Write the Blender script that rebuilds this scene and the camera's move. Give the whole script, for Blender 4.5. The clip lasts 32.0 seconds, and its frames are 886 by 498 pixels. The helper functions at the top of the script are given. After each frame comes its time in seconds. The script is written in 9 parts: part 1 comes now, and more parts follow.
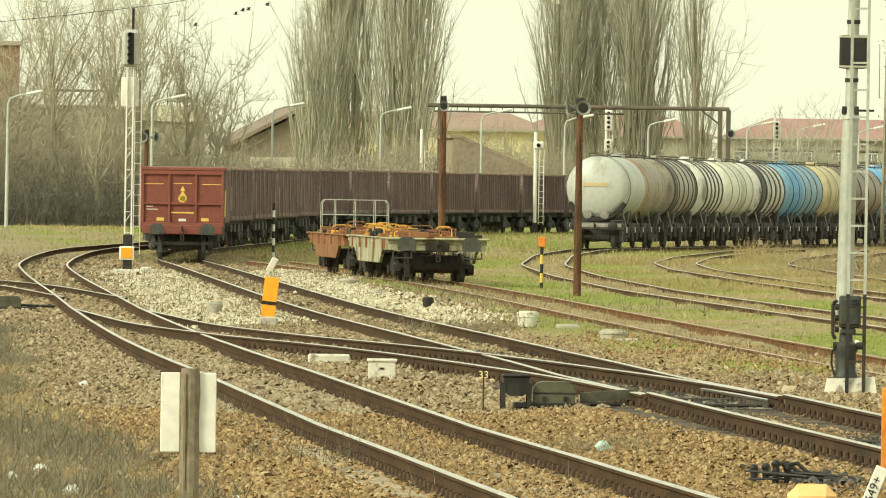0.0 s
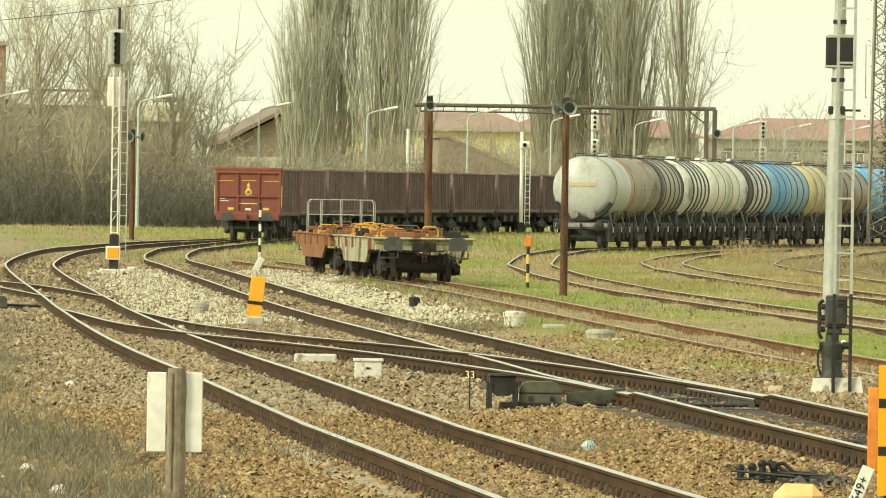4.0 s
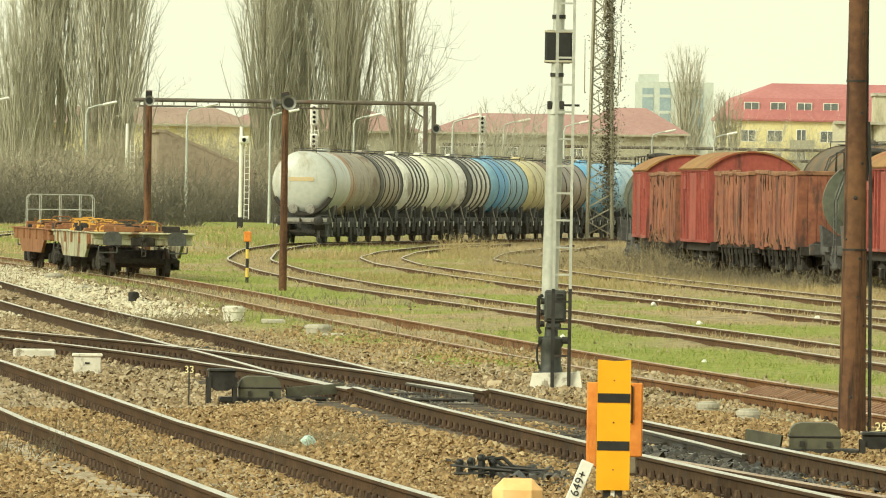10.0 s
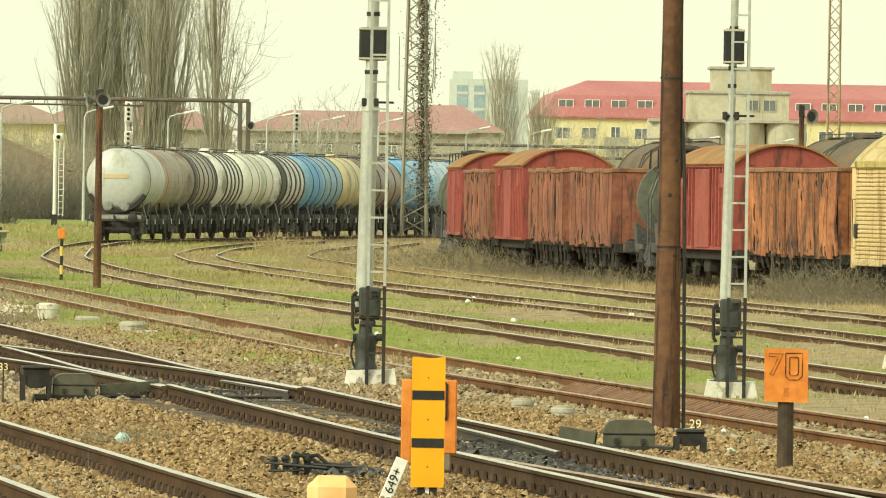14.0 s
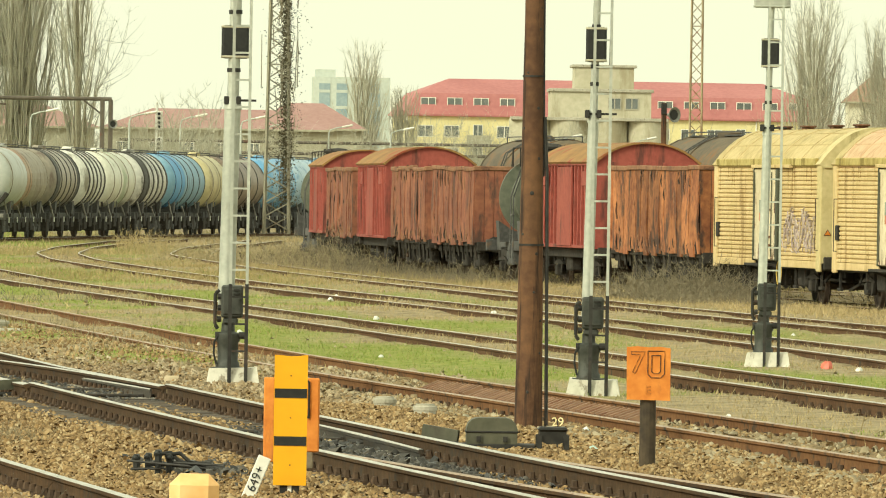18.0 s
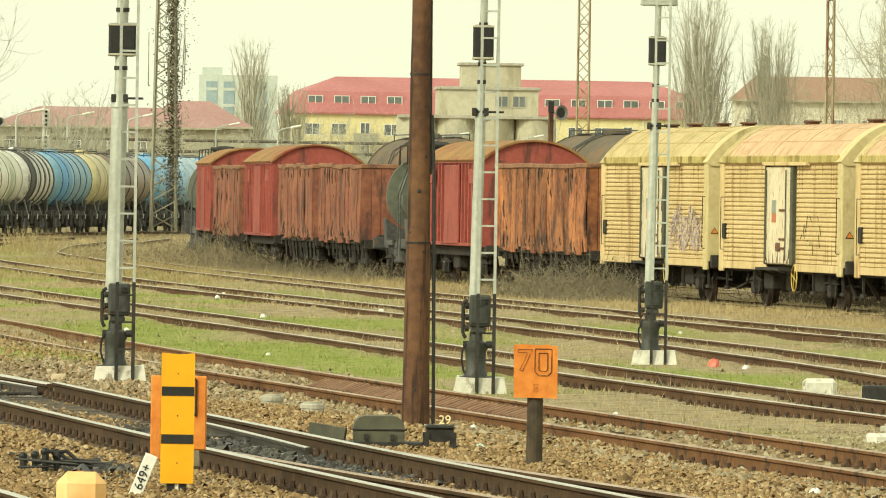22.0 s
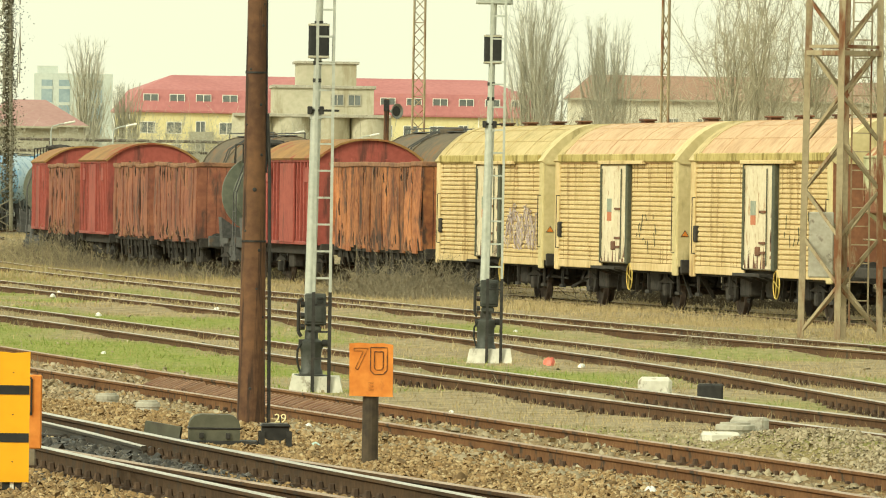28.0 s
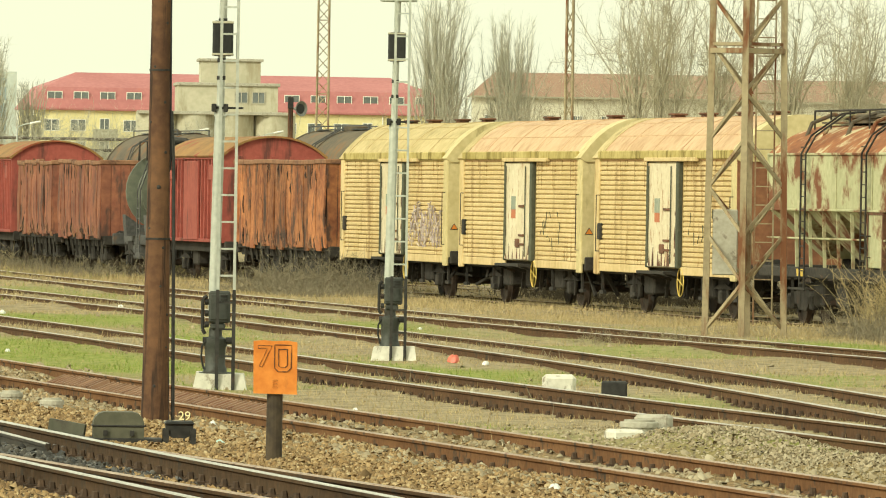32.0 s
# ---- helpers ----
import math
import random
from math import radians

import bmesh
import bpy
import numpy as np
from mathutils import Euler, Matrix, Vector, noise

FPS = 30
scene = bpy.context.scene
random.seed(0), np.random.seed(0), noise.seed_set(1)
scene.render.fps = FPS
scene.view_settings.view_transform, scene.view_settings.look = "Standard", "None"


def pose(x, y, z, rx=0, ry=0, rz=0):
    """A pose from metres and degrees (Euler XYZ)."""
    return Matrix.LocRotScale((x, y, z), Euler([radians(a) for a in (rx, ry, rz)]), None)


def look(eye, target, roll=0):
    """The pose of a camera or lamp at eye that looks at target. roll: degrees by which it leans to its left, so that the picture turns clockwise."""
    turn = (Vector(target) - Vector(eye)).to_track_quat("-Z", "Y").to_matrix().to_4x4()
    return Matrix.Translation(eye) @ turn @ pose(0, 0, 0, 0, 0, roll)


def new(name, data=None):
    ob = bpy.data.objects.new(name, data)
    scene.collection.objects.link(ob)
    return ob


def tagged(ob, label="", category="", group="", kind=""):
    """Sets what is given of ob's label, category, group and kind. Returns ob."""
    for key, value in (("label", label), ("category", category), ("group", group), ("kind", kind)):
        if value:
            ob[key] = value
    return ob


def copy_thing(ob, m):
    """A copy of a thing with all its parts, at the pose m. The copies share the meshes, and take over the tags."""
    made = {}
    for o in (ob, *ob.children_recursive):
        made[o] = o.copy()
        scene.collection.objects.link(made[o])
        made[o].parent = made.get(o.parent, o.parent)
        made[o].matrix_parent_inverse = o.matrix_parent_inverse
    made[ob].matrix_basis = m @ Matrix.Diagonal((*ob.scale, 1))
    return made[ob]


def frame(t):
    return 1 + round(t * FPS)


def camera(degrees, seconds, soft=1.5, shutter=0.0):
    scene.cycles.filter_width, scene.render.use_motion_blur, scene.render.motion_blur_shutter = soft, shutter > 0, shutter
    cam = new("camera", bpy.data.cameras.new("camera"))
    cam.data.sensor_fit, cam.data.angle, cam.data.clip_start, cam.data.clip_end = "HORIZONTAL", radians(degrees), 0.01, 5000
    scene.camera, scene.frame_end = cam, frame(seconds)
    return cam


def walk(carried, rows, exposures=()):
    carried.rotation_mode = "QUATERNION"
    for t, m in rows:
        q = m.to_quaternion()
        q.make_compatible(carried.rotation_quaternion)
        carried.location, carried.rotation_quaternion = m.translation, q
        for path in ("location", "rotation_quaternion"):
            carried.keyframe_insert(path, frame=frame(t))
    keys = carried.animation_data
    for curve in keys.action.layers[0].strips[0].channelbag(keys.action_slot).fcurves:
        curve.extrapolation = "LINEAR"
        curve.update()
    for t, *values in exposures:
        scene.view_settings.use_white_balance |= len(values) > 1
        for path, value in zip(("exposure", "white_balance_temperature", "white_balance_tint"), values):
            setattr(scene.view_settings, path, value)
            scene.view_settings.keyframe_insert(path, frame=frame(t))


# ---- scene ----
FOV = 5.7912
EYE = 2.5
ROLL = 0.9
PAN = [
    (0.0, -5.2500, -0.3547),
    (1.0, -5.2397, -0.3493),
    (2.5, -5.2337, -0.3485),
    (4.5, -5.4348, -0.3578),
    (5.0, -5.5637, -0.3590),
    (5.5, -5.7097, -0.3608),
    (6.0, -5.8695, -0.3640),
    (6.5, -6.0393, -0.3644),
    (7.0, -6.1909, -0.3662),
    (7.5, -6.3619, -0.3666),
    (8.0, -6.5322, -0.3623),
    (8.5, -6.7019, -0.3625),
    (9.0, -6.8578, -0.3606),
    (9.5, -7.0120, -0.3590),
    (10.0, -7.1760, -0.3598),
    (10.5, -7.3578, -0.3559),
    (11.0, -7.5302, -0.3543),
    (11.5, -7.6858, -0.3625),
    (12.0, -7.8327, -0.3637),
    (12.5, -7.9695, -0.3621),
    (13.0, -8.1149, -0.3628),
    (13.5, -8.2556, -0.3611),
    (14.0, -8.3900, -0.3593),
    (14.5, -8.5169, -0.3634),
    (16.5, -8.9699, -0.3625),
    (17.0, -9.0876, -0.3624),
    (17.5, -9.1949, -0.3594),
    (18.0, -9.2900, -0.3579),
    (18.5, -9.3878, -0.3584),
    (19.0, -9.4860, -0.3631),
    (19.5, -9.5934, -0.3647),
    (20.0, -9.6951, -0.3631),
    (20.5, -9.7899, -0.3608),
    (21.0, -9.8754, -0.3598),
    (21.5, -9.9380, -0.3571),
    (22.0, -10.0284, -0.3599),
    (22.5, -10.1286, -0.3657),
    (23.0, -10.2360, -0.3661),
    (23.5, -10.3365, -0.3635),
    (24.0, -10.4260, -0.3626),
    (24.5, -10.5046, -0.3615),
    (25.0, -10.5828, -0.3633),
    (25.5, -10.6764, -0.3683),
    (27.5, -11.0262, -0.3530),
    (28.0, -11.1047, -0.3528),
    (28.5, -11.1943, -0.3553),
    (29.0, -11.2724, -0.3576),
    (29.5, -11.3528, -0.3546),
    (30.0, -11.4294, -0.3527),
    (30.5, -11.5056, -0.3534),
    (31.0, -11.5862, -0.3597),
    (31.5, -11.6645, -0.3605),
    (32.0, -11.7319, -0.3595),
]
cam = camera(FOV, 32.0, soft=1.05)
EXPOSURE = 0.2
walk(cam, [(t, pose(0, 0, EYE, 0, 0, yaw) @ pose(0, 0, 0, 90 + pitch) @ pose(0, 0, 0, 0, 0, ROLL)) for t, yaw, pitch in PAN], exposures=[(0.0, EXPOSURE, 6500, -3), (32.0, EXPOSURE, 6500, -3)])

# ---- world and sun: hazy overcast ----
world = bpy.data.worlds.new("overcast_sky")
scene.world = world
world.use_nodes = True
wn, wl = world.node_tree.nodes, world.node_tree.links
wn.clear()
SUN_UP, SUN_ROUND = radians(32), radians(238)
sky = wn.new("ShaderNodeTexSky")
sky.sky_type, sky.sun_disc = "NISHITA", False
sky.sun_elevation, sky.sun_rotation, sky.dust_density = SUN_UP, SUN_ROUND, 6.0
sky_part = wn.new("ShaderNodeBackground")
sky_part.inputs["Strength"].default_value = 0.05
wl.new(sky.outputs[0], sky_part.inputs[0])
cloud_tex = wn.new("ShaderNodeTexNoise")
cloud_tex.inputs["Scale"].default_value = 2.5
cloud_tex.inputs["Detail"].default_value = 4.0
cloud_ramp = wn.new("ShaderNodeValToRGB")
cloud_ramp.color_ramp.elements[0].color = (0.935, 0.885, 0.645, 1)
cloud_ramp.color_ramp.elements[1].color = (1.0, 0.963, 0.75, 1)
wl.new(cloud_tex.outputs[0], cloud_ramp.inputs[0])
cloud_part = wn.new("ShaderNodeBackground")
cloud_part.inputs["Strength"].default_value = 0.92
wl.new(cloud_ramp.outputs[0], cloud_part.inputs[0])
both = wn.new("ShaderNodeAddShader")
wl.new(sky_part.outputs[0], both.inputs[0])
wl.new(cloud_part.outputs[0], both.inputs[1])
world_out = wn.new("ShaderNodeOutputWorld")
wl.new(both.outputs[0], world_out.inputs[0])

sun = new("sun", bpy.data.lights.new("sun", "SUN"))
sun.data.energy, sun.data.angle, sun.data.color = 2.0, radians(12), (1.0, 0.96, 0.80)
sun.matrix_world = look((0, 0, 50), (0 + math.sin(SUN_ROUND) * -50 * math.cos(SUN_UP), -math.cos(SUN_ROUND) * 50 * math.cos(SUN_UP), 50 - 50 * math.sin(SUN_UP)))


# ---- materials ----
def mat(name, c1, c2, rough=0.8, metal=0.0, big=0.6, fine=9.0, spot=None, amount=0.35, spot_scale=2.5, streak=1.0, bump=0.15, vary=0.0, spec=0.4, whole=False):
    """A surface of two mixed colours at two scales, with spots (rust, dirt) of their own colour; streak > 1 draws the spots out downwards; whole lets them run on from piece to piece."""
    m = bpy.data.materials.new(name)
    m.use_nodes = True
    n, l = m.node_tree.nodes, m.node_tree.links
    b = n["Principled BSDF"]
    b.inputs["Roughness"].default_value, b.inputs["Metallic"].default_value = rough, metal
    b.inputs["Specular IOR Level"].default_value = spec
    co = n.new("ShaderNodeTexCoord")
    info = n.new("ShaderNodeObjectInfo")
    shift = n.new("ShaderNodeVectorMath")
    shift.operation = "MULTIPLY_ADD"
    l.new(info.outputs["Random"], shift.inputs[0])
    shift.inputs[1].default_value = (37, 53, 71)
    l.new(co.outputs["Object"], shift.inputs[2])
    if whole:
        place = n.new("ShaderNodeNewGeometry")
        shift.inputs[1].default_value = (0, 0, 0)
        l.new(place.outputs["Position"], shift.inputs[2])
    t1 = n.new("ShaderNodeTexNoise")
    t1.inputs["Scale"].default_value, t1.inputs["Detail"].default_value = big, 5
    t2 = n.new("ShaderNodeTexNoise")
    t2.inputs["Scale"].default_value, t2.inputs["Detail"].default_value = fine, 6
    l.new(shift.outputs[0], t1.inputs[0])
    l.new(shift.outputs[0], t2.inputs[0])
    add = n.new("ShaderNodeMath")
    add.operation = "ADD"
    l.new(t1.outputs[0], add.inputs[0])
    l.new(t2.outputs[0], add.inputs[1])
    r = n.new("ShaderNodeMapRange")
    r.inputs["From Min"].default_value, r.inputs["From Max"].default_value = 0.75, 1.25
    l.new(add.outputs[0], r.inputs[0])
    mix = n.new("ShaderNodeMix")
    mix.data_type = "RGBA"
    mix.inputs["A"].default_value, mix.inputs["B"].default_value = (*c1, 1), (*c2, 1)
    l.new(r.outputs[0], mix.inputs["Factor"])
    out = mix.outputs["Result"]
    if spot:
        mp = n.new("ShaderNodeMapping")
        mp.inputs["Scale"].default_value = (1, 1, 1 / streak)
        l.new(shift.outputs[0], mp.inputs[0])
        t3 = n.new("ShaderNodeTexNoise")
        t3.inputs["Scale"].default_value, t3.inputs["Detail"].default_value, t3.inputs["Roughness"].default_value = spot_scale, 8, 0.65
        l.new(mp.outputs[0], t3.inputs[0])
        r2 = n.new("ShaderNodeMapRange")
        r2.inputs["From Min"].default_value, r2.inputs["From Max"].default_value = 0.68 - 0.36 * amount, 0.78 - 0.36 * amount
        l.new(t3.outputs[0], r2.inputs[0])
        mix2 = n.new("ShaderNodeMix")
        mix2.data_type = "RGBA"
        mix2.inputs["B"].default_value = (*spot, 1)
        l.new(r2.outputs[0], mix2.inputs["Factor"])
        l.new(out, mix2.inputs["A"])
        out = mix2.outputs["Result"]
    if vary:
        hue = n.new("ShaderNodeHueSaturation")
        rv = n.new("ShaderNodeMapRange")
        rv.inputs["To Min"].default_value, rv.inputs["To Max"].default_value = 1 - vary, 1 + vary
        l.new(info.outputs["Random"], rv.inputs[0])
        l.new(rv.outputs[0], hue.inputs["Value"])
        l.new(out, hue.inputs["Color"])
        out = hue.outputs[0]
    l.new(out, b.inputs["Base Color"])
    if bump:
        bp = n.new("ShaderNodeBump")
        bp.inputs["Strength"].default_value, bp.inputs["Distance"].default_value = bump, 0.02
        l.new(t2.outputs[0], bp.inputs["Height"])
        l.new(bp.outputs[0], b.inputs["Normal"])
    return m


def island_mat(name, colours, rough=0.9, spec=0.25):
    """Loose pieces of one mesh (stones, blades, twigs), each with one of these colours."""
    m = bpy.data.materials.new(name)
    m.use_nodes = True
    n, l = m.node_tree.nodes, m.node_tree.links
    b = n["Principled BSDF"]
    b.inputs["Roughness"].default_value, b.inputs["Specular IOR Level"].default_value = rough, spec
    geo = n.new("ShaderNodeNewGeometry")
    ramp = n.new("ShaderNodeValToRGB")
    els = ramp.color_ramp.elements
    while len(els) < len(colours):
        els.new(0.5)
    for i, c in enumerate(colours):
        els[i].position = i / (len(colours) - 1)
        els[i].color = (*c, 1)
    l.new(geo.outputs["Random Per Island"], ramp.inputs[0])
    l.new(ramp.outputs[0], b.inputs["Base Color"])
    return m


RUST = (0.16, 0.06, 0.025)
DIRT = (0.055, 0.045, 0.035)
M_railside = mat("rail_rust", (0.052, 0.03, 0.016), (0.105, 0.06, 0.03), 0.85, 0.05, 0.7, 14, DIRT, 0.38, 4, spec=0.12)
M_railside_dark = mat("oily_rail_brown", (0.05, 0.032, 0.019), (0.10, 0.062, 0.035), 0.92, 0.1, 0.7, 14, DIRT, 0.38, 4, spec=0.12)
M_railside_red = mat("rail_red_rust", (0.13, 0.064, 0.03), (0.21, 0.11, 0.052), 0.92, 0.05, 0.7, 14, DIRT, 0.36, 4, spec=0.12)
M_railside_old = mat("old_rail_brown", (0.08, 0.044, 0.024), (0.14, 0.08, 0.043), 0.92, 0.05, 0.7, 14, DIRT, 0.35, 4, spec=0.12)
M_railtop = mat("rail_polished_steel", (0.46, 0.42, 0.35), (0.66, 0.61, 0.53), 0.36, 0.85, 1, 12, RUST, 0.12, 4, bump=0.03)
M_railtop_rusty = mat("rail_dull_top", (0.30, 0.20, 0.13), (0.44, 0.34, 0.25), 0.55, 0.3, 1, 12, RUST, 0.3, 4, bump=0.05)
M_greasy = mat("greased_black_steel", (0.025, 0.022, 0.018), (0.08, 0.062, 0.045), 0.4, 0.3, 1, 12, (0.1, 0.07, 0.045), 0.25, 4)
M_railtop_worn = mat("rail_worn_top", (0.38, 0.34, 0.285), (0.54, 0.49, 0.42), 0.5, 0.4, 1, 12, (0.26, 0.15, 0.09), 0.25, 4, bump=0.05)
M_clip = mat("fastening_rust", (0.045, 0.03, 0.02), (0.11, 0.068, 0.04), 0.9, 0.1, 2, 20)
M_sleeper = mat("concrete_sleeper", (0.26, 0.21, 0.14), (0.40, 0.33, 0.23), 0.92, 0, 1, 14, (0.12, 0.08, 0.05), 0.35, 3, vary=0.2)
M_sleeper_wood = mat("oiled_sleeper_wood", (0.05, 0.04, 0.03), (0.13, 0.10, 0.07), 0.85, 0, 1, 20, (0.02, 0.018, 0.015), 0.4, 3, vary=0.25)
M_stone = island_mat("ballast_stone", [(0.12, 0.078, 0.038), (0.28, 0.175, 0.075), (0.38, 0.262, 0.128), (0.21, 0.128, 0.056), (0.48, 0.365, 0.205), (0.32, 0.208, 0.09), (0.165, 0.104, 0.048), (0.42, 0.295, 0.148)])
M_stone_dull = island_mat("dull_ballast_stone", [(0.12, 0.088, 0.05), (0.26, 0.19, 0.105), (0.37, 0.285, 0.175), (0.20, 0.145, 0.08), (0.46, 0.375, 0.25), (0.31, 0.235, 0.14)])
M_stone_pale = island_mat("pale_gravel", [(0.20, 0.155, 0.09), (0.31, 0.25, 0.155), (0.40, 0.335, 0.22), (0.25, 0.195, 0.115), (0.47, 0.405, 0.28)])
M_gravel = island_mat("bright_gravel", [(0.43, 0.375, 0.25), (0.54, 0.485, 0.345), (0.66, 0.60, 0.45), (0.48, 0.42, 0.29), (0.70, 0.64, 0.50)])
M_bramble = island_mat("grey_bramble", [(0.145, 0.125, 0.085), (0.215, 0.185, 0.125), (0.30, 0.255, 0.17), (0.18, 0.155, 0.105)])
M_deadweed = island_mat("grey_dead_weed", [(0.085, 0.078, 0.055), (0.14, 0.128, 0.09), (0.20, 0.18, 0.13), (0.11, 0.105, 0.062), (0.27, 0.24, 0.17)])
M_brush = island_mat("dark_dead_brush", [(0.06, 0.05, 0.035), (0.10, 0.08, 0.055), (0.14, 0.115, 0.075), (0.08, 0.06, 0.04)])
M_grass = island_mat("green_grass", [(0.125, 0.195, 0.025), (0.205, 0.275, 0.045), (0.33, 0.32, 0.11), (0.17, 0.23, 0.04), (0.40, 0.335, 0.15), (0.26, 0.285, 0.08)])
M_dry = island_mat("dry_grass", [(0.36, 0.28, 0.145), (0.46, 0.365, 0.19), (0.27, 0.205, 0.105), (0.54, 0.425, 0.22), (0.32, 0.265, 0.13)])
M_weed = island_mat("dead_weed", [(0.16, 0.135, 0.085), (0.25, 0.21, 0.135), (0.33, 0.285, 0.185), (0.20, 0.175, 0.10)])
M_dryweed = island_mat("tan_dry_weed", [(0.25, 0.205, 0.12), (0.34, 0.285, 0.165), (0.42, 0.35, 0.21), (0.29, 0.26, 0.14)])
M_tallgrass = island_mat("tan_olive_grass", [(0.28, 0.225, 0.11), (0.38, 0.29, 0.14), (0.25, 0.235, 0.09), (0.33, 0.27, 0.13), (0.43, 0.32, 0.15)])
M_crossing = mat("rusty_ribbed_steel", (0.16, 0.085, 0.048), (0.25, 0.145, 0.085), 0.8, 0.1, 0.8, 9, (0.14, 0.065, 0.035), 0.3, 2, vary=0.15)
M_oily = island_mat("oily_ballast", [(0.015, 0.014, 0.012), (0.04, 0.035, 0.028), (0.075, 0.062, 0.045), (0.02, 0.019, 0.017), (0.12, 0.10, 0.075)], 0.45, 0.5)
M_twig = island_mat("bare_twigs", [(0.34, 0.305, 0.215), (0.42, 0.38, 0.27), (0.50, 0.455, 0.33), (0.38, 0.335, 0.235)])
# Paler, greyer twigs for far trees: the haze is in the colour.
M_twig_far = island_mat("far_hazed_twigs", [(0.35, 0.33, 0.25), (0.43, 0.41, 0.315), (0.51, 0.485, 0.38), (0.39, 0.37, 0.285)])
M_thicket = island_mat("thicket_twigs", [(0.27, 0.235, 0.165), (0.35, 0.31, 0.22), (0.43, 0.38, 0.28), (0.31, 0.27, 0.19)])
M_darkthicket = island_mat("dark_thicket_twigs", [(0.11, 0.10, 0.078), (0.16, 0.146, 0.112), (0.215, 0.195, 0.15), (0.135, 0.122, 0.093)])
M_ivy = island_mat("ivy_leaves", [(0.045, 0.042, 0.025), (0.08, 0.07, 0.04), (0.12, 0.095, 0.055)])
M_bark = mat("bark", (0.20, 0.18, 0.125), (0.32, 0.285, 0.2), 0.95, 0, 1, 12)
M_galv = mat("galvanised_mast", (0.36, 0.37, 0.32), (0.52, 0.53, 0.46), 0.55, 0.3, 0.8, 10, (0.22, 0.2, 0.15), 0.18, 2, 4)
M_white = mat("weathered_white_paint", (0.66, 0.64, 0.56), (0.82, 0.80, 0.72), 0.7, 0, 1, 10, (0.35, 0.3, 0.22), 0.18, 3, 2)
M_dark = mat("dark_iron", (0.018, 0.017, 0.015), (0.05, 0.046, 0.04), 0.6, 0.3, 1, 12, (0.08, 0.045, 0.03), 0.2, 3)
M_black = mat("black_paint", (0.012, 0.012, 0.011), (0.025, 0.025, 0.022), 0.5, 0, 2, 20)
M_sigiron = mat("grey_green_cast_iron", (0.04, 0.043, 0.036), (0.08, 0.083, 0.07), 0.6, 0.2, 1, 12, (0.035, 0.03, 0.022), 0.3, 4)
M_under = mat("wagon_underframe", (0.02, 0.018, 0.015), (0.055, 0.047, 0.038), 0.9, 0.1, 1, 10, (0.08, 0.04, 0.025), 0.2, 3)
# Underframe colour for the far trains, with distance haze painted in as lighter tones.
M_under_hazed = mat("hazed_running_gear", (0.062, 0.061, 0.058), (0.12, 0.117, 0.11), 0.9, 0.1, 1, 10, (0.13, 0.09, 0.065), 0.2, 3)
M_wheel = mat("wheel_steel", (0.04, 0.03, 0.025), (0.1, 0.07, 0.05), 0.7, 0.4, 2, 12)
M_pole = mat("tarred_pole_wood", (0.08, 0.037, 0.018), (0.16, 0.078, 0.035), 0.85, 0, 0.9, 12, (0.03, 0.016, 0.01), 0.4, 9, 14)
M_oldwood = mat("grey_weathered_wood", (0.16, 0.13, 0.09), (0.3, 0.25, 0.17), 0.9, 0, 1, 14, (0.07, 0.055, 0.04), 0.3, 5, 6)
M_yellow = mat("yellow_enamel", (0.80, 0.36, 0.006), (0.86, 0.41, 0.01), 0.45, 0, 0.8, 6, (0.62, 0.32, 0.02), 0.1, 3, 3, bump=0.03)
M_orange = mat("faded_orange_paint", (0.58, 0.17, 0.02), (0.74, 0.27, 0.045), 0.65, 0, 1.5, 12, (0.42, 0.13, 0.03), 0.28, 5, 3)
M_yellowsign = mat("reflective_yellow", (0.80, 0.34, 0.015), (0.86, 0.40, 0.03), 0.5, 0, 1, 9, (0.6, 0.3, 0.03), 0.1, 3)
M_concrete = mat("whitewashed_concrete", (0.54, 0.51, 0.42), (0.72, 0.69, 0.59), 0.9, 0, 1, 10, (0.25, 0.21, 0.15), 0.36, 8, 1.5, bump=0.5)
M_greyc = mat("grey_concrete", (0.32, 0.30, 0.23), (0.46, 0.43, 0.35), 0.92, 0, 1, 10, (0.18, 0.15, 0.11), 0.3, 4)
M_machine = mat("point_machine_green", (0.065, 0.065, 0.042), (0.11, 0.105, 0.07), 0.65, 0.1, 1, 12, (0.05, 0.04, 0.03), 0.3, 3)
M_hornmetal = mat("grey_horn_metal", (0.16, 0.16, 0.14), (0.26, 0.26, 0.23), 0.6, 0.3, 2, 9)


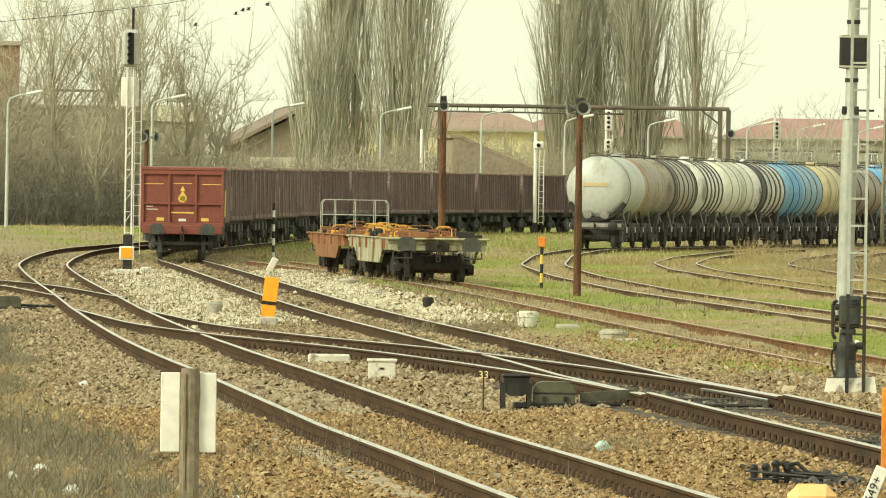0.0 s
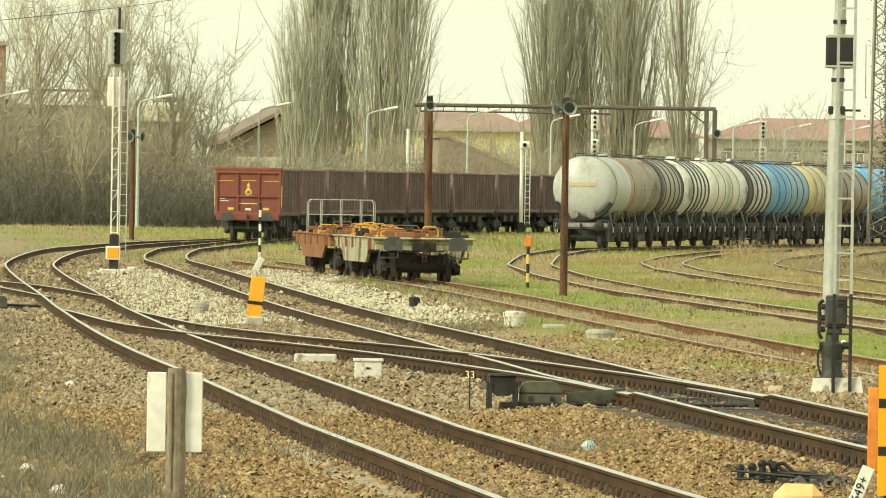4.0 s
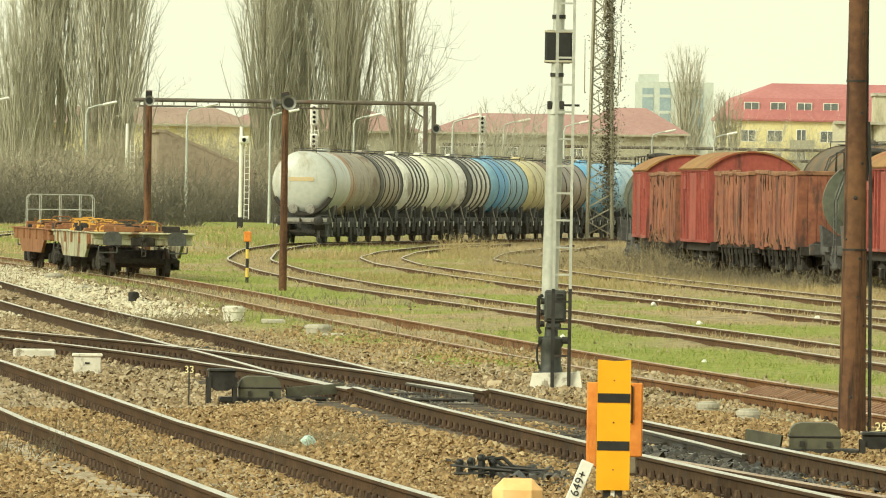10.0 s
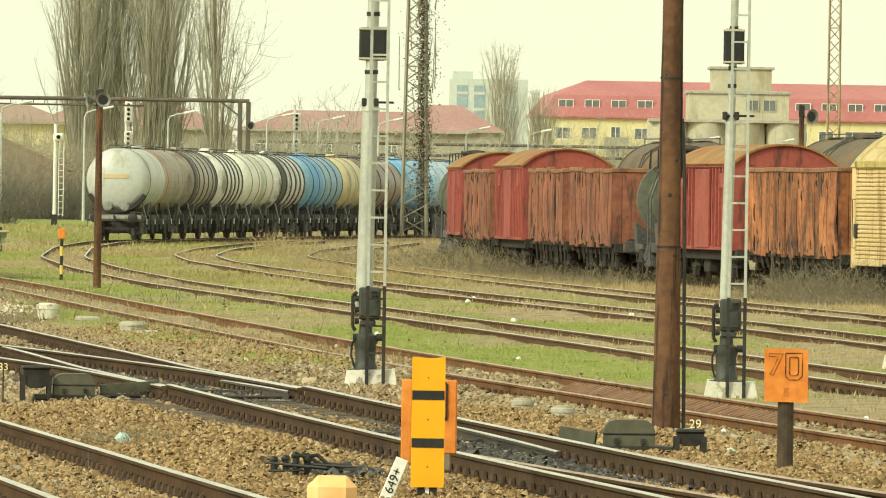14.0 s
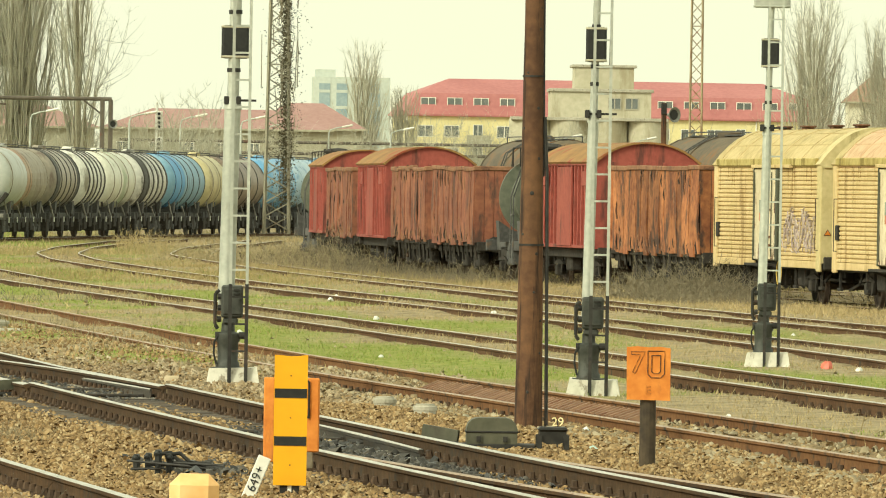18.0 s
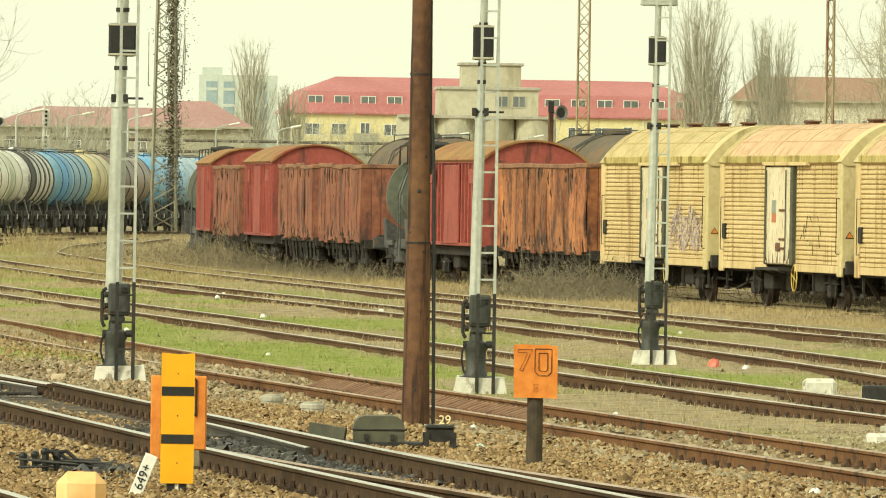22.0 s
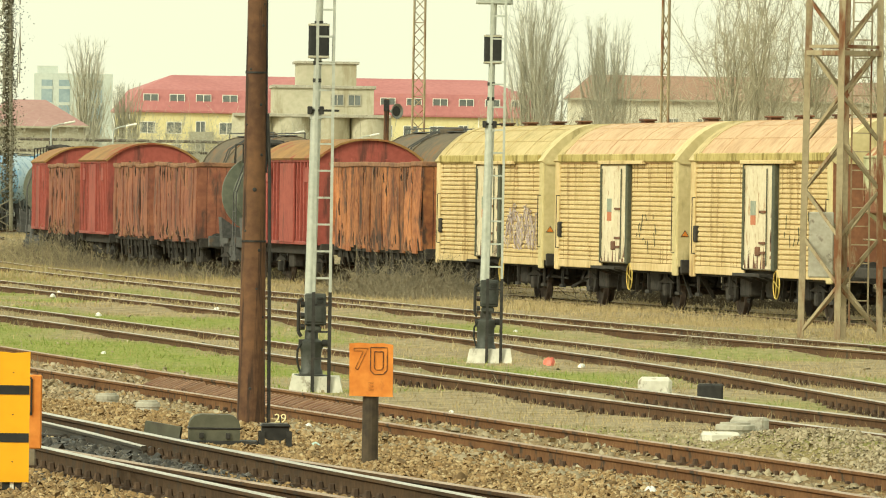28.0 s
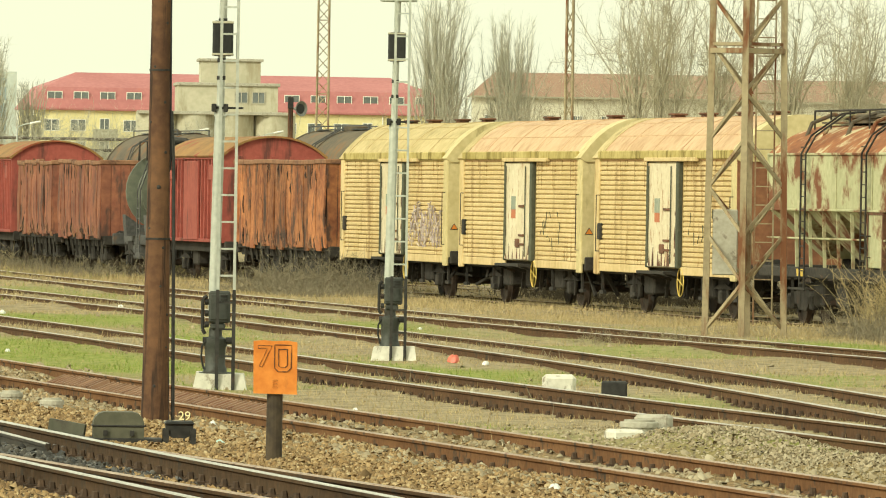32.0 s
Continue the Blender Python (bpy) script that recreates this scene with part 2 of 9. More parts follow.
# ---- mesh helpers ----
class Geo:
    """Collects pieces of one mesh; each face carries a material slot."""

    def __init__(self):
        self.v, self.f, self.m, self.slot = [], [], [], 0

    def add(self, verts, faces):
        k = len(self.v)
        self.v.extend(tuple(p) for p in verts)
        self.f.extend([tuple(i + k for i in q) for q in faces])
        self.m.extend([self.slot] * len(faces))
        return self

    def box(self, x0, y0, z0, x1, y1, z1, c=0.0):
        if c <= 0:
            v = [(x, y, z) for z in (z0, z1) for y in (y0, y1) for x in (x0, x1)]
            return self.add(v, [(0, 2, 3, 1), (4, 5, 7, 6), (0, 1, 5, 4), (2, 6, 7, 3), (0, 4, 6, 2), (1, 3, 7, 5)])
        c = min(c, (x1 - x0) / 2.01, (y1 - y0) / 2.01, (z1 - z0) / 2.01)
        prof = [(x0 + c, y0), (x1 - c, y0), (x1, y0 + c), (x1, y1 - c), (x1 - c, y1), (x0 + c, y1), (x0, y1 - c), (x0, y0 + c)]
        ins = [(x0 + c, y0 + c), (x1 - c, y0 + c), (x1 - c, y0 + c), (x1 - c, y1 - c), (x1 - c, y1 - c), (x0 + c, y1 - c), (x0 + c, y1 - c), (x0 + c, y0 + c)]
        v = [(*p, z0) for p in ins] + [(*p, z0 + c) for p in prof] + [(*p, z1 - c) for p in prof] + [(*p, z1) for p in ins]
        f = [(8 * k + i, 8 * k + (i + 1) % 8, 8 * k + 8 + (i + 1) % 8, 8 * k + 8 + i) for k in range(3) for i in range(8)]
        f += [(7, 5, 3, 1), (25, 27, 29, 31)]
        return self.add(v, f)

    def obox(self, m, sx, sy, sz, c=0.0):
        """A box of that size centred on the pose m."""
        k = len(self.v)
        self.box(-sx / 2, -sy / 2, -sz / 2, sx / 2, sy / 2, sz / 2, c)
        for i in range(k, len(self.v)):
            self.v[i] = tuple(m @ Vector(self.v[i]))
        return self

    def bar(self, a, b, w, h=None):
        """A square bar from a to b."""
        a, b = Vector(a), Vector(b)
        d = b - a
        m = Matrix.Translation((a + b) / 2) @ d.to_track_quat("Z", "X").to_matrix().to_4x4()
        return self.obox(m, w, h or w, d.length)

    def cyl(self, a, b, r0, r1=None, n=10, caps=True):
        a, b = Vector(a), Vector(b)
        r1 = r0 if r1 is None else r1
        q = (b - a).to_track_quat("Z", "X")
        v = []
        for p, r in ((a, r0), (b, r1)):
            v += [p + q @ Vector((r * math.cos(2 * math.pi * i / n), r * math.sin(2 * math.pi * i / n), 0)) for i in range(n)]
        f = [(i, (i + 1) % n, n + (i + 1) % n, n + i) for i in range(n)]
        if caps:
            f += [tuple(range(n - 1, -1, -1)), tuple(range(n, 2 * n))]
        return self.add(v, f)

    def tube(self, pts, r, n=6):
        for a, b in zip(pts[:-1], pts[1:]):
            self.cyl(a, b, r, r, n)
        return self

    def lathe(self, prof, a, axis, n=24):
        """Turns (along, radius) pairs about the axis through a."""
        a, q = Vector(a), Vector(axis).to_track_quat("Z", "Y")
        v = [a + q @ Vector((r * math.cos(2 * math.pi * i / n), r * math.sin(2 * math.pi * i / n), h)) for h, r in prof for i in range(n)]
        f = [(k * n + i, k * n + (i + 1) % n, (k + 1) * n + (i + 1) % n, (k + 1) * n + i) for k in range(len(prof) - 1) for i in range(n)]
        f += [tuple(range(n - 1, -1, -1)), tuple(range((len(prof) - 1) * n, len(prof) * n))]
        return self.add(v, f)

    def prism(self, prof, y0, y1):
        """A profile of (x, z) drawn out along y."""
        n = len(prof)
        v = [(x, y0, z) for x, z in prof] + [(x, y1, z) for x, z in prof]
        f = [(i, (i + 1) % n, n + (i + 1) % n, n + i) for i in range(n)] + [tuple(range(n - 1, -1, -1)), tuple(range(n, 2 * n))]
        return self.add(v, f)

    def prism_x(self, prof, x0, x1):
        """A profile of (y, z) drawn out along x."""
        n = len(prof)
        v = [(x0, y, z) for y, z in prof] + [(x1, y, z) for y, z in prof]
        f = [(i, (i + 1) % n, n + (i + 1) % n, n + i) for i in range(n)] + [tuple(range(n - 1, -1, -1)), tuple(range(n, 2 * n))]
        return self.add(v, f)

    def mesh(self, name, mats, smooth=False):
        me = bpy.data.meshes.new(name)
        me.from_pydata(self.v, [], self.f)
        for m in mats if isinstance(mats, (list, tuple)) else [mats]:
            me.materials.append(m)
        me.polygons.foreach_set("material_index", self.m)
        bm = bmesh.new()
        bm.from_mesh(me)
        bmesh.ops.recalc_face_normals(bm, faces=bm.faces)
        bm.to_mesh(me)
        bm.free()
        if smooth:
            me.polygons.foreach_set("use_smooth", [True] * len(me.polygons))
            me.set_sharp_from_angle(angle=radians(38))
        me.update()
        return me


def part(name, geo, material, parent, label="", smooth=False, at=None):
    data = geo if isinstance(geo, bpy.types.Mesh) else geo.mesh(name, material, smooth)
    ob = new(name, data)
    ob.parent = parent
    if at is not None:
        ob.matrix_basis = at
    return tagged(ob, label) if label else ob


def thing(name, m, label, category, group=""):
    ob = new(name)
    ob.empty_display_size = 0.3
    ob.matrix_basis = m
    return tagged(ob, label, category, group)


def raw_mesh(name, verts, faces, material):
    """A mesh straight from arrays; all faces with the same number of corners."""
    me = bpy.data.meshes.new(name)
    verts, faces = np.asarray(verts, dtype=np.float32), np.asarray(faces, dtype=np.int32)
    k = faces.shape[1]
    me.vertices.add(len(verts))
    me.vertices.foreach_set("co", verts.ravel())
    me.loops.add(faces.size)
    me.loops.foreach_set("vertex_index", faces.ravel())
    me.polygons.add(len(faces))
    me.polygons.foreach_set("loop_start", np.arange(0, faces.size, k, dtype=np.int32))
    me.polygons.foreach_set("loop_total", np.full(len(faces), k, dtype=np.int32))
    me.materials.append(material)
    me.update(calc_edges=True)
    me.validate()
    return me


class Line:
    """A track's middle line, X over Y, rounded off."""

    def __init__(self, pts, blur=14):
        y = np.arange(pts[0][1] - 60, pts[-1][1] + 61, 1.0)
        px, py = np.array([p[0] for p in pts], float), np.array([p[1] for p in pts], float)
        x = np.interp(y, py, px)
        x[y < py[0]] = px[0] + (y[y < py[0]] - py[0]) * (px[1] - px[0]) / (py[1] - py[0])
        x[y > py[-1]] = px[-1] + (y[y > py[-1]] - py[-1]) * (px[-1] - px[-2]) / (py[-1] - py[-2])
        w = np.hanning(2 * blur + 3)
        w /= w.sum()
        k = len(w) // 2
        self.y, self.x = y[k:-k], np.convolve(x, w, "valid")
        ds = np.hypot(np.diff(self.x), np.diff(self.y))
        self.s = np.concatenate(([0], np.cumsum(ds)))

    def X(self, y):
        return float(np.interp(y, self.y, self.x))

    def slope(self, y):
        return (self.X(y + 1) - self.X(y - 1)) / 2

    def heading(self, y):
        """Degrees about z for a thing whose own length lies along y."""
        return -math.degrees(math.atan(self.slope(y)))

    def along(self, y, d):
        """The Y that lies d metres further on."""
        return float(np.interp(np.interp(y, self.y, self.s) + d, self.s, self.y))


def smooth(a, b, x):
    t = np.clip((np.asarray(x, float) - a) / (b - a), 0, 1)
    return t * t * (3 - 2 * t)


# ---- plan: the tracks' middle lines ----
L_one = Line([(6.7, 20), (6.8, 50), (6.96, 62), (7.1, 70), (7.25, 78), (7.41, 86), (7.54, 95), (7.69, 104), (7.84, 114), (8.02, 124), (8.25, 134), (8.7, 148), (9.28, 165), (9.79, 180), (10.46, 200), (11.02, 217), (11.47, 235), (11.87, 250), (12.3, 265), (12.72, 277), (13.6, 290), (15.4, 311), (21.4, 360), (30.0, 410), (42.0, 460), (57.0, 510)], 8)
L_two = Line([(11.45, 20), (11.45, 70), (11.6, 82), (11.7, 89), (11.84, 96), (12.0, 104)], 5)
L_branch = Line([(11.45, 70), (11.6, 82), (11.7, 89), (11.84, 96), (12.15, 104), (12.45, 112), (12.78, 120), (13.1, 130), (13.3, 140), (13.47, 150), (13.75, 165), (14.15, 180), (14.65, 195), (15.22, 210), (15.8, 225), (16.38, 240), (17.15, 260), (17.92, 280), (18.6, 300), (19.15, 311), (19.98, 324), (21.7, 344), (30.2, 404), (34.4, 424), (39.3, 444), (44.7, 464), (50.4, 484), (56.3, 504), (62.6, 524), (75.6, 564), (110, 664), (190, 890), (280, 1140)], 8)
L_cross = Line([(11.6, 82), (11.72, 90), (11.85, 97), (12.0, 104), (12.02, 110), (11.85, 117), (11.6, 124), (11.2, 131), (10.65, 138), (10.18, 144), (9.96, 152), (9.84, 158), (9.86, 164), (9.92, 170), (10.03, 178), (10.12, 188)], 4)
L_east = Line([(11.45, 74), (11.75, 66), (12.2, 56)][::-1], 5)
L_left = Line([(11.02, 208), (10.92, 216), (10.68, 223), (10.42, 230), (9.9, 236), (8.5, 246), (5.0, 262)], 4)
L_b = Line([(17.65, 20), (17.65, 112), (18.0, 130), (18.6, 150), (19.4, 174), (20.6, 205), (21.4, 232), (21.5, 250), (21.5, 300)], 10)
L_c = Line([(22.2, 20), (22.25, 100), (22.8, 122), (23.6, 145), (24.6, 185), (25.7, 222), (27.9, 260), (31.0, 300), (36.6, 350), (42.6, 393), (46.7, 410), (58.3, 450), (72.8, 500), (101.8, 600), (137.8, 750)], 14)
L_d = Line([(24.0, 80), (24.9, 92), (26.2, 105), (27.6, 120), (28.6, 136), (29.7, 165), (30.4, 190), (31.2, 222), (32.6, 250), (35.0, 290), (37.7, 318), (42.5, 352), (50, 395), (62, 450), (78, 520)], 10)
L_k = Line([(33.9, 20), (33.9, 150), (34.4, 172), (35.4, 205), (36.8, 235), (38.2, 262), (42.6, 318), (48, 355), (60, 420), (75, 490)], 12)
L_m = Line([(42.9, 20), (42.9, 255), (43.35, 270), (44.55, 286), (46.05, 302), (48.9, 330), (55, 375)], 12)


def Z_one(y):
    """The main line's rail height: it dips beyond the turnout and climbs again into the curve."""
    return np.interp(y, [60, 74, 85, 112, 132, 165, 190, 217, 250, 277, 300, 320], [0.37, 0.31, 0.25, 0.24, 0.19, 0.03, -0.06, -0.09, 0.0, 0.12, 0.28, 0.37])


def Z_branch(y):
    """The branch track's rail height."""
    return np.interp(y, [80, 96, 110, 130, 195, 240, 306, 345, 412, 470], [0.37, 0.34, 0.25, 0.19, 0.2, 0.16, 0.1, 0.24, 0.42, 0.5])


def Z_cross(y):
    """The crossover's rail height, from the branch down to the main line."""
    return np.interp(y, [96, 104, 114, 124, 134, 146, 165, 185, 200], [0.335, 0.3, 0.255, 0.225, 0.195, 0.145, 0.03, -0.06, -0.085])


def ground_z(x, y):
    """The ground's height: a low ballast bank under the main tracks, the yard at 0, a rise under the far curve."""
    x, y = np.asarray(x, float), np.asarray(y, float)
    right = np.interp(y, L_branch.y, L_branch.x) + 2.6
    right = np.where(y < 110, 14.4, np.maximum(right, 14.4))
    bank = 0.17 * (1 - smooth(0, 2.6, x - right)) * (1 - smooth(215, 300, y))
    c = np.interp(y, L_c.y, L_c.x)
    rise = 0.5 * smooth(325, 455, y) * (1 - smooth(-7, -2, x - c))
    berm = np.zeros(np.shape(x))
    for line in (L_c, L_d, L_k):
        berm = np.maximum(berm, np.exp(-((x - np.interp(y, line.y, line.x)) / 1.2) ** 4))
    heap = 0.2 * np.exp(-(((x - 20.45) / 0.6) ** 2 + ((y - 84.0) / 3.6) ** 2)) + 0.12 * np.exp(-(((x - 20.1) / 0.6) ** 2 + ((y - 75.5) / 7.0) ** 4))
    near = (1 - smooth(300, 500, y)) * smooth(-20, 0, x)
    z = bank + rise + heap + 0.055 * berm * (1 - smooth(300, 360, y)) * smooth(105, 150, y)
    z = z + near * ((frac_noise(x, y, 0.9) - 0.5) * 0.045 + (frac_noise(x, y, 4.0) - 0.5) * 0.10)
    one, br = np.interp(y, L_one.y, L_one.x), np.interp(y, L_branch.y, L_branch.x)
    u = smooth(0, 1, (x - one - 1.2) / np.maximum(br - one - 2.4, 0.5))
    bed = Z_one(y) * (1 - u) + Z_branch(y) * u - 0.17
    lumps = near * ((frac_noise(x, y, 0.9) - 0.5) * 0.03 + (frac_noise(x, y, 4.0) - 0.5) * 0.05)
    gap = np.minimum(np.abs(x - one), np.abs(x - br))
    bed = bed + np.where(gap < 1.5, np.clip(lumps, -0.004, 0.008) - 0.012, lumps)
    shoulder = (1 - smooth(1.4, 3.4, x - br)) * (1 - smooth(285, 330, y))
    shoulder = shoulder * np.where(y < 105, 1 - smooth(14.2, 16.6, x), 1.0)
    return z * (1 - shoulder) + bed * shoulder


def gz(x, y):
    return float(ground_z(x, y))


def frac_noise(x, y, s):
    """Cheap smooth value noise on a grid of s metres."""
    rs = np.random.RandomState(5)
    tab = rs.rand(256, 256)
    u, v = np.asarray(x, float) / s, np.asarray(y, float) / s
    i, j = np.floor(u).astype(int), np.floor(v).astype(int)
    a, b = u - i, v - j
    a, b = a * a * (3 - 2 * a), b * b * (3 - 2 * b)
    t = lambda p, q: tab[p % 256, q % 256]
    return (t(i, j) * (1 - a) + t(i + 1, j) * a) * (1 - b) + (t(i, j + 1) * (1 - a) + t(i + 1, j + 1) * a) * b


def track_gap(x, y):
    """How far a place lies from the nearest yard track's middle."""
    d = np.full(np.shape(x), 1e3)
    for line in (L_b, L_c, L_d, L_k, L_m):
        d = np.minimum(d, np.abs(x - np.interp(y, line.y, line.x)))
    return d


def stone_share(x, y):
    """1 where stones lie open, 0 where soil and grass cover them."""
    n = frac_noise(x, y, 1.7) * 0.6 + frac_noise(x + 40, y, 6.0) * 0.4
    right = np.where(y < 105, 16.2, np.interp(y, L_branch.y, L_branch.x) + 3.4 - 1.5 * smooth(108, 125, y) * (1 - smooth(150, 172, y)))
    left = np.where(y < 115, 4.2 + 0.012 * (y - 60), np.interp(y, L_one.y, L_one.x) - 2.6)
    main = smooth(-0.7, 0.7, x - left) * (1 - smooth(-0.9, 0.9, x - right))
    b = 1 - smooth(1.1, 2.0, np.abs(x - np.interp(y, L_b.y, L_b.x)))
    b = b * (1 - smooth(110, 150, y)) * 0.75
    e = smooth(14, 15, x) * (1 - smooth(20.0, 21.2, x)) * (1 - smooth(78, 92, y)) * 0.9
    return np.clip(np.maximum(np.maximum(main * (1 - smooth(280, 330, y)), b), e) * 1.25 - n * 0.5, 0, 1)


def green_share(x, y):
    """Where the yard's grass is green."""
    n = frac_noise(x, y * 0.5, 2.6) * 0.5 + frac_noise(x + 9, y * 0.4, 8.0) * 0.5
    gap = track_gap(x, y)
    verge = 0.85 * smooth(1.8, 2.8, x - np.interp(y, L_branch.y, L_branch.x)) * smooth(108, 122, y)
    yard = np.maximum(smooth(17, 19, x), verge) * (1 - smooth(36.5, 39, x - 0.10 * np.maximum(y - 260, 0)))
    beyond = smooth(0.5, 4.0, x - np.interp(y, L_d.y, L_d.x)) * smooth(140, 180, y)
    yard = yard * (1 - 0.75 * beyond)
    return np.clip(yard * smooth(0.5, 1.3, gap) * (0.5 + 3.6 * (n - 0.49)) * 1.3, 0, 1)


def oil_share(x, y):
    """Where grease from the turnouts has blackened the ballast."""
    a = np.exp(-(((x - 11.75) / 0.6) ** 4 + ((y - 76.0) / 7.5) ** 4))
    b = np.exp(-(((x - 11.9) / 0.8) ** 4 + ((y - 101.0) / 6.5) ** 4))
    c = 0.8 * np.exp(-(((x - 9.6) / 0.45) ** 2 + ((y - 71.8) / 1.8) ** 2))
    d = 0.7 * np.exp(-(((x - 12.6) / 0.9) ** 4 + ((y - 123.0) / 12) ** 4))
    return np.clip((a + b + c + d) * (0.75 + 0.7 * frac_noise(x, y, 0.6)), 0, 1)


def ground():
    xs = np.concatenate(([-4000, -1500, -500, -200, -90, -40, -20, -12, -8, -5, -2.5, -1], np.arange(0, 60, 0.6), np.arange(60, 140, 4.0), [150, 180, 240, 400, 800, 1800, 4000]))
    ys = np.concatenate(([-300, -100, -40, -10, 5, 15, 25, 32], np.arange(38, 150, 0.45), np.arange(150, 340, 0.9), np.arange(340, 700, 5.0), [720, 800, 950, 1200, 1700, 2600, 4800]))
    gx, gy = np.meshgrid(xs, ys)
    z = ground_z(gx, gy)
    nx, ny = len(xs), len(ys)
    i = np.arange(nx * ny).reshape(ny, nx)
    faces = np.stack([i[:-1, :-1], i[:-1, 1:], i[1:, 1:], i[1:, :-1]], -1).reshape(-1, 4)
    m = bpy.data.materials.new("yard_ground")
    m.use_nodes = True
    n, l = m.node_tree.nodes, m.node_tree.links
    b = n["Principled BSDF"]
    b.inputs["Roughness"].default_value, b.inputs["Specular IOR Level"].default_value = 0.95, 0.15
    geo = n.new("ShaderNodeNewGeometry")

    def noise_at(scale, detail=6):
        t = n.new("ShaderNodeTexNoise")
        t.inputs["Scale"].default_value, t.inputs["Detail"].default_value = scale, detail
        l.new(geo.outputs["Position"], t.inputs[0])
        return t.outputs[0]

    def ramp(src, stops):
        r = n.new("ShaderNodeValToRGB")
        els = r.color_ramp.elements
        while len(els) < len(stops):
            els.new(0.5)
        for k, (p, c) in enumerate(stops):
            els[k].position, els[k].color = p, (*c, 1)
        l.new(src, r.inputs[0])
        return r.outputs[0]

    def blend(fac, a, c):
        x = n.new("ShaderNodeMix")
        x.data_type = "RGBA"
        l.new(fac, x.inputs["Factor"])
        l.new(a, x.inputs["A"])
        l.new(c, x.inputs["B"])
        return x.outputs["Result"]

    soil = ramp(noise_at(3.0), [(0.3, (0.20, 0.155, 0.09)), (0.5, (0.31, 0.25, 0.15)), (0.7, (0.41, 0.335, 0.205))])
    voro = n.new("ShaderNodeTexVoronoi")
    voro.inputs["Scale"].default_value = 24.0
    l.new(geo.outputs["Position"], voro.inputs["Vector"])
    sep = n.new("ShaderNodeSeparateColor")
    l.new(voro.outputs["Color"], sep.inputs[0])
    # Kept darker than the loose stones, to paint the shade in their gaps.
    stones = ramp(sep.outputs[0], [(0.0, (0.10, 0.064, 0.03)), (0.4, (0.19, 0.12, 0.055)), (0.75, (0.28, 0.182, 0.085)), (1.0, (0.38, 0.265, 0.135))])
    green = ramp(noise_at(6.0), [(0.32, (0.155, 0.20, 0.035)), (0.52, (0.25, 0.275, 0.065)), (0.72, (0.36, 0.33, 0.125))])
    a1, a2, a3 = n.new("ShaderNodeAttribute"), n.new("ShaderNodeAttribute"), n.new("ShaderNodeAttribute")
    a1.attribute_name, a2.attribute_name, a3.attribute_name = "stones", "green", "oil"
    oil = ramp(noise_at(9.0), [(0.35, (0.012, 0.011, 0.01)), (0.7, (0.07, 0.058, 0.042))])
    col = blend(a2.outputs["Fac"], soil, green)
    col = blend(a1.outputs["Fac"], col, stones)
    col = blend(a3.outputs["Fac"], col, oil)
    l.new(col, b.inputs["Base Color"])
    bp = n.new("ShaderNodeBump")
    bp.inputs["Strength"].default_value, bp.inputs["Distance"].default_value = 0.8, 0.03
    l.new(voro.outputs["Distance"], bp.inputs["Height"])
    l.new(bp.outputs[0], b.inputs["Normal"])
    me = raw_mesh("ground", np.stack([gx, gy, z], -1).reshape(-1, 3), faces, m)
    for name, val in (("stones", stone_share(gx, gy)), ("green", green_share(gx, gy)), ("oil", oil_share(gx, gy))):
        at = me.attributes.new(name, "FLOAT", "POINT")
        at.data.foreach_set("value", val.ravel().astype(np.float32))
    me.polygons.foreach_set("use_smooth", [True] * len(me.polygons))
    return tagged(new("ground", me), "rail yard ground of brown ballast, soil and thin grass", "ground", kind="structure")


ground()

# ---- tracks ----
RAIL = [(-0.07, -0.172), (0.07, -0.172), (0.07, -0.16), (0.012, -0.14), (0.012, -0.045), (0.036, -0.033), (0.036, -0.008), (0.027, 0.0), (-0.027, 0.0), (-0.036, -0.008), (-0.036, -0.033), (-0.012, -0.045), (-0.012, -0.14), (-0.07, -0.16)]


def height_at(z, y):
    return float(z(y)) if callable(z) else z


def rail(line, y0, y1, off, z, parent, top, step=1.5, side=None):
    ys = np.arange(y0, y1 + step * 0.5, step)
    g, n = Geo(), len(RAIL)
    for k, y in enumerate(ys):
        a = math.atan(line.slope(y))
        zz = height_at(z, y)
        cx, cy = line.X(y) + off * math.cos(a), y - off * math.sin(a)
        g.v.extend((cx + x * math.cos(a), cy - x * math.sin(a), zz + h) for x, h in RAIL)
    for k in range(len(ys) - 1):
        for i in range(n):
            j = (i + 1) % n
            g.f.append((k * n + i, k * n + j, (k + 1) * n + j, (k + 1) * n + i))
            g.m.append(1 if i in (6, 7, 8) else 0)
    g.f += [tuple(range(n)), tuple(range((len(ys) - 1) * n, len(ys) * n))]
    g.m += [0, 0]
    return part("rail", g, [side or M_railside, top], parent, smooth=True)


def fastenings(line, y0, y1, z, pitch, parent):
    """Clips and bolts on both sides of both rails, one set a sleeper."""
    g = Geo()
    for y in np.arange(y0, y1, pitch):
        h = height_at(z, y)
        for off in (-0.7535, 0.7535):
            for side in (-1, 1):
                x = line.X(y) + off + side * 0.085
                g.box(x - 0.055, y - 0.06, h - 0.178, x + 0.055, y + 0.06, h - 0.148)
                g.cyl((x + side * 0.005, y, h - 0.15), (x + side * 0.005, y, h - 0.095), 0.034, 0.024, 6)
    return tagged(part("fastenings", g, M_clip, parent), kind="stuff")


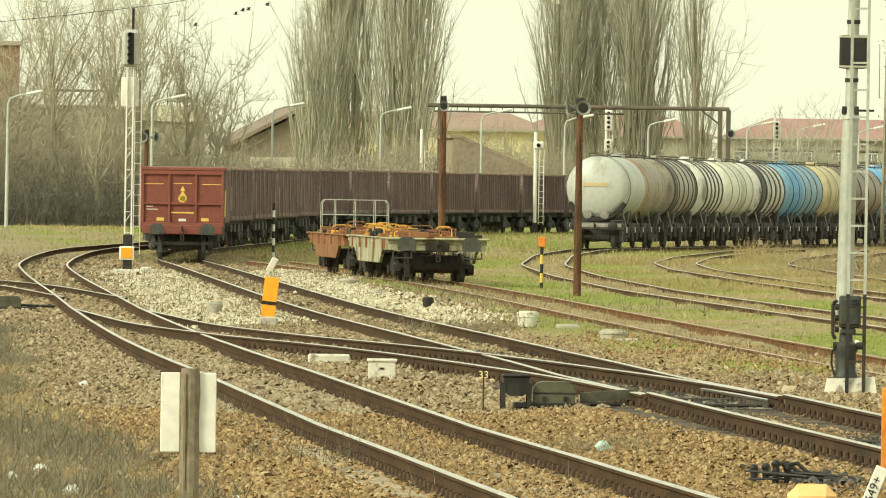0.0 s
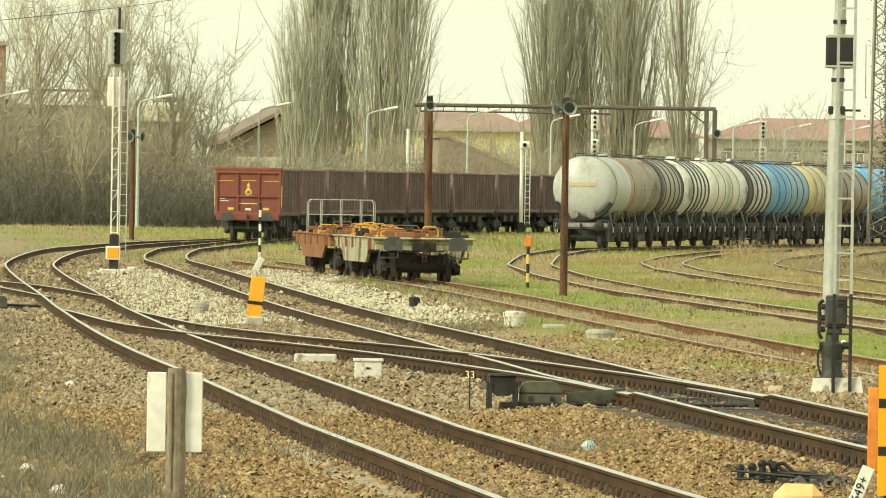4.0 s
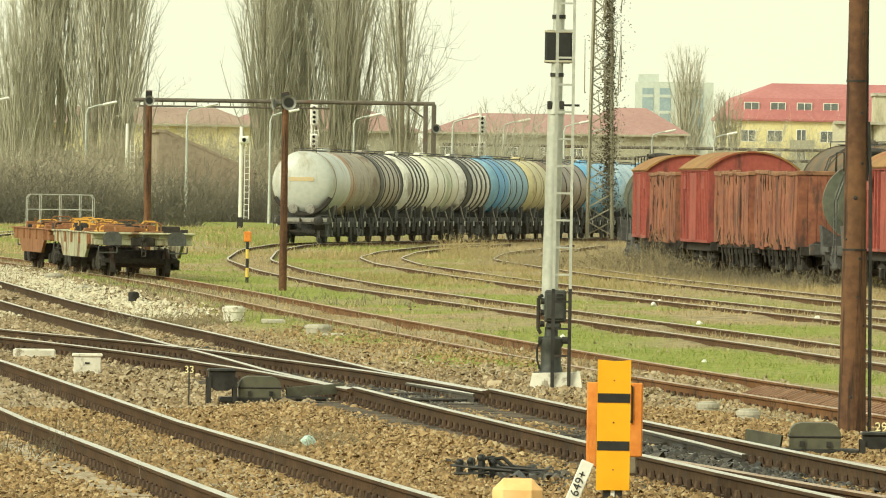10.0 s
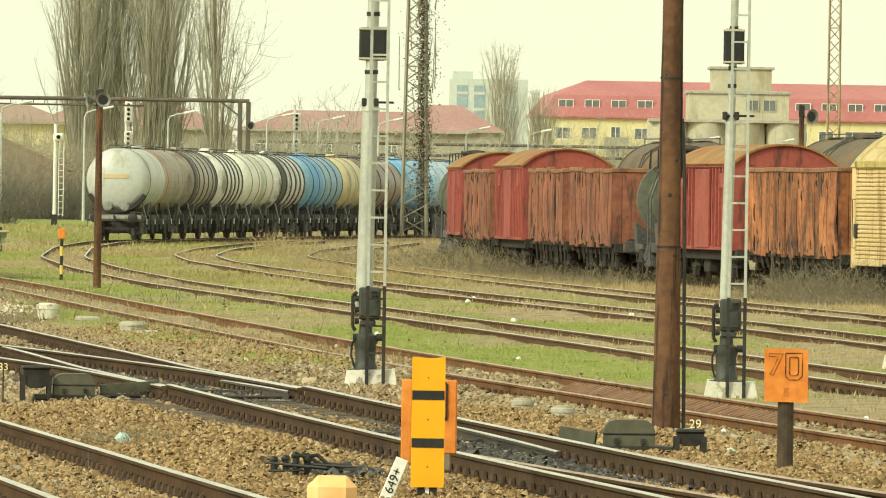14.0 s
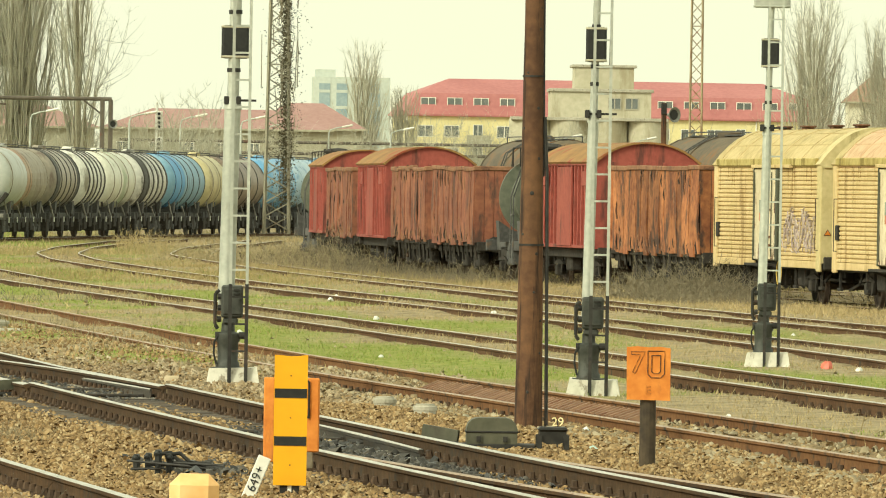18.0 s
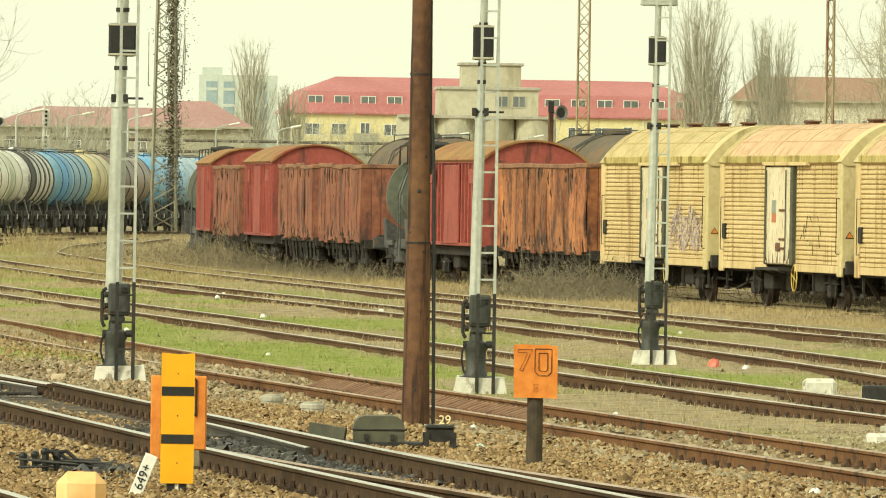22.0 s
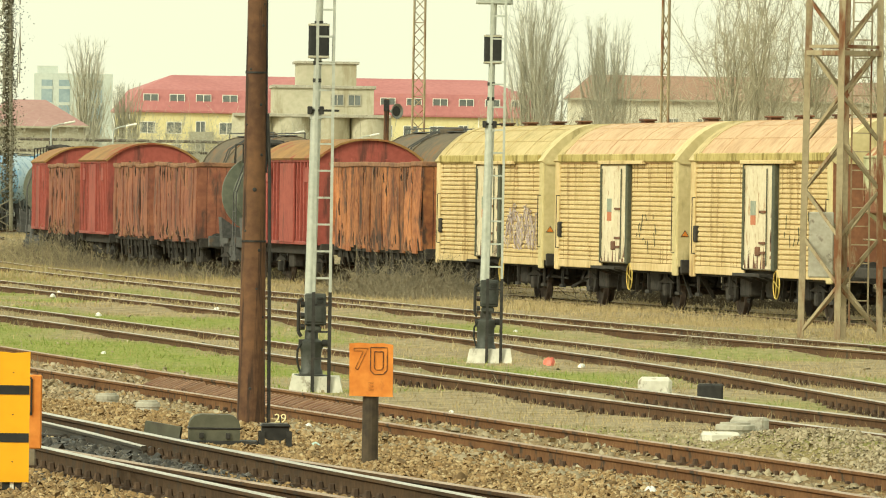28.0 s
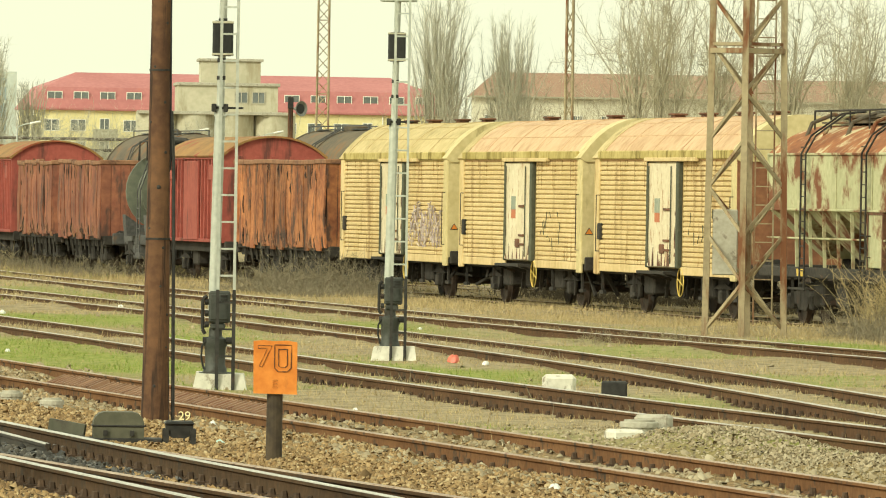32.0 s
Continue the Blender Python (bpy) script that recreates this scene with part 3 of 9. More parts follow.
def track(label, line, y0, y1, z, top, sleepers=(), pitch=0.47, wood=False, clips=(), offs=(-0.7535, 0.7535), step=1.5, side=None):
    t = tagged(new("railway_track"), label, "railway track", kind="structure")
    for off in offs:
        rail(line, y0, y1, off, z, t, top, step, side)
    if clips:
        fastenings(line, clips[0], clips[1], z, pitch, t)
    if sleepers:
        g = Geo()
        g.box(-1.3, -0.12, -0.18, 1.3, 0.12, 0, 0.02)
        me = g.mesh("sleeper", M_sleeper_wood if wood else M_sleeper)
        for y in np.arange(sleepers[0], sleepers[1], pitch):
            part("sleeper", me, None, t, at=pose(line.X(y), y, height_at(z, y) - 0.172 + random.uniform(-0.006, 0.004), 0, 0, line.heading(y) + random.uniform(-0.6, 0.6)))
    return t


Z_MAIN, Z_B, Z_YARD = 0.37, 0.14, 0.15


# ---- wagons: length along y, rail top at z 0 ----
M_red = mat("oxide_red_paint", (0.175, 0.052, 0.038), (0.235, 0.075, 0.052), 0.7, 0, 0.8, 8, (0.14, 0.05, 0.03), 0.22, 1.5, 3)
# Brown steel raised and greyed in colour to imitate haze over the train.
M_coalred = mat("hazed_brown_steel", (0.165, 0.115, 0.11), (0.25, 0.18, 0.172), 0.85, 0, 0.5, 6, (0.28, 0.225, 0.205), 0.22, 1.6, 5, vary=0.15)
M_coalrim = mat("worn_top_rail", (0.25, 0.15, 0.11), (0.42, 0.30, 0.23), 0.75, 0, 0.5, 6, (0.14, 0.07, 0.05), 0.3, 1.2, vary=0.2)
M_marking = mat("yellow_marking_paint", (0.62, 0.44, 0.09), (0.75, 0.54, 0.14), 0.7, 0, 2, 12)
M_greybuf = mat("grey_buffer_plate", (0.05, 0.05, 0.045), (0.10, 0.10, 0.09), 0.6, 0.3, 2, 12)

WHEEL = [(-0.07, 0.1), (-0.07, 0.46), (-0.03, 0.49), (-0.028, 0.455), (0.06, 0.445), (0.07, 0.42), (0.02, 0.38), (0.01, 0.16), (0.06, 0.12), (0.06, 0.08)]


def wheel_mesh():
    g = Geo()
    for sgn in (-1, 1):
        g.lathe([(h, r) for h, r in WHEEL], (sgn * 0.75, 0, 0.45), (sgn, 0, 0), 18)
    g.cyl((-0.75, 0, 0.45), (0.75, 0, 0.45), 0.08, 0.08, 8)
    return g.mesh("wheelset", M_wheel, True)


ME_WHEEL = wheel_mesh()


def buffer_mesh():
    g = Geo()
    g.lathe([(0.0, 0.12), (0.1, 0.12), (0.12, 0.09), (0.3, 0.09), (0.31, 0.08), (0.5, 0.08), (0.52, 0.22), (0.55, 0.225), (0.575, 0.17)], (0, 0, 0), (0, -1, 0), 16)
    return g.mesh("buffer", M_dark, True)


def plate_buffer_mesh():
    """A buffer with a broad rectangular head."""
    g = Geo()
    g.lathe([(0.0, 0.13), (0.12, 0.13), (0.13, 0.095), (0.5, 0.09)], (0, 0, 0), (0, -1, 0), 12)
    plate = [(-0.25, -0.18), (0.25, -0.18), (0.25, 0.06), (0.18, 0.16), (0.08, 0.19), (-0.08, 0.19), (-0.18, 0.16), (-0.25, 0.06)]
    g.prism(plate, -0.57, -0.5)
    return g.mesh("buffer", M_greybuf, True)


ME_BUFFER, ME_PLATE_BUFFER = buffer_mesh(), plate_buffer_mesh()


def hook_mesh():
    g = Geo()
    g.box(-0.04, -0.3, -0.06, 0.04, 0, 0.06, 0.01)
    g.box(-0.03, -0.36, -0.02, 0.03, -0.27, 0.12, 0.01)
    for i in range(3):
        z = -0.08 - 0.13 * i
        g.tube([(-0.05, -0.3, z), (-0.05, -0.3, z - 0.13), (0.05, -0.3, z - 0.13), (0.05, -0.3, z)], 0.018, 6)
    return g.mesh("screw_coupling", M_under)


ME_HOOK = hook_mesh()


def bogie_mesh():
    g = Geo()
    for s in (-1, 1):
        g.prism_x([(-1.25, 0.42), (-1.1, 0.62), (-0.5, 0.68), (-0.3, 0.82), (0.3, 0.82), (0.5, 0.68), (1.1, 0.62), (1.25, 0.42), (0.95, 0.36), (0.5, 0.44), (0.3, 0.3), (-0.3, 0.3), (-0.5, 0.44), (-0.95, 0.36)], s * 0.98 - 0.06, s * 0.98 + 0.06)
        for y in (-0.9, 0.9):
            g.box(s * 0.98 - 0.12, y - 0.16, 0.32, s * 0.98 + 0.12, y + 0.16, 0.6, 0.03)
        for y in (-0.12, 0.0, 0.12):
            g.cyl((s * 1.0, y, 0.36), (s * 1.0, y, 0.66), 0.05, 0.05, 8)
    g.box(-0.95, -0.25, 0.55, 0.95, 0.25, 0.85, 0.03)
    for y in (-1.3, 1.3):
        g.box(-1.0, y - 0.05, 0.5, 1.0, y + 0.05, 0.62)
        for s in (-1, 1):
            g.box(s * 0.75 - 0.07, y - 0.12, 0.25, s * 0.75 + 0.07, y + 0.05, 0.6)
    return g.mesh("bogie", M_under)


ME_BOGIE = bogie_mesh()


def haze_lifted(me):
    """The same mesh in steel lightened for distance haze."""
    me = me.copy()
    me.materials[0] = M_under_hazed
    return me


ME_BOGIE_HAZED, ME_WHEEL_HAZED = haze_lifted(ME_BOGIE), haze_lifted(ME_WHEEL)


def running_gear(w, centres, ends, axles=(-0.9, 0.9), bogies=True, buf=None, zb=1.05, hook=True, hazed=False):
    """Bogies or axles, buffers and couplings under a wagon."""
    for y in centres:
        if bogies:
            b = part("bogie", ME_BOGIE_HAZED if hazed else ME_BOGIE, None, w, at=pose(0, y, 0))
            for a in axles:
                part("wheelset", ME_WHEEL_HAZED if hazed else ME_WHEEL, None, b, at=pose(0, a, 0))
        else:
            part("wheelset", ME_WHEEL, None, w, at=pose(0, y, 0))
    for s, y in ((1, -ends), (-1, ends)):
        for x in (-0.875, 0.875):
            part("buffer", buf or ME_BUFFER, None, w, at=pose(x, y, zb, 0, 0, 0 if s > 0 else 180))
        if hook:
            part("screw_coupling", ME_HOOK, None, w, at=pose(0, y, zb, 0, 0, 0 if s > 0 else 180))


def axle_guard_mesh(side):
    g = Geo()
    for s in (side,):
        x = s * 0.98
        g.prism_x([(-0.55, 1.0), (-0.2, 0.3), (-0.12, 0.3), (-0.12, 0.75), (0.12, 0.75), (0.12, 0.3), (0.2, 0.3), (0.55, 1.0)], x - 0.02, x + 0.02)
        g.box(x - 0.13, -0.14, 0.32, x + 0.13, 0.14, 0.6, 0.03)
        for k in range(5):
            h = 0.75 - 0.12 * k
            g.box(x - 0.06, -h, 0.62 + 0.025 * k, x + 0.06, h, 0.642 + 0.025 * k)
        for y in (-0.8, 0.8):
            g.bar((x, y, 0.64), (x, y * 1.12, 0.95), 0.05)
    return g.mesh("axle_guard", M_under)


ME_GUARDS = [axle_guard_mesh(-1), axle_guard_mesh(1)]


def two_axles(w, base, ends, buf=None):
    running_gear(w, (-base / 2, base / 2), ends, bogies=False, buf=buf)
    for y in (-base / 2, base / 2):
        for guard in ME_GUARDS:
            part("axle_guard", guard, None, w, at=pose(0, y, 0))


def gondola(m, end_material, label, group):
    """Four-axle open wagon with ribbed steel walls, 14 m over the buffers."""
    w = thing("open_wagon", m, label, "goods wagon", group)
    hl, hw, z0, z1 = 6.4, 1.43, 1.2, 3.2
    g = Geo()
    g.box(-1.4, -hl, 1.12, 1.4, hl, 1.24, 0.02)
    part("floor", g, M_under_hazed, w)
    for s in (-1, 1):
        g = Geo()
        g.box(s * 1.36 - 0.02, -hl, z0, s * 1.36 + 0.02, hl, z1 - 0.1)
        for k in range(23):
            y = -hl + 0.1 + k * (2 * hl - 0.2) / 22
            big = k % 4 == 0
            g.box(s * 1.42 - (0.065 if big else 0.045), y - (0.075 if big else 0.05), z0 - 0.12, s * 1.42 + (0.065 if big else 0.045), y + (0.075 if big else 0.05), z1 - 0.08, 0.012)
        g.box(s * 1.4 - 0.05, -hl, z0 - 0.05, s * 1.4 + 0.05, hl, z0 + 0.08)
        part("side_wall", g, M_coalred, w)
        g = Geo()
        g.box(s * 1.4 - 0.075, -hl, z1 - 0.11, s * 1.4 + 0.075, hl, z1, 0.02)
        part("top_rail", g, M_coalrim, w, "pale worn top rail")
        g = Geo()
        g.box(s * 0.95 - 0.09, -hl, 0.86, s * 0.95 + 0.09, hl, 1.12, 0.02)
        for y in (-3.2, -1.2, 1.0, 3.0):
            g.box(s * 1.15 - 0.12, y - 0.4, 0.62, s * 1.15 + 0.12, y + 0.4, 0.95, 0.03)
        part("sole_bar", g, M_under_hazed, w)
    for s in (-1, 1):
        y = s * (hl + 0.02)
        g = Geo()
        g.box(-hw, y - 0.02, z0, hw, y + 0.02, z1 - 0.02)
        a, b = (y - 0.1, y - 0.02) if s < 0 else (y + 0.02, y + 0.1)
        end = part("end_wall", g, end_material, w, "ribbed steel end wall")
        for x0, x1 in ((-hw, -hw + 0.1), (-0.5, -0.42), (0.42, 0.5), (hw - 0.1, hw)):
            part("rib", Geo().box(x0, a, z0, x1, b, z1 - 0.12, 0.012), end_material, end)
        for zz0, zz1 in ((z0 - 0.1, z0 + 0.08), (1.9, 1.98), (z1 - 0.26, z1 - 0.12)):
            part("rib", Geo().box(-hw, a - 0.003, zz0, hw, b + 0.003, zz1, 0.012), end_material, end)
        part("end_top_rail", Geo().box(-hw - 0.06, y - 0.12, z1 - 0.12, hw + 0.06, y + 0.12, z1, 0.02), end_material, end)
        ym = a - 0.006 if s < 0 else b + 0.006
        if s < 0:
            for x in (-1.0, 0.0, 1.0):
                part("marking_line", Geo().box(x - 0.33, y - 0.03, 2.62 - 0.02 * abs(x), x + 0.33, y - 0.024, 2.645 - 0.02 * abs(x)), M_marking, end)
            part("marking_line", Geo().box(-0.4, y - 0.035, 1.6, 0.4, y - 0.026, 1.65), M_marking, end)
            for x in (-0.76, 0.78):
                part("hook_mark", Geo().box(x - 0.13, y - 0.03, 1.34, x + 0.13, y - 0.024, 1.45), M_marking, end)
            for x, z, r in ((0.0, 2.47, 0.09), (0.0, 2.31, 0.11)):
                tri = [(x - r, z - r), (x + r, z - r), (x, z + r)]
                part("triangle_mark", Geo().prism(tri, y - 0.031, y - 0.025), M_marking, end)
            part("ring_mark", Geo().lathe([(0, 0.1), (0.004, 0.1), (0.004, 0.15), (0.0, 0.15)], (0, y - 0.028, 2.12), (0, -1, 0), 16), M_marking, end)
            for i in range(3):
                part("lettering_bar", Geo().box(-1.25, y - 0.03, 1.72 + 0.1 * i, -0.85 - 0.08 * (i == 1) * 2, y - 0.024, 1.75 + 0.1 * i), M_white, end)
            part("lettering_bar", Geo().box(-0.13, y - 0.03, 1.33, 0.13, y - 0.024, 1.42), M_white, end)
        g = Geo()
        g.box(-1.38, min(y, y + s * 0.16), 0.88, 1.38, max(y, y + s * 0.16), 1.2, 0.02)
        part("headstock", g, M_red if end_material is M_red and s < 0 else M_under_hazed, w)
        for x in (-1.47, 1.47):
            g = Geo()
            g.tube([(x, y, 1.5), (x, y - 0.06, 1.5), (x, y - 0.06, 2.4), (x, y, 2.4)], 0.016, 6)
            part("grab_rail", g, M_marking if end_material is M_red and s < 0 else M_coalrim, w)
    running_gear(w, (-4.5, 4.5), 6.42, buf=ME_PLATE_BUFFER, hazed=True)
    return w


M_soothoop = mat("sooty_hoop", (0.045, 0.042, 0.036), (0.10, 0.092, 0.078), 0.8, 0, 1.0, 8)
M_palehoop = mat("chalky_white_hoop", (0.50, 0.49, 0.43), (0.68, 0.67, 0.60), 0.7, 0, 1.0, 8)
M_tankstrut = mat("dusty_pale_strut", (0.20, 0.19, 0.165), (0.32, 0.305, 0.27), 0.85, 0, 1.0, 8, (0.10, 0.07, 0.05), 0.4, 3)


def tank_wagon(m, paint, label, group, length=12.4, rings=6, stripe=None, r=1.46, top=4.22, hoop=None, bands=()):
    """Four-axle tank wagon."""
    w = thing("tank_wagon", m, label, "tank wagon", group)
    hb, zc = length / 2 - 0.75, top - r
    ends = [(0.0, 0.05), (0.02, 0.4), (0.08, 0.8), (0.17, 1.1), (0.3, 1.32), (0.48, 1.43), (0.62, r)]
    prof = [(-hb + h, q * (r / 1.46) if q < 1.45 else r) for h, q in ends] + [(hb - h, q * (r / 1.46) if q < 1.45 else r) for h, q in ends[::-1]]
    g = Geo()
    g.lathe(prof, (0, 0, zc), (0, 1, 0), 32)
    barrel = part("barrel", g, paint, w, smooth=True)
    for k in range(rings):
        y = -hb + 0.75 + k * (2 * hb - 1.5) / max(rings - 1, 1)
        g = Geo()
        wide = hoop[1] if hoop else 0.06
        g.lathe([(y - wide, r - 0.01), (y - wide, r + 0.03), (y + wide, r + 0.03), (y + wide, r - 0.01)], (0, 0, zc), (0, 1, 0), 32)
        part("hoop", g, hoop[0] if hoop else paint, barrel)
    for u0, u1, band in bands:
        g = Geo()
        y0, y1 = -hb + 0.6 + u0 * (2 * hb - 1.2), -hb + 0.6 + u1 * (2 * hb - 1.2)
        g.lathe([(y0, r - 0.01), (y0, r + 0.006), (y1, r + 0.006), (y1, r - 0.01)], (0, 0, zc), (0, 1, 0), 32)
        part("paint_band", g, band, barrel, smooth=False)
    if stripe:
        g = Geo()
        g.box(-0.62, -hb - 0.012, zc + 0.08, 0.52, -hb + 0.02, zc + 0.26)
        part("hazard_stripe", g, stripe, barrel, "faded orange stripe")
        arc_out = [(1.5 * math.cos(q), zc + 1.5 * math.sin(q)) for q in np.radians(np.linspace(208, 332, 15))]
        arc_in = [(1.36 * math.cos(q), zc + 1.33 * math.sin(q)) for q in np.radians(np.linspace(332, 208, 15))]
        part("cradle", Geo().prism(arc_out + arc_in, -hb + 0.02, -hb + 0.7), M_under, w, "black cradle under the tank end")
        for x in (-0.42, 0.38):
            g = Geo()
            g.lathe([(0, 0.2), (0.05, 0.24), (0.1, 0.2), (0.13, 0.05)], (x, -hb + 0.12, zc - 1.2), (0, -1, 0), 14)
            part("end_knob", g, M_tankstrut, w)
        part("end_plate", Geo().box(-1.2, -hb - 0.38, 0.98, 1.2, -hb - 0.35, 1.16, 0.01), M_tankstrut, w, "dusty pale end plate")
    g = Geo()
    g.lathe([(0, 0.34), (0.16, 0.34), (0.18, 0.28), (0.22, 0.24)], (0, 0, zc + r - 0.05), (0, 0, 1), 16)
    part("filler_dome", g, paint, w)
    if not group:
        g = Geo()
        g.lathe([(0, 0.46), (0.34, 0.44), (0.36, 0.5), (0.42, 0.5), (0.5, 0.3), (0.53, 0.02)], (0, 0.9, zc + r - 0.06), (0, 0, 1), 16)
        dome = part("valve_dome", g, M_under, w, "rusty valve dome")
        for k in range(6):
            part("dome_bolt", Geo().cyl((0.47 * math.cos(k * 1.05), 0.9 + 0.47 * math.sin(k * 1.05), zc + r + 0.28), (0.47 * math.cos(k * 1.05), 0.9 + 0.47 * math.sin(k * 1.05), zc + r + 0.42), 0.04, 0.04, 6), M_under, dome)
        for y in (-1.6, -0.5, 2.2):
            part("vent_pipe", Geo().tube([(0.1, y, zc + r - 0.05), (0.1, y, zc + r + 0.28), (0.1, y + 0.3, zc + r + 0.36)], 0.05, 8), M_under, w)
        for x in (-0.75, 0.75):
            for y in np.linspace(-hb + 0.9, hb - 0.9, 5):
                part("railing_post", Geo().bar((x, y, zc + 0.8 * r), (x, y, zc + r + 0.32), 0.035), M_under, w)
            part("railing", Geo().tube([(x, -hb + 0.7, zc + 0.8 * r), (x, -hb + 0.9, zc + r + 0.32), (x, hb - 0.9, zc + r + 0.32), (x, hb - 0.7, zc + 0.8 * r)], 0.02, 6), M_under, w)
    for x in (-0.5, 0.5):
        g = Geo()
        g.tube([(x, -hb + 1, zc + r - 0.1), (x, -hb + 1, zc + r + 0.12), (x, hb - 1, zc + r + 0.12), (x, hb - 1, zc + r - 0.1)], 0.02, 5)
        part("walkway_rail", g, M_under_hazed, w)
    for x in (-0.2, 0.02):
        part("walkway_board", Geo().box(x, -hb + 0.6, zc + r + 0.02, x + 0.18, hb - 0.6, zc + r + 0.05), M_under_hazed, w)
    g = Geo()
    for s in (-1, 1):
        g.box(s * 0.9 - 0.1, -hb - 0.2, 0.9, s * 0.9 + 0.1, hb + 0.2, 1.18, 0.02)
    g.box(-1.3, -hb - 0.35, 0.88, 1.3, -hb - 0.15, 1.2, 0.02)
    g.box(-1.3, hb + 0.15, 0.88, 1.3, hb + 0.35, 1.2, 0.02)
    part("underframe", g, M_under_hazed, w)
    for y in (-hb + 1.6, hb - 1.6):
        g = Geo()
        g.prism([(-1.25, 1.15), (1.25, 1.15), (1.3, 1.75), (0.9, 1.48), (0.0, 1.33), (-0.9, 1.48), (-1.3, 1.75)], y - 0.25, y + 0.25)
        part("saddle", g, M_under_hazed, w)
    if group:
        for k in range(int(length / 1.5)):
            y = -hb + 0.6 + k * 1.5
            for side in (-1, 1):
                part("strut", Geo().bar((side * 1.12, y, 1.72 - 0.2 * (k % 2)), (side * 1.2, y + (0.7, 0.05, -0.6)[k % 3], 1.0), 0.09, 0.05), (M_tankstrut, M_under, M_under_hazed)[k % 3], w)
                part("under_box", Geo().box(side * 0.8 - 0.25, y - 0.35, 0.3 + 0.1 * (k % 3), side * 0.8 + 0.25, y + 0.5, 0.95, 0.03), M_under, w)
                part("sight_plate", Geo().box(min(side * 1.26, side * 1.3), y + 0.4, 0.75, max(side * 1.26, side * 1.3), y + 0.52, 1.0 + 0.2 * (k % 2)), (M_palehoop, M_under_hazed)[k % 2], w)
    for yy in (-0.22, 0.22):
        g = Geo()
        g.tube([(-r - 0.1, yy, 0.7), (-r - 0.1, yy, zc), (-0.75 * r - 0.1, yy, zc + 0.72 * r), (-0.45, yy, zc + r + 0.04)], 0.02, 5)
        part("ladder_stringer", g, M_under_hazed, w)
    rung = Geo().box(-r - 0.11, -0.22, -0.011, -r - 0.09, 0.22, 0.011).mesh("rung", M_under_hazed)
    for i in range(7):
        part("rung", rung, None, w, at=pose(0, 0, 0.8 + 0.28 * i))
    for s in (-1, 1):
        g = Geo()
        g.tube([(s * 1.25, -hb - 0.3, 0.6), (s * 1.25, -hb - 0.42, 1.3), (s * 0.7, -hb - 0.42, 1.3)], 0.018, 5)
        part("shunter_handrail", g, M_under_hazed, w)
    for y in (-2.0, 1.4):
        part("brake_box", Geo().box(-1.0, y - 0.5, 0.5, -0.5, y + 0.5, 0.92, 0.04), M_under_hazed, w)
    part("air_tank", Geo().cyl((0.5, -1, 0.75), (0.5, 1, 0.75), 0.2, 0.2, 10), M_under_hazed, w)
    if length > 10:
        running_gear(w, (-hb + 1.6, hb - 1.6), hb + 0.3, hazed=True)
    else:
        two_axles(w, 4.6, hb + 0.3)
    return w


M_cream = mat("dirty_cream_paint", (0.53, 0.39, 0.178), (0.66, 0.51, 0.275), 0.7, 0, 0.5, 5, (0.36, 0.23, 0.09), 0.36, 1.6, 5, whole=True)
M_cornice = mat("mossy_cream_paint", (0.34, 0.26, 0.075), (0.52, 0.42, 0.17), 0.85, 0, 0.8, 7, (0.20, 0.15, 0.035), 0.5, 2.0, 3, whole=True)
# Darker cream for the core: paints the thin shadow under each slat.
M_groove = mat("shaded_groove_paint", (0.20, 0.135, 0.05), (0.33, 0.235, 0.10), 0.9, 0, 1.0, 8)
M_creamroof = mat("dirty_cream_roof", (0.38, 0.29, 0.12), (0.55, 0.43, 0.22), 0.75, 0, 0.5, 5, (0.33, 0.255, 0.105), 0.4, 2.2, 1)
M_pinkroof = mat("rusty_cream_roof", (0.46, 0.295, 0.165), (0.60, 0.42, 0.255), 0.75, 0, 0.5, 5, (0.42, 0.26, 0.14), 0.4, 2.4, 1)
M_door = mat("chalky_door_paint", (0.58, 0.49, 0.32), (0.70, 0.62, 0.45), 0.7, 0, 1, 8, (0.40, 0.24, 0.12), 0.34, 5.0, 2)
M_greenish = mat("faded_olive_edge", (0.50, 0.41, 0.20), (0.62, 0.52, 0.28), 0.75, 0, 1, 8, (0.25, 0.2, 0.08), 0.3, 2, 4)
M_drip = mat("brown_rust_drip", (0.30, 0.19, 0.075), (0.44, 0.31, 0.14), 0.85, 0, 1, 9, (0.22, 0.11, 0.045), 0.4, 3)
M_graffiti = mat("faded_violet_graffiti", (0.40, 0.335, 0.30), (0.55, 0.475, 0.40), 0.7, 0, 3, 10, (0.34, 0.275, 0.31), 0.5, 5, 1)
M_flatrust_door = mat("rusted_lock_steel", (0.085, 0.045, 0.025), (0.19, 0.085, 0.045), 0.85, 0, 2, 12)
M_doorpost = mat("dark_green_door_post", (0.05, 0.055, 0.035), (0.10, 0.10, 0.065), 0.8, 0, 1, 10)
M_rustend = mat("rusted_end_sheet", (0.17, 0.07, 0.035), (0.28, 0.125, 0.06), 0.85, 0, 0.8, 8, (0.40, 0.34, 0.2), 0.3, 1.8, 3)
M_sticker_red = mat("faded_red_sticker", (0.42, 0.13, 0.06), (0.52, 0.20, 0.10), 0.7, 0, 2, 8)
M_sticker_blue = mat("faded_blue_sticker", (0.20, 0.23, 0.18), (0.32, 0.34, 0.26), 0.7, 0, 2, 8)


def arc(hw, z_eave, z_top, n=14):
    """Points of a rounded roof from one eave to the other."""
    pts = []
    for i in range(n + 1):
        u = -1 + 2 * i / n
        pts.append((hw * u, z_eave + (z_top - z_eave) * (1 - abs(u) ** 2.3)))
    return pts


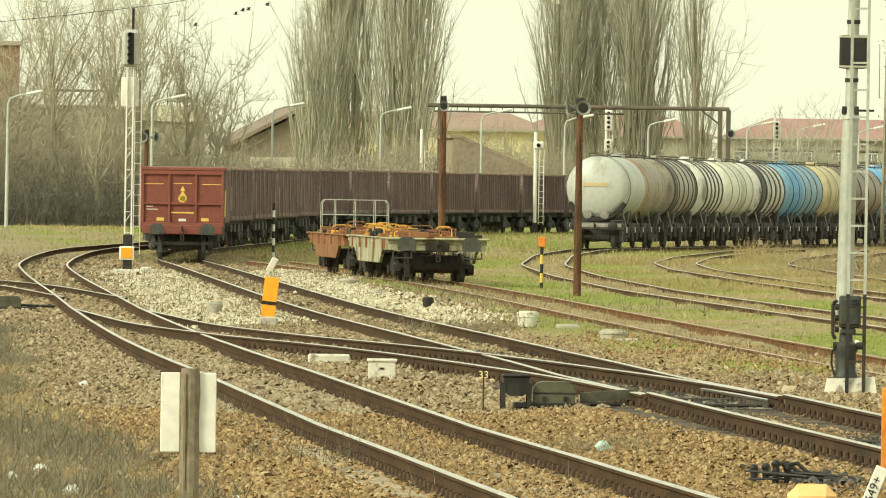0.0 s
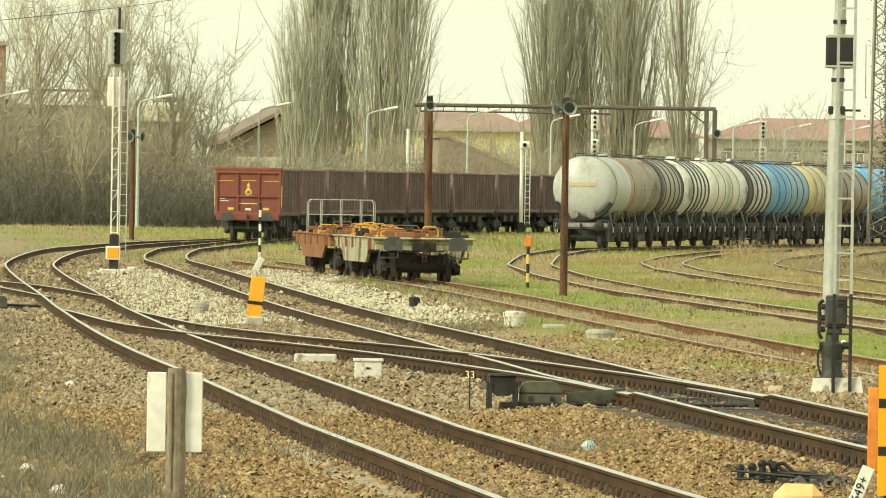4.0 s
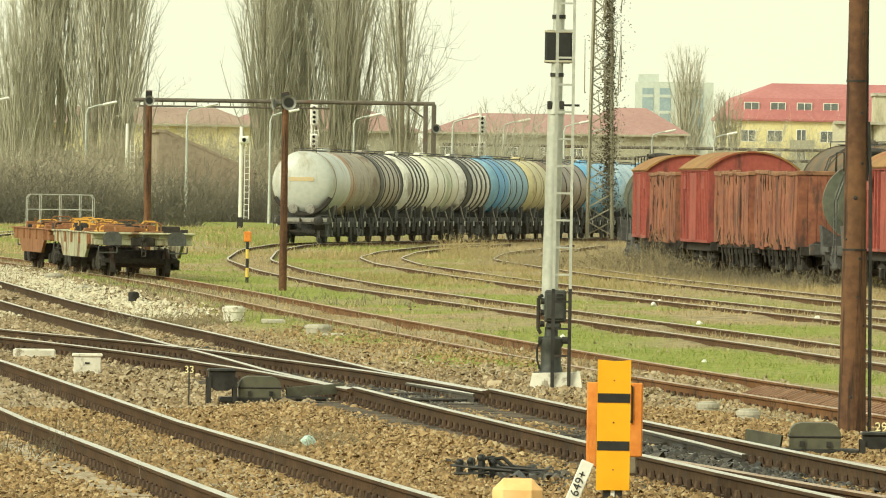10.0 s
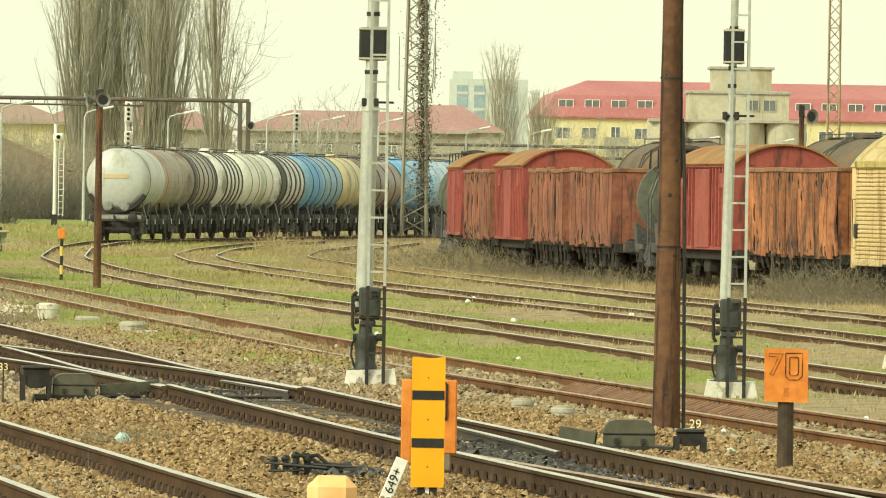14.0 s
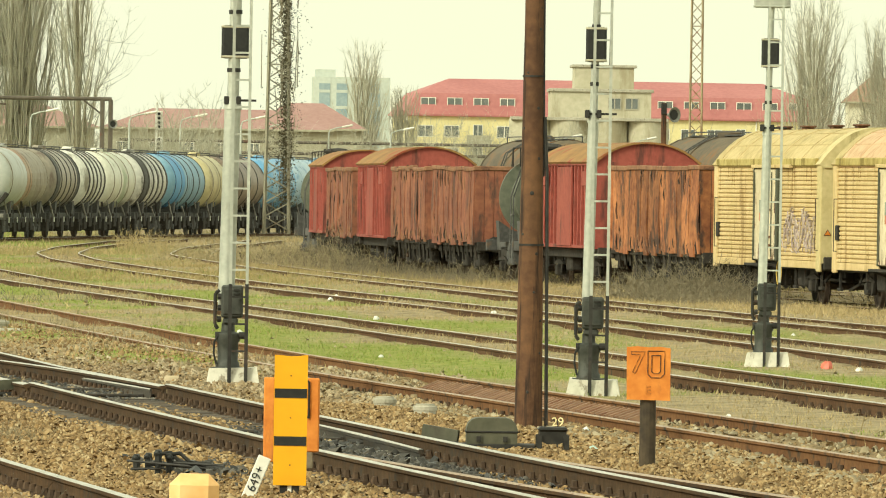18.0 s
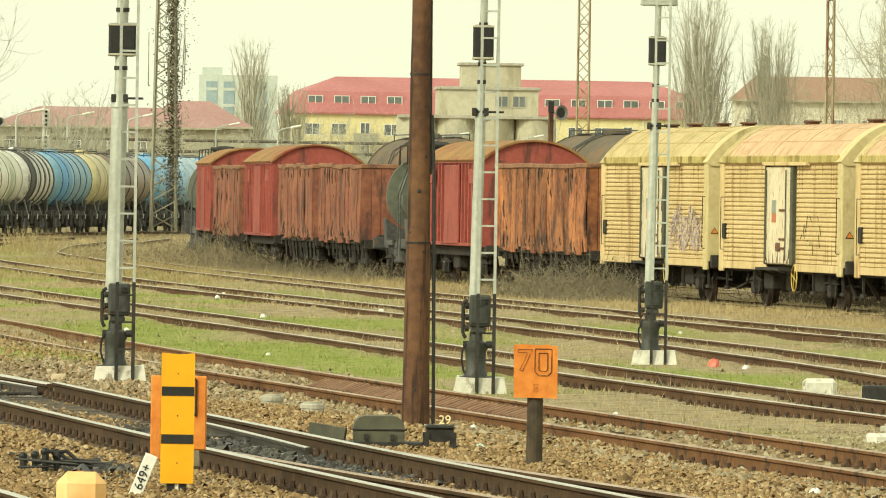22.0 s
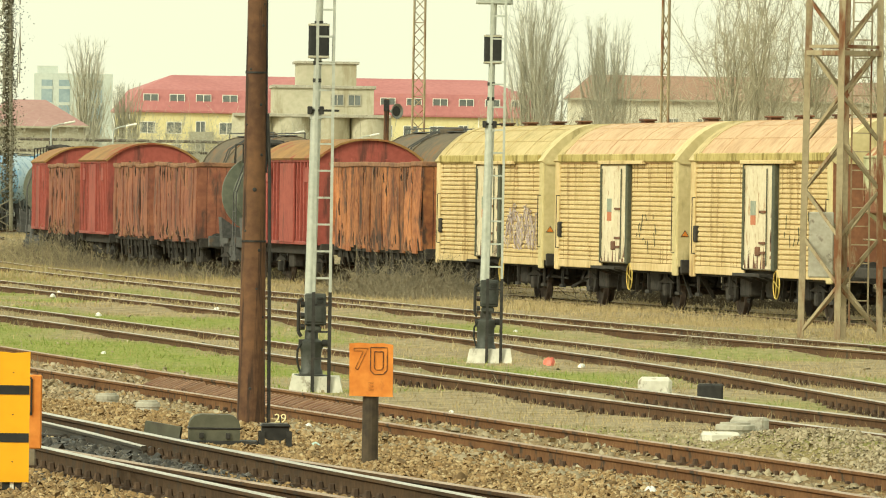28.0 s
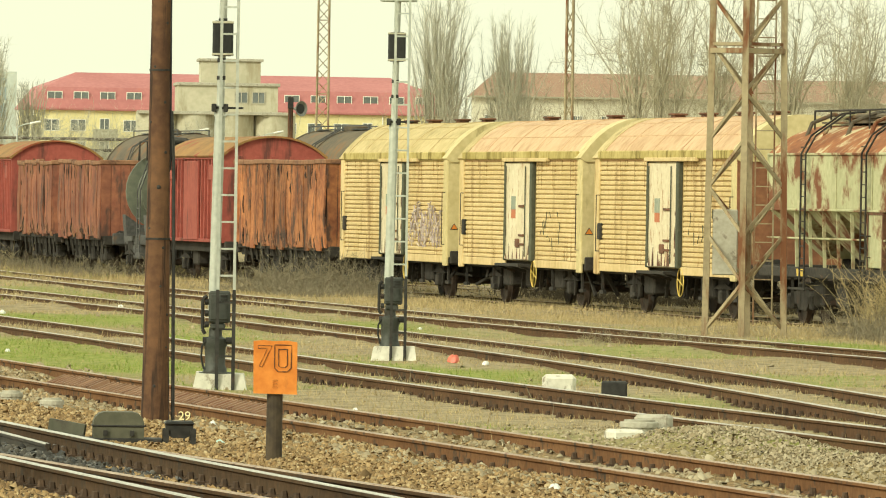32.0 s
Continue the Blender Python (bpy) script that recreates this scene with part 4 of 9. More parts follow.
def reefer(m, label, roof, graffiti=False, variant=0, end_paint=None):
    """Two-axle refrigerator wagon with horizontally ribbed walls, 14 m over the buffers."""
    w = thing("refrigerator_wagon", m, label, "goods wagon", "row of refrigerator wagons")
    hl, hw, z0, ze, zt = 6.45, 1.38, 1.0, 3.32, 4.17
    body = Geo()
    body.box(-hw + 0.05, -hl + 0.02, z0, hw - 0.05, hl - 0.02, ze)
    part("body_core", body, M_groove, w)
    n = 21
    for s in (-1, 1):
        for y0, y1 in ((-hl + 0.42, -1.75), (1.4, hl - 0.42)):
            for k in range(n):
                a, b = z0 + 0.04 + k * (ze - z0 - 0.12) / n, z0 + 0.04 + (k + 0.86) * (ze - z0 - 0.12) / n
                g = Geo()
                x = s * (hw - 0.05)
                pr = [(x, a), (x + s * 0.03, a + 0.02), (x + s * 0.03, b - 0.02), (x, b)]
                g.prism(pr, y0, y1)
                part("slat", g, M_cream, w)
        part("cornice", Geo().box(min(s * (hw - 0.04), s * (hw + 0.05)), -hl + 0.42, ze - 0.05, max(s * (hw - 0.04), s * (hw + 0.05)), hl - 0.42, ze + 0.13, 0.02), M_cornice, w, "mossy stained cornice")
        for y0, y1 in ((-hl + 0.42, -1.6), (1.36, hl - 0.42)):
            part("skirt", Geo().box(min(s * (hw - 0.05), s * (hw - 0.015)), y0, z0 - 0.13, max(s * (hw - 0.05), s * (hw - 0.015)), y1, z0 + 0.04, 0.01), M_cream, w)
        for y0, y1 in ((-hl, -hl + 0.42), (hl - 0.42, hl)):
            g = Geo()
            g.box(min(s * (hw - 0.06), s * (hw + 0.012)), y0, z0 - 0.2, max(s * (hw - 0.06), s * (hw + 0.012)), y1, ze, 0.02)
            part("corner_panel", g, M_greenish if y0 < 0 else M_cream, w)
        x0, x1 = sorted((s * (hw - 0.07), s * (hw + 0.03)))
        g = Geo()
        g.box(x0, -1.3, z0 + 0.02, x1, 1.28, ze - 0.12, 0.02)
        door = part("door", g, M_door, w, "chalky white sliding door, rusty at the foot")
        xo = s * (hw + 0.06)
        for k in range(16):
            y, z = random.uniform(-1.2, 1.15), z0 + 0.04
            h, wide = random.uniform(0.06, 0.5), random.uniform(0.02, 0.08)
            if k % 3 == 0:
                y, z = random.choice((-1.24, 1.2)), random.uniform(z0 + 0.1, ze - 0.6)
            part("rust_patch", Geo().prism_x([(y - wide, z), (y + wide, z), (y + wide * 0.7, z + h * 0.5), (y + wide * 0.1, z + h), (y - wide * 0.8, z + h * 0.4)], *sorted((s * (hw + 0.02), s * (hw + 0.033)))), M_flatrust_door, door)
        for y in (-0.95, 1.1):
            part("locking_bar", Geo().cyl((xo, y, z0 + 0.1), (xo, y, ze - 0.2), 0.015, 0.015, 6), M_doorpost, door)
        for z in (1.35, 1.55, 2.2):
            part("hasp", Geo().box(min(xo, xo - s * 0.03), -0.75, z, max(xo, xo - s * 0.03), -0.25, z + 0.05), M_flatrust_door, door)
        part("lock_case", Geo().box(min(xo, xo - s * 0.04), -0.3, 1.3, max(xo, xo - s * 0.04), 0.1, 1.5, 0.02), M_flatrust_door, door)
        g = Geo()
        g.box(*sorted((s * (hw + 0.03), s * (hw + 0.034)))[:1], 0.15, 1.95, sorted((s * (hw + 0.03), s * (hw + 0.036)))[1], 0.62, 2.15)
        part("sticker", g, M_sticker_red, door)
        g = Geo()
        g.box(sorted((s * (hw + 0.03), s * (hw + 0.036)))[0], 0.15, 2.15, sorted((s * (hw + 0.03), s * (hw + 0.036)))[1], 0.62, 2.45)
        part("sticker", g, M_sticker_blue, door)
        for y in (-1.56, 1.3):
            g = Geo()
            g.box(min(s * (hw - 0.06), s * (hw + 0.05)), y, z0, max(s * (hw - 0.06), s * (hw + 0.05)), y + (0.22 if y < 0 else 0.06), ze - 0.1, 0.02)
            part("door_post", g, M_doorpost, w)
        g = Geo()
        g.box(*((min(s * hw, s * (hw + 0.1)), -3.2, ze - 0.1, max(s * hw, s * (hw + 0.1)), 1.4, ze - 0.02)), 0.01)
        part("door_rail", g, M_cream, w)
        g = Geo()
        g.box(min(s * (hw - 0.02), s * (hw + 0.25)), -1.2, z0 - 0.12, max(s * (hw - 0.02), s * (hw + 0.25)), 1.3, z0 - 0.06)
        for y in (-1.1, 0, 1.2):
            g.bar((s * (hw + 0.2), y, z0 - 0.1), (s * (hw - 0.2), y, 0.75), 0.05)
        part("step_board", g, M_under, w)
        for y in (-hl + 0.2, hl - 0.5):
            g = Geo()
            g.tube([(s * hw, y, 1.3), (s * (hw + 0.08), y, 1.3), (s * (hw + 0.08), y, 2.5), (s * hw, y, 2.5)], 0.01, 5)
            part("grab_rail", g, M_under, w)
        for y0 in (hl - 0.66,):
            part("label_holder", Geo().box(min(s * (hw - 0.04), s * (hw + 0.03)), y0, z0 + 0.55, max(s * (hw - 0.04), s * (hw + 0.03)), y0 + 0.28, z0 + 0.9, 0.02), M_under, w)
        g = Geo()
        g.lathe([(-0.01, 0.278), (-0.01, 0.296), (0.01, 0.296), (0.01, 0.278), (-0.01, 0.278)], (s * (hw - 0.02), -1.6, 0.72), (s, 0, 0), 18)
        for k in range(2):
            a = k * math.pi / 2 + 0.3
            g.bar((s * (hw - 0.02), -1.6 - 0.26 * math.cos(a), 0.72 - 0.26 * math.sin(a)), (s * (hw - 0.02), -1.6 + 0.26 * math.cos(a), 0.72 + 0.26 * math.sin(a)), 0.018)
        part("brake_handwheel", g, M_marking, w, "yellow brake handwheel")
        part("brake_rod", Geo().cyl((s * 0.8, -hl + 0.6, 0.6), (s * 0.8, hl - 0.6, 0.55), 0.025, 0.025, 6), M_under, w)
        part("air_tank", Geo().cyl((s * 0.45, 1.2, 0.68), (s * 0.45, 2.5, 0.68), 0.22, 0.22, 12), M_under, w)
        for y in (-1.6, -0.9, 1.0, 3.4):
            part("hanger", Geo().bar((s * 1.0, y, 0.9), (s * 1.0, y + 0.18, 0.38), 0.06), M_under, w)
        part("sole_bar", Geo().box(min(s * 1.05, s * 1.2), -hl + 0.1, 0.82, max(s * 1.05, s * 1.2), hl - 0.1, 1.02, 0.02), M_under, w)
        for y in (-2.8, 0.2, 2.6):
            part("brake_box", Geo().box(s * 0.9 - 0.15, y - 0.45, 0.42, s * 0.9 + 0.15, y + 0.45, 0.85, 0.04), M_under, w)
        for k in range(14):
            y = -hl + 0.5 + k * 0.9
            part("brake_linkage", Geo().bar((s * random.uniform(0.5, 1.1), y, random.uniform(0.6, 0.95)), (s * random.uniform(0.4, 1.1), y + random.uniform(-0.7, 0.7), random.uniform(0.3, 0.6)), random.uniform(0.03, 0.08)), M_under, w)
        part("battery_case", Geo().box(s * 0.7 - 0.25, -3.9, 0.38, s * 0.7 + 0.25, -2.9, 0.98, 0.03), M_under, w)
        for y in (-hl + 0.35, hl - 0.35, -3.1, 3.1):
            part("foot_step", Geo().bar((s * 1.25, y, 1.02), (s * 1.25, y, 0.4), 0.05).bar((s * 1.25, y - 0.2, 0.42), (s * 1.25, y + 0.2, 0.42), 0.07), M_under, w)
        for k in range(26):
            y = random.choice((random.uniform(-hl + 0.5, -1.8), random.uniform(1.45, hl - 0.5)))
            low = k % 4 == 0
            z = z0 + 0.05 if low else ze - 0.06
            h, wide = random.uniform(0.12, 0.75) * (1 if low else -1), random.uniform(0.012, 0.045)
            x = s * (hw - 0.019)
            v = [(x, y - wide, z), (x, y + wide, z), (x, y + wide * 0.5, z + h * 0.6), (x, y, z + h), (x, y - wide * 0.6, z + h * 0.5)]
            v += [(q[0] - s * 0.012, q[1], q[2]) for q in v]
            f = [(0, 1, 2, 3, 4), (9, 8, 7, 6, 5)] + [(i, 5 + i, 5 + (i + 1) % 5, (i + 1) % 5) for i in range(5)]
            part("rust_drip", Geo().add(v, f), M_drip, w)
        if graffiti and s < 0:
            for k in range(150):
                y = -5.6 + 3.5 * ((k * 0.618) % 1.0)
                top = 2.35 - 0.35 * abs(math.sin(y * 2.1))
                z = random.uniform(1.2, top)
                part("scrawl", Geo().bar((-hw + 0.016, y, z), (-hw + 0.016, y + random.uniform(-0.3, 0.3), min(z + random.uniform(0.08, 0.4), top)), 0.012, 0.035), M_graffiti, w)
        elif s < 0:
            for k in range(13):
                y, z = random.uniform(-4.6, -2.2), random.uniform(1.5, 2.1)
                part("scrawl", Geo().bar((-hw + 0.016, y, z), (-hw + 0.016, y + random.uniform(-0.16, 0.16), z + random.uniform(-0.3, 0.3)), 0.014), M_doorpost, w)
    top = arc(hw + 0.04, ze - 0.02, zt)
    g = Geo()
    g.prism(top + [(hw - 0.05, ze - 0.1), (-hw + 0.05, ze - 0.1)], -hl + 0.62, hl - 0.62)
    part("roof", g, roof, w, smooth=True)
    for i in (2, 4, 6, 8, 10, 12):
        x, z = top[i]
        part("roof_seam", Geo().box(x - 0.012, -hl + 0.62, z - 0.02, x + 0.012, hl - 0.62, z + 0.012), roof, w)
    for y in (-3.9, -1.3, 1.3, 3.9):
        seam = arc(hw + 0.052, ze - 0.02, zt + 0.014) + arc(hw, ze - 0.06, zt - 0.03)[::-1]
        part("roof_seam", Geo().prism(seam, y - 0.02, y + 0.02), roof, w)
    for y0, y1 in ((-hl - 0.07, -hl + 0.62), (hl - 0.62, hl + 0.07)):
        g = Geo()
        g.prism(arc(hw + 0.055, ze - 0.02, zt + 0.015) + [(hw - 0.05, ze - 0.1), (-hw + 0.05, ze - 0.1)], y0, y1)
        part("roof_hood", g, M_greenish if y0 < 0 else M_creamroof, w, smooth=True)
    for y in (-4.4, -1.5, 1.8, 4.6) if variant == 0 else (-3.6, 2.9):
        g = Geo()
        g.box(-0.12, y - 0.22, zt - 0.06, 0.12, y + 0.22, zt + 0.06, 0.02)
        g.box(-0.16, y - 0.28, zt + 0.055, 0.16, y + 0.28, zt + 0.1, 0.02)
        part("roof_vent", g, M_flatrust_door, w)
    for s, y in ((-1, -hl), (1, hl)):
        g = Geo()
        g.box(-1.3, y - 0.1, 0.85, 1.3, y + 0.1, 1.15, 0.02)
        part("headstock", g, M_under, w)
        y0, y1 = sorted((y - s * 0.02, y + s * 0.03))
        end = part("end_wall", Geo().prism(arc(hw - 0.01, ze - 0.02, zt - 0.03) + [(hw - 0.02, z0), (-hw + 0.02, z0)], y0, y1), end_paint or M_greenish, w, "rusty brown end wall" if end_paint else "faded olive end wall")
        g = Geo()
        ye = y + s * 0.035
        for size, out, paint in ((0.095, 0.006, M_dark), (0.072, 0.012, M_orange)):
            g = Geo().prism([(-1.21 - size, 1.7 - 0.6 * size), (-1.21 + size, 1.7 - 0.6 * size), (-1.21, 1.7 + size)], *sorted((ye + s * out, ye - s * 0.02)))
            part("warning_triangle", g, paint, end, "orange warning triangle with a dark border")
    two_axles(w, 8.0, hl + 0.05)
    return w


M_boardred = mat("bright_oxide_red", (0.24, 0.052, 0.04), (0.33, 0.082, 0.06), 0.8, 0, 0.7, 7, (0.12, 0.04, 0.03), 0.42, 2.0, 6, whole=True)
M_roofrust = mat("rusty_ochre_roof", (0.20, 0.11, 0.04), (0.33, 0.18, 0.06), 0.85, 0, 0.6, 6, (0.27, 0.06, 0.03), 0.4, 0.9, 1)
M_rotplank = mat("rotten_red_plank", (0.18, 0.06, 0.028), (0.42, 0.17, 0.065), 0.9, 0, 0.9, 6, (0.075, 0.04, 0.028), 0.44, 2.4, 2.5, vary=0.32, whole=True)
M_toprail = mat("weathered_brown_rail", (0.19, 0.095, 0.052), (0.30, 0.155, 0.085), 0.9, 0, 1.0, 9, (0.12, 0.06, 0.04), 0.4, 3.0, 1, whole=True)
M_rotplank2 = mat("faded_red_plank", (0.18, 0.062, 0.04), (0.30, 0.12, 0.066), 0.9, 0, 0.7, 5, (0.09, 0.048, 0.036), 0.42, 2.2, 3.0, vary=0.2, whole=True)


def covered(m, length, label):
    """Two-axle covered wagon with steel ribs and a rounded roof."""
    w = thing("covered_wagon", m, label, "goods wagon", "row of derelict red wagons")
    hl, hw, z0, ze, zt = length / 2 - 0.6, 1.36, 1.08, 3.4, 3.93
    g = Geo()
    g.box(-hw + 0.05, -hl + 0.04, z0, hw - 0.05, hl - 0.04, ze)
    part("body_core", g, M_boardred, w)
    for s in (-1, 1):
        rib = Geo().box(min(s * (hw - 0.05), s * (hw + 0.03)), 0, z0, max(s * (hw - 0.05), s * (hw + 0.03)), 0.11, ze, 0.01).mesh("rib", M_boardred)
        y = -hl
        while y < hl - 0.1:
            part("rib", rib, None, w, at=pose(0, y, 0))
            y += 0.52
        for z in (z0, ze - 0.1):
            part("edge_rail", Geo().box(min(s * (hw - 0.05), s * (hw + 0.04)), -hl, z, max(s * (hw - 0.05), s * (hw + 0.04)), hl, z + 0.09, 0.01), M_boardred, w)
        g = Geo()
        g.box(min(s * hw, s * (hw + 0.07)), -1.05, z0 + 0.05, max(s * hw, s * (hw + 0.07)), 1.05, ze - 0.14, 0.015)
        part("door", g, M_boardred, w)
        for y in (-hl + 1.2, hl - 1.8):
            g = Geo()
            g.box(min(s * hw, s * (hw + 0.05)), y, 2.75, max(s * hw, s * (hw + 0.05)), y + 0.7, 3.15, 0.015)
            part("vent_hatch", g, M_boardred, w)
        g = Geo()
        g.box(min(s * 1.02, s * 1.18), -hl, 0.82, max(s * 1.02, s * 1.18), hl, z0, 0.02)
        for y in (-1.4, 1.2):
            g.box(s * 0.9 - 0.15, y - 0.4, 0.45, s * 0.9 + 0.15, y + 0.4, 0.85, 0.04)
        part("sole_bar", g, M_under, w)
    for s in (-1, 1):
        g = Geo()
        y0, y1 = sorted((s * (hl - 0.04), s * (hl + 0.03)))
        top = arc(hw + 0.02, ze - 0.02, zt - 0.04)
        g.prism(top + [(hw, z0), (-hw, z0)], y0, y1)
        end = part("end_wall", g, M_boardred, w, "red arched end wall")
        for x in (-0.9, -0.45, 0, 0.45, 0.9):
            part("rib", Geo().box(x - 0.05, min(s * hl, s * (hl + 0.07)), z0, x + 0.05, max(s * hl, s * (hl + 0.07)), ze, 0.01), M_boardred, end)
        g = Geo()
        g.box(-1.3, s * hl - 0.1, 0.85, 1.3, s * hl + 0.1, 1.12, 0.02)
        part("headstock", g, M_under, w)
    outer = arc(hw + 0.1, ze, zt + 0.01)
    inner = [(x * 0.97, z - 0.05) for x, z in outer[::-1]]
    g = Geo()
    g.prism(outer + inner, -hl - 0.12, hl + 0.12)
    part("roof", g, M_roofrust, w, "ochre rusted roof sheet", smooth=True)
    two_axles(w, 5.7, hl + 0.05)
    return w


M_rotdark = mat("damp_rotten_wood", (0.065, 0.034, 0.022), (0.13, 0.062, 0.036), 0.95, 0, 1.0, 9)
M_brushwood = mat("black_rotten_wood", (0.02, 0.014, 0.01), (0.05, 0.032, 0.022), 0.95, 0, 1.0, 9)


def plank_wagon(m, paint, label, length=13.8):
    """Old two-axle open wagon with walls of upright, warped planks."""
    w = thing("plank_wagon", m, label, "goods wagon", "row of derelict red wagons")
    hl, hw, z0, z1 = length / 2 - 0.6, 1.38, 1.1, 3.3
    g = Geo()
    g.box(-hw + 0.05, -hl, 0.98, hw - 0.05, hl, 1.12, 0.02)
    part("floor", g, M_under, w)
    for s in (-1, 1):
        n = int(hl * 3.6)
        part("inner_lining", Geo().box(min(s * (hw - 0.16), s * (hw - 0.13)), -hl, z0, max(s * (hw - 0.16), s * (hw - 0.13)), hl, z1 - 0.25), M_brushwood, w)
        for k in range(n):
            lean = 0.1 + 0.1 * math.sin(k * 0.4 + s) + random.uniform(-0.03, 0.03)
            y0, y1 = -hl + k * 2 * hl / n + random.uniform(0.0, 0.015), -hl + (k + 1) * 2 * hl / n - random.uniform(0.002, 0.04)
            lean = max(min(lean, hl - 0.02 - y1), -hl + 0.02 - y0)
            top, foot = z1 - 0.1 + random.uniform(-0.04, 0.05), z0 + 0.08 - random.uniform(0, 0.2)
            belly = random.uniform(-0.02, 0.06)
            rows = [(foot, random.uniform(-0.01, 0.02), 0.0), (foot * 0.6 + top * 0.4, belly, 0.35), (top, 0.0, 1.0)]
            v = [(s * (hw + out + dx), y + lean * u, z) for z, out, u in rows for y in (y0, y1) for dx in (-0.03, 0.015)]
            f = [(0, 2, 3, 1), (8, 9, 11, 10)]
            for b in (0, 4):
                f += [(b, b + 1, b + 5, b + 4), (b + 2, b + 6, b + 7, b + 3), (b, b + 4, b + 6, b + 2), (b + 1, b + 3, b + 7, b + 5)]
            part("plank", Geo().add(v, f), paint, w)
        for k in range(int(hl * 13)):
            y, low = random.uniform(-hl + 0.1, hl - 0.3), k % 5
            z = z0 + random.uniform(-0.08, 0.1) if low < 3 else random.uniform(1.4, 2.9) if low == 3 else z1 - 0.12
            up = random.uniform(0.12, 0.55) * (1 if low < 4 else -1)
            wide, slant = random.uniform(0.03, 0.1), 0.12 * up
            out = s * (hw + 0.02)
            v = [(out, y - wide, z), (out, y + wide, z), (out + s * 0.03, y + slant + wide * 0.5, z + up * 0.5), (out, y + slant, z + up), (out + s * 0.03, y + slant - wide * 0.6, z + up * 0.4)]
            v += [(q[0] - s * 0.06, q[1], q[2]) for q in v]
            f = [(0, 1, 2, 3, 4), (9, 8, 7, 6, 5)] + [(i, 5 + i, 5 + (i + 1) % 5, (i + 1) % 5) for i in range(5)]
            part("rot_streak", Geo().add(v, f), (M_toprail, M_brushwood, M_toprail, M_rotdark)[k % 4], w)
        for y in (-hl + 0.05, -hl * 0.66, -hl * 0.33, 0.0, hl * 0.33, hl * 0.66, hl - 0.15):
            part("stanchion", Geo().box(min(s * (hw - 0.1), s * (hw - 0.03)), y, z0 - 0.1, max(s * (hw - 0.1), s * (hw - 0.03)), y + 0.1, z1 - 0.08), M_under, w)
        for k in range(9):
            y0 = -hl + k * 2 * hl / 9
            dz = random.uniform(-0.05, 0.03)
            part("top_rail", Geo().box(min(s * (hw - 0.1), s * (hw + 0.06)), y0, z1 - 0.12 + dz, max(s * (hw - 0.1), s * (hw + 0.06)), y0 + 2 * hl / 9 - 0.02, z1 + dz, 0.02), M_toprail, w)
        part("sole_bar", Geo().box(min(s * 1.05, s * 1.2), -hl, 0.8, max(s * 1.05, s * 1.2), hl, 1.0, 0.02), M_under, w)
        for k in range(int(hl * 2.4)):
            y = -hl + 0.3 + k * 0.8
            if y < hl:
                part("hanger", Geo().bar((s * 1.3, y, 1.12), (s * 1.25, y + random.uniform(-0.1, 0.1), random.uniform(0.45, 0.75)), 0.06), M_under, w)
        for y in (-2.6, -0.4, 1.9):
            part("brake_box", Geo().box(s * 0.95 - 0.15, y - 0.5, 0.4, s * 0.95 + 0.15, y + 0.5, 0.82, 0.04), M_under, w)
    for s in (-1, 1):
        for k in range(10):
            x0 = -hw + k * 2 * hw / 10
            g = Geo()
            g.box(x0 + 0.01, min(s * hl, s * (hl + 0.045)), z0, x0 + 2 * hw / 10 - 0.01, max(s * hl, s * (hl + 0.045)), z1 - 0.1 + random.uniform(-0.05, 0.04))
            part("plank", g, paint, w)
        g = Geo()
        g.box(-hw - 0.05, s * hl - 0.08, z1 - 0.13, hw + 0.05, s * hl + 0.1, z1, 0.02)
        part("top_rail", g, M_toprail, w)
        g = Geo()
        g.box(-1.3, s * hl - 0.1, 0.85, 1.3, s * hl + 0.1, 1.12, 0.02)
        part("headstock", g, M_under, w)
    two_axles(w, hl * 1.25, hl + 0.05)
    return w


# the row of parked wagons on the overgrown siding
def on(line, y, z):
    return pose(line.X(y), y, z, 0, 0, line.heading(y))


Z_M = 0.03
reefer(on(L_m, 177.5, Z_M), "weathered cream refrigerator wagon with a rusted end wall", M_pinkroof, end_paint=M_rustend)
reefer(on(L_m, 191.7, Z_M), "weathered cream refrigerator wagon with chalky door and rusty roof", M_pinkroof, variant=1)
reefer(on(L_m, 206.0, Z_M), "mossy cream refrigerator wagon with a graffiti panel", M_creamroof, True)
plank_wagon(on(L_m, 220.6, Z_M), M_rotplank, "derelict open wagon with rotten rust-orange plank walls")
covered(on(L_m, 233.4, Z_M), 10.2, "derelict red covered wagon with an ochre rusted roof")
M_darktank = mat("dark_green_tank_paint", (0.11, 0.12, 0.09), (0.17, 0.175, 0.13), 0.65, 0.1, 0.7, 8, (0.16, 0.08, 0.04), 0.3, 1.5, 2)
tank_wagon(on(L_m, 243.1, Z_M), M_darktank, "derelict dark green tank wagon with a rusty walkway", "", 8.2, 3, None, 1.08, 3.5)
plank_wagon(on(L_m, 252.2, Z_M), M_rotplank2, "short derelict open wagon with dull red plank walls", 9.1)
plank_wagon(on(L_m, 261.6, Z_M), M_rotplank2, "short derelict open wagon with faded red plank walls", 9.1)
covered(on(L_m, 271.8, Z_M), 10.2, "derelict red covered wagon with a rounded rusty roof")
plank_wagon(on(L_m, 284.6, Z_M), M_rotplank2, "derelict open wagon with brown-red plank walls")
covered(on(L_m, 297.5, Z_M), 10.2, "derelict dark red covered wagon near the row's end")
tank_wagon(on(L_m, 309.6, Z_M), M_darktank, "derelict dark green tank wagon at the row's end", "", 12.4, 4, None, 1.1, 3.6)

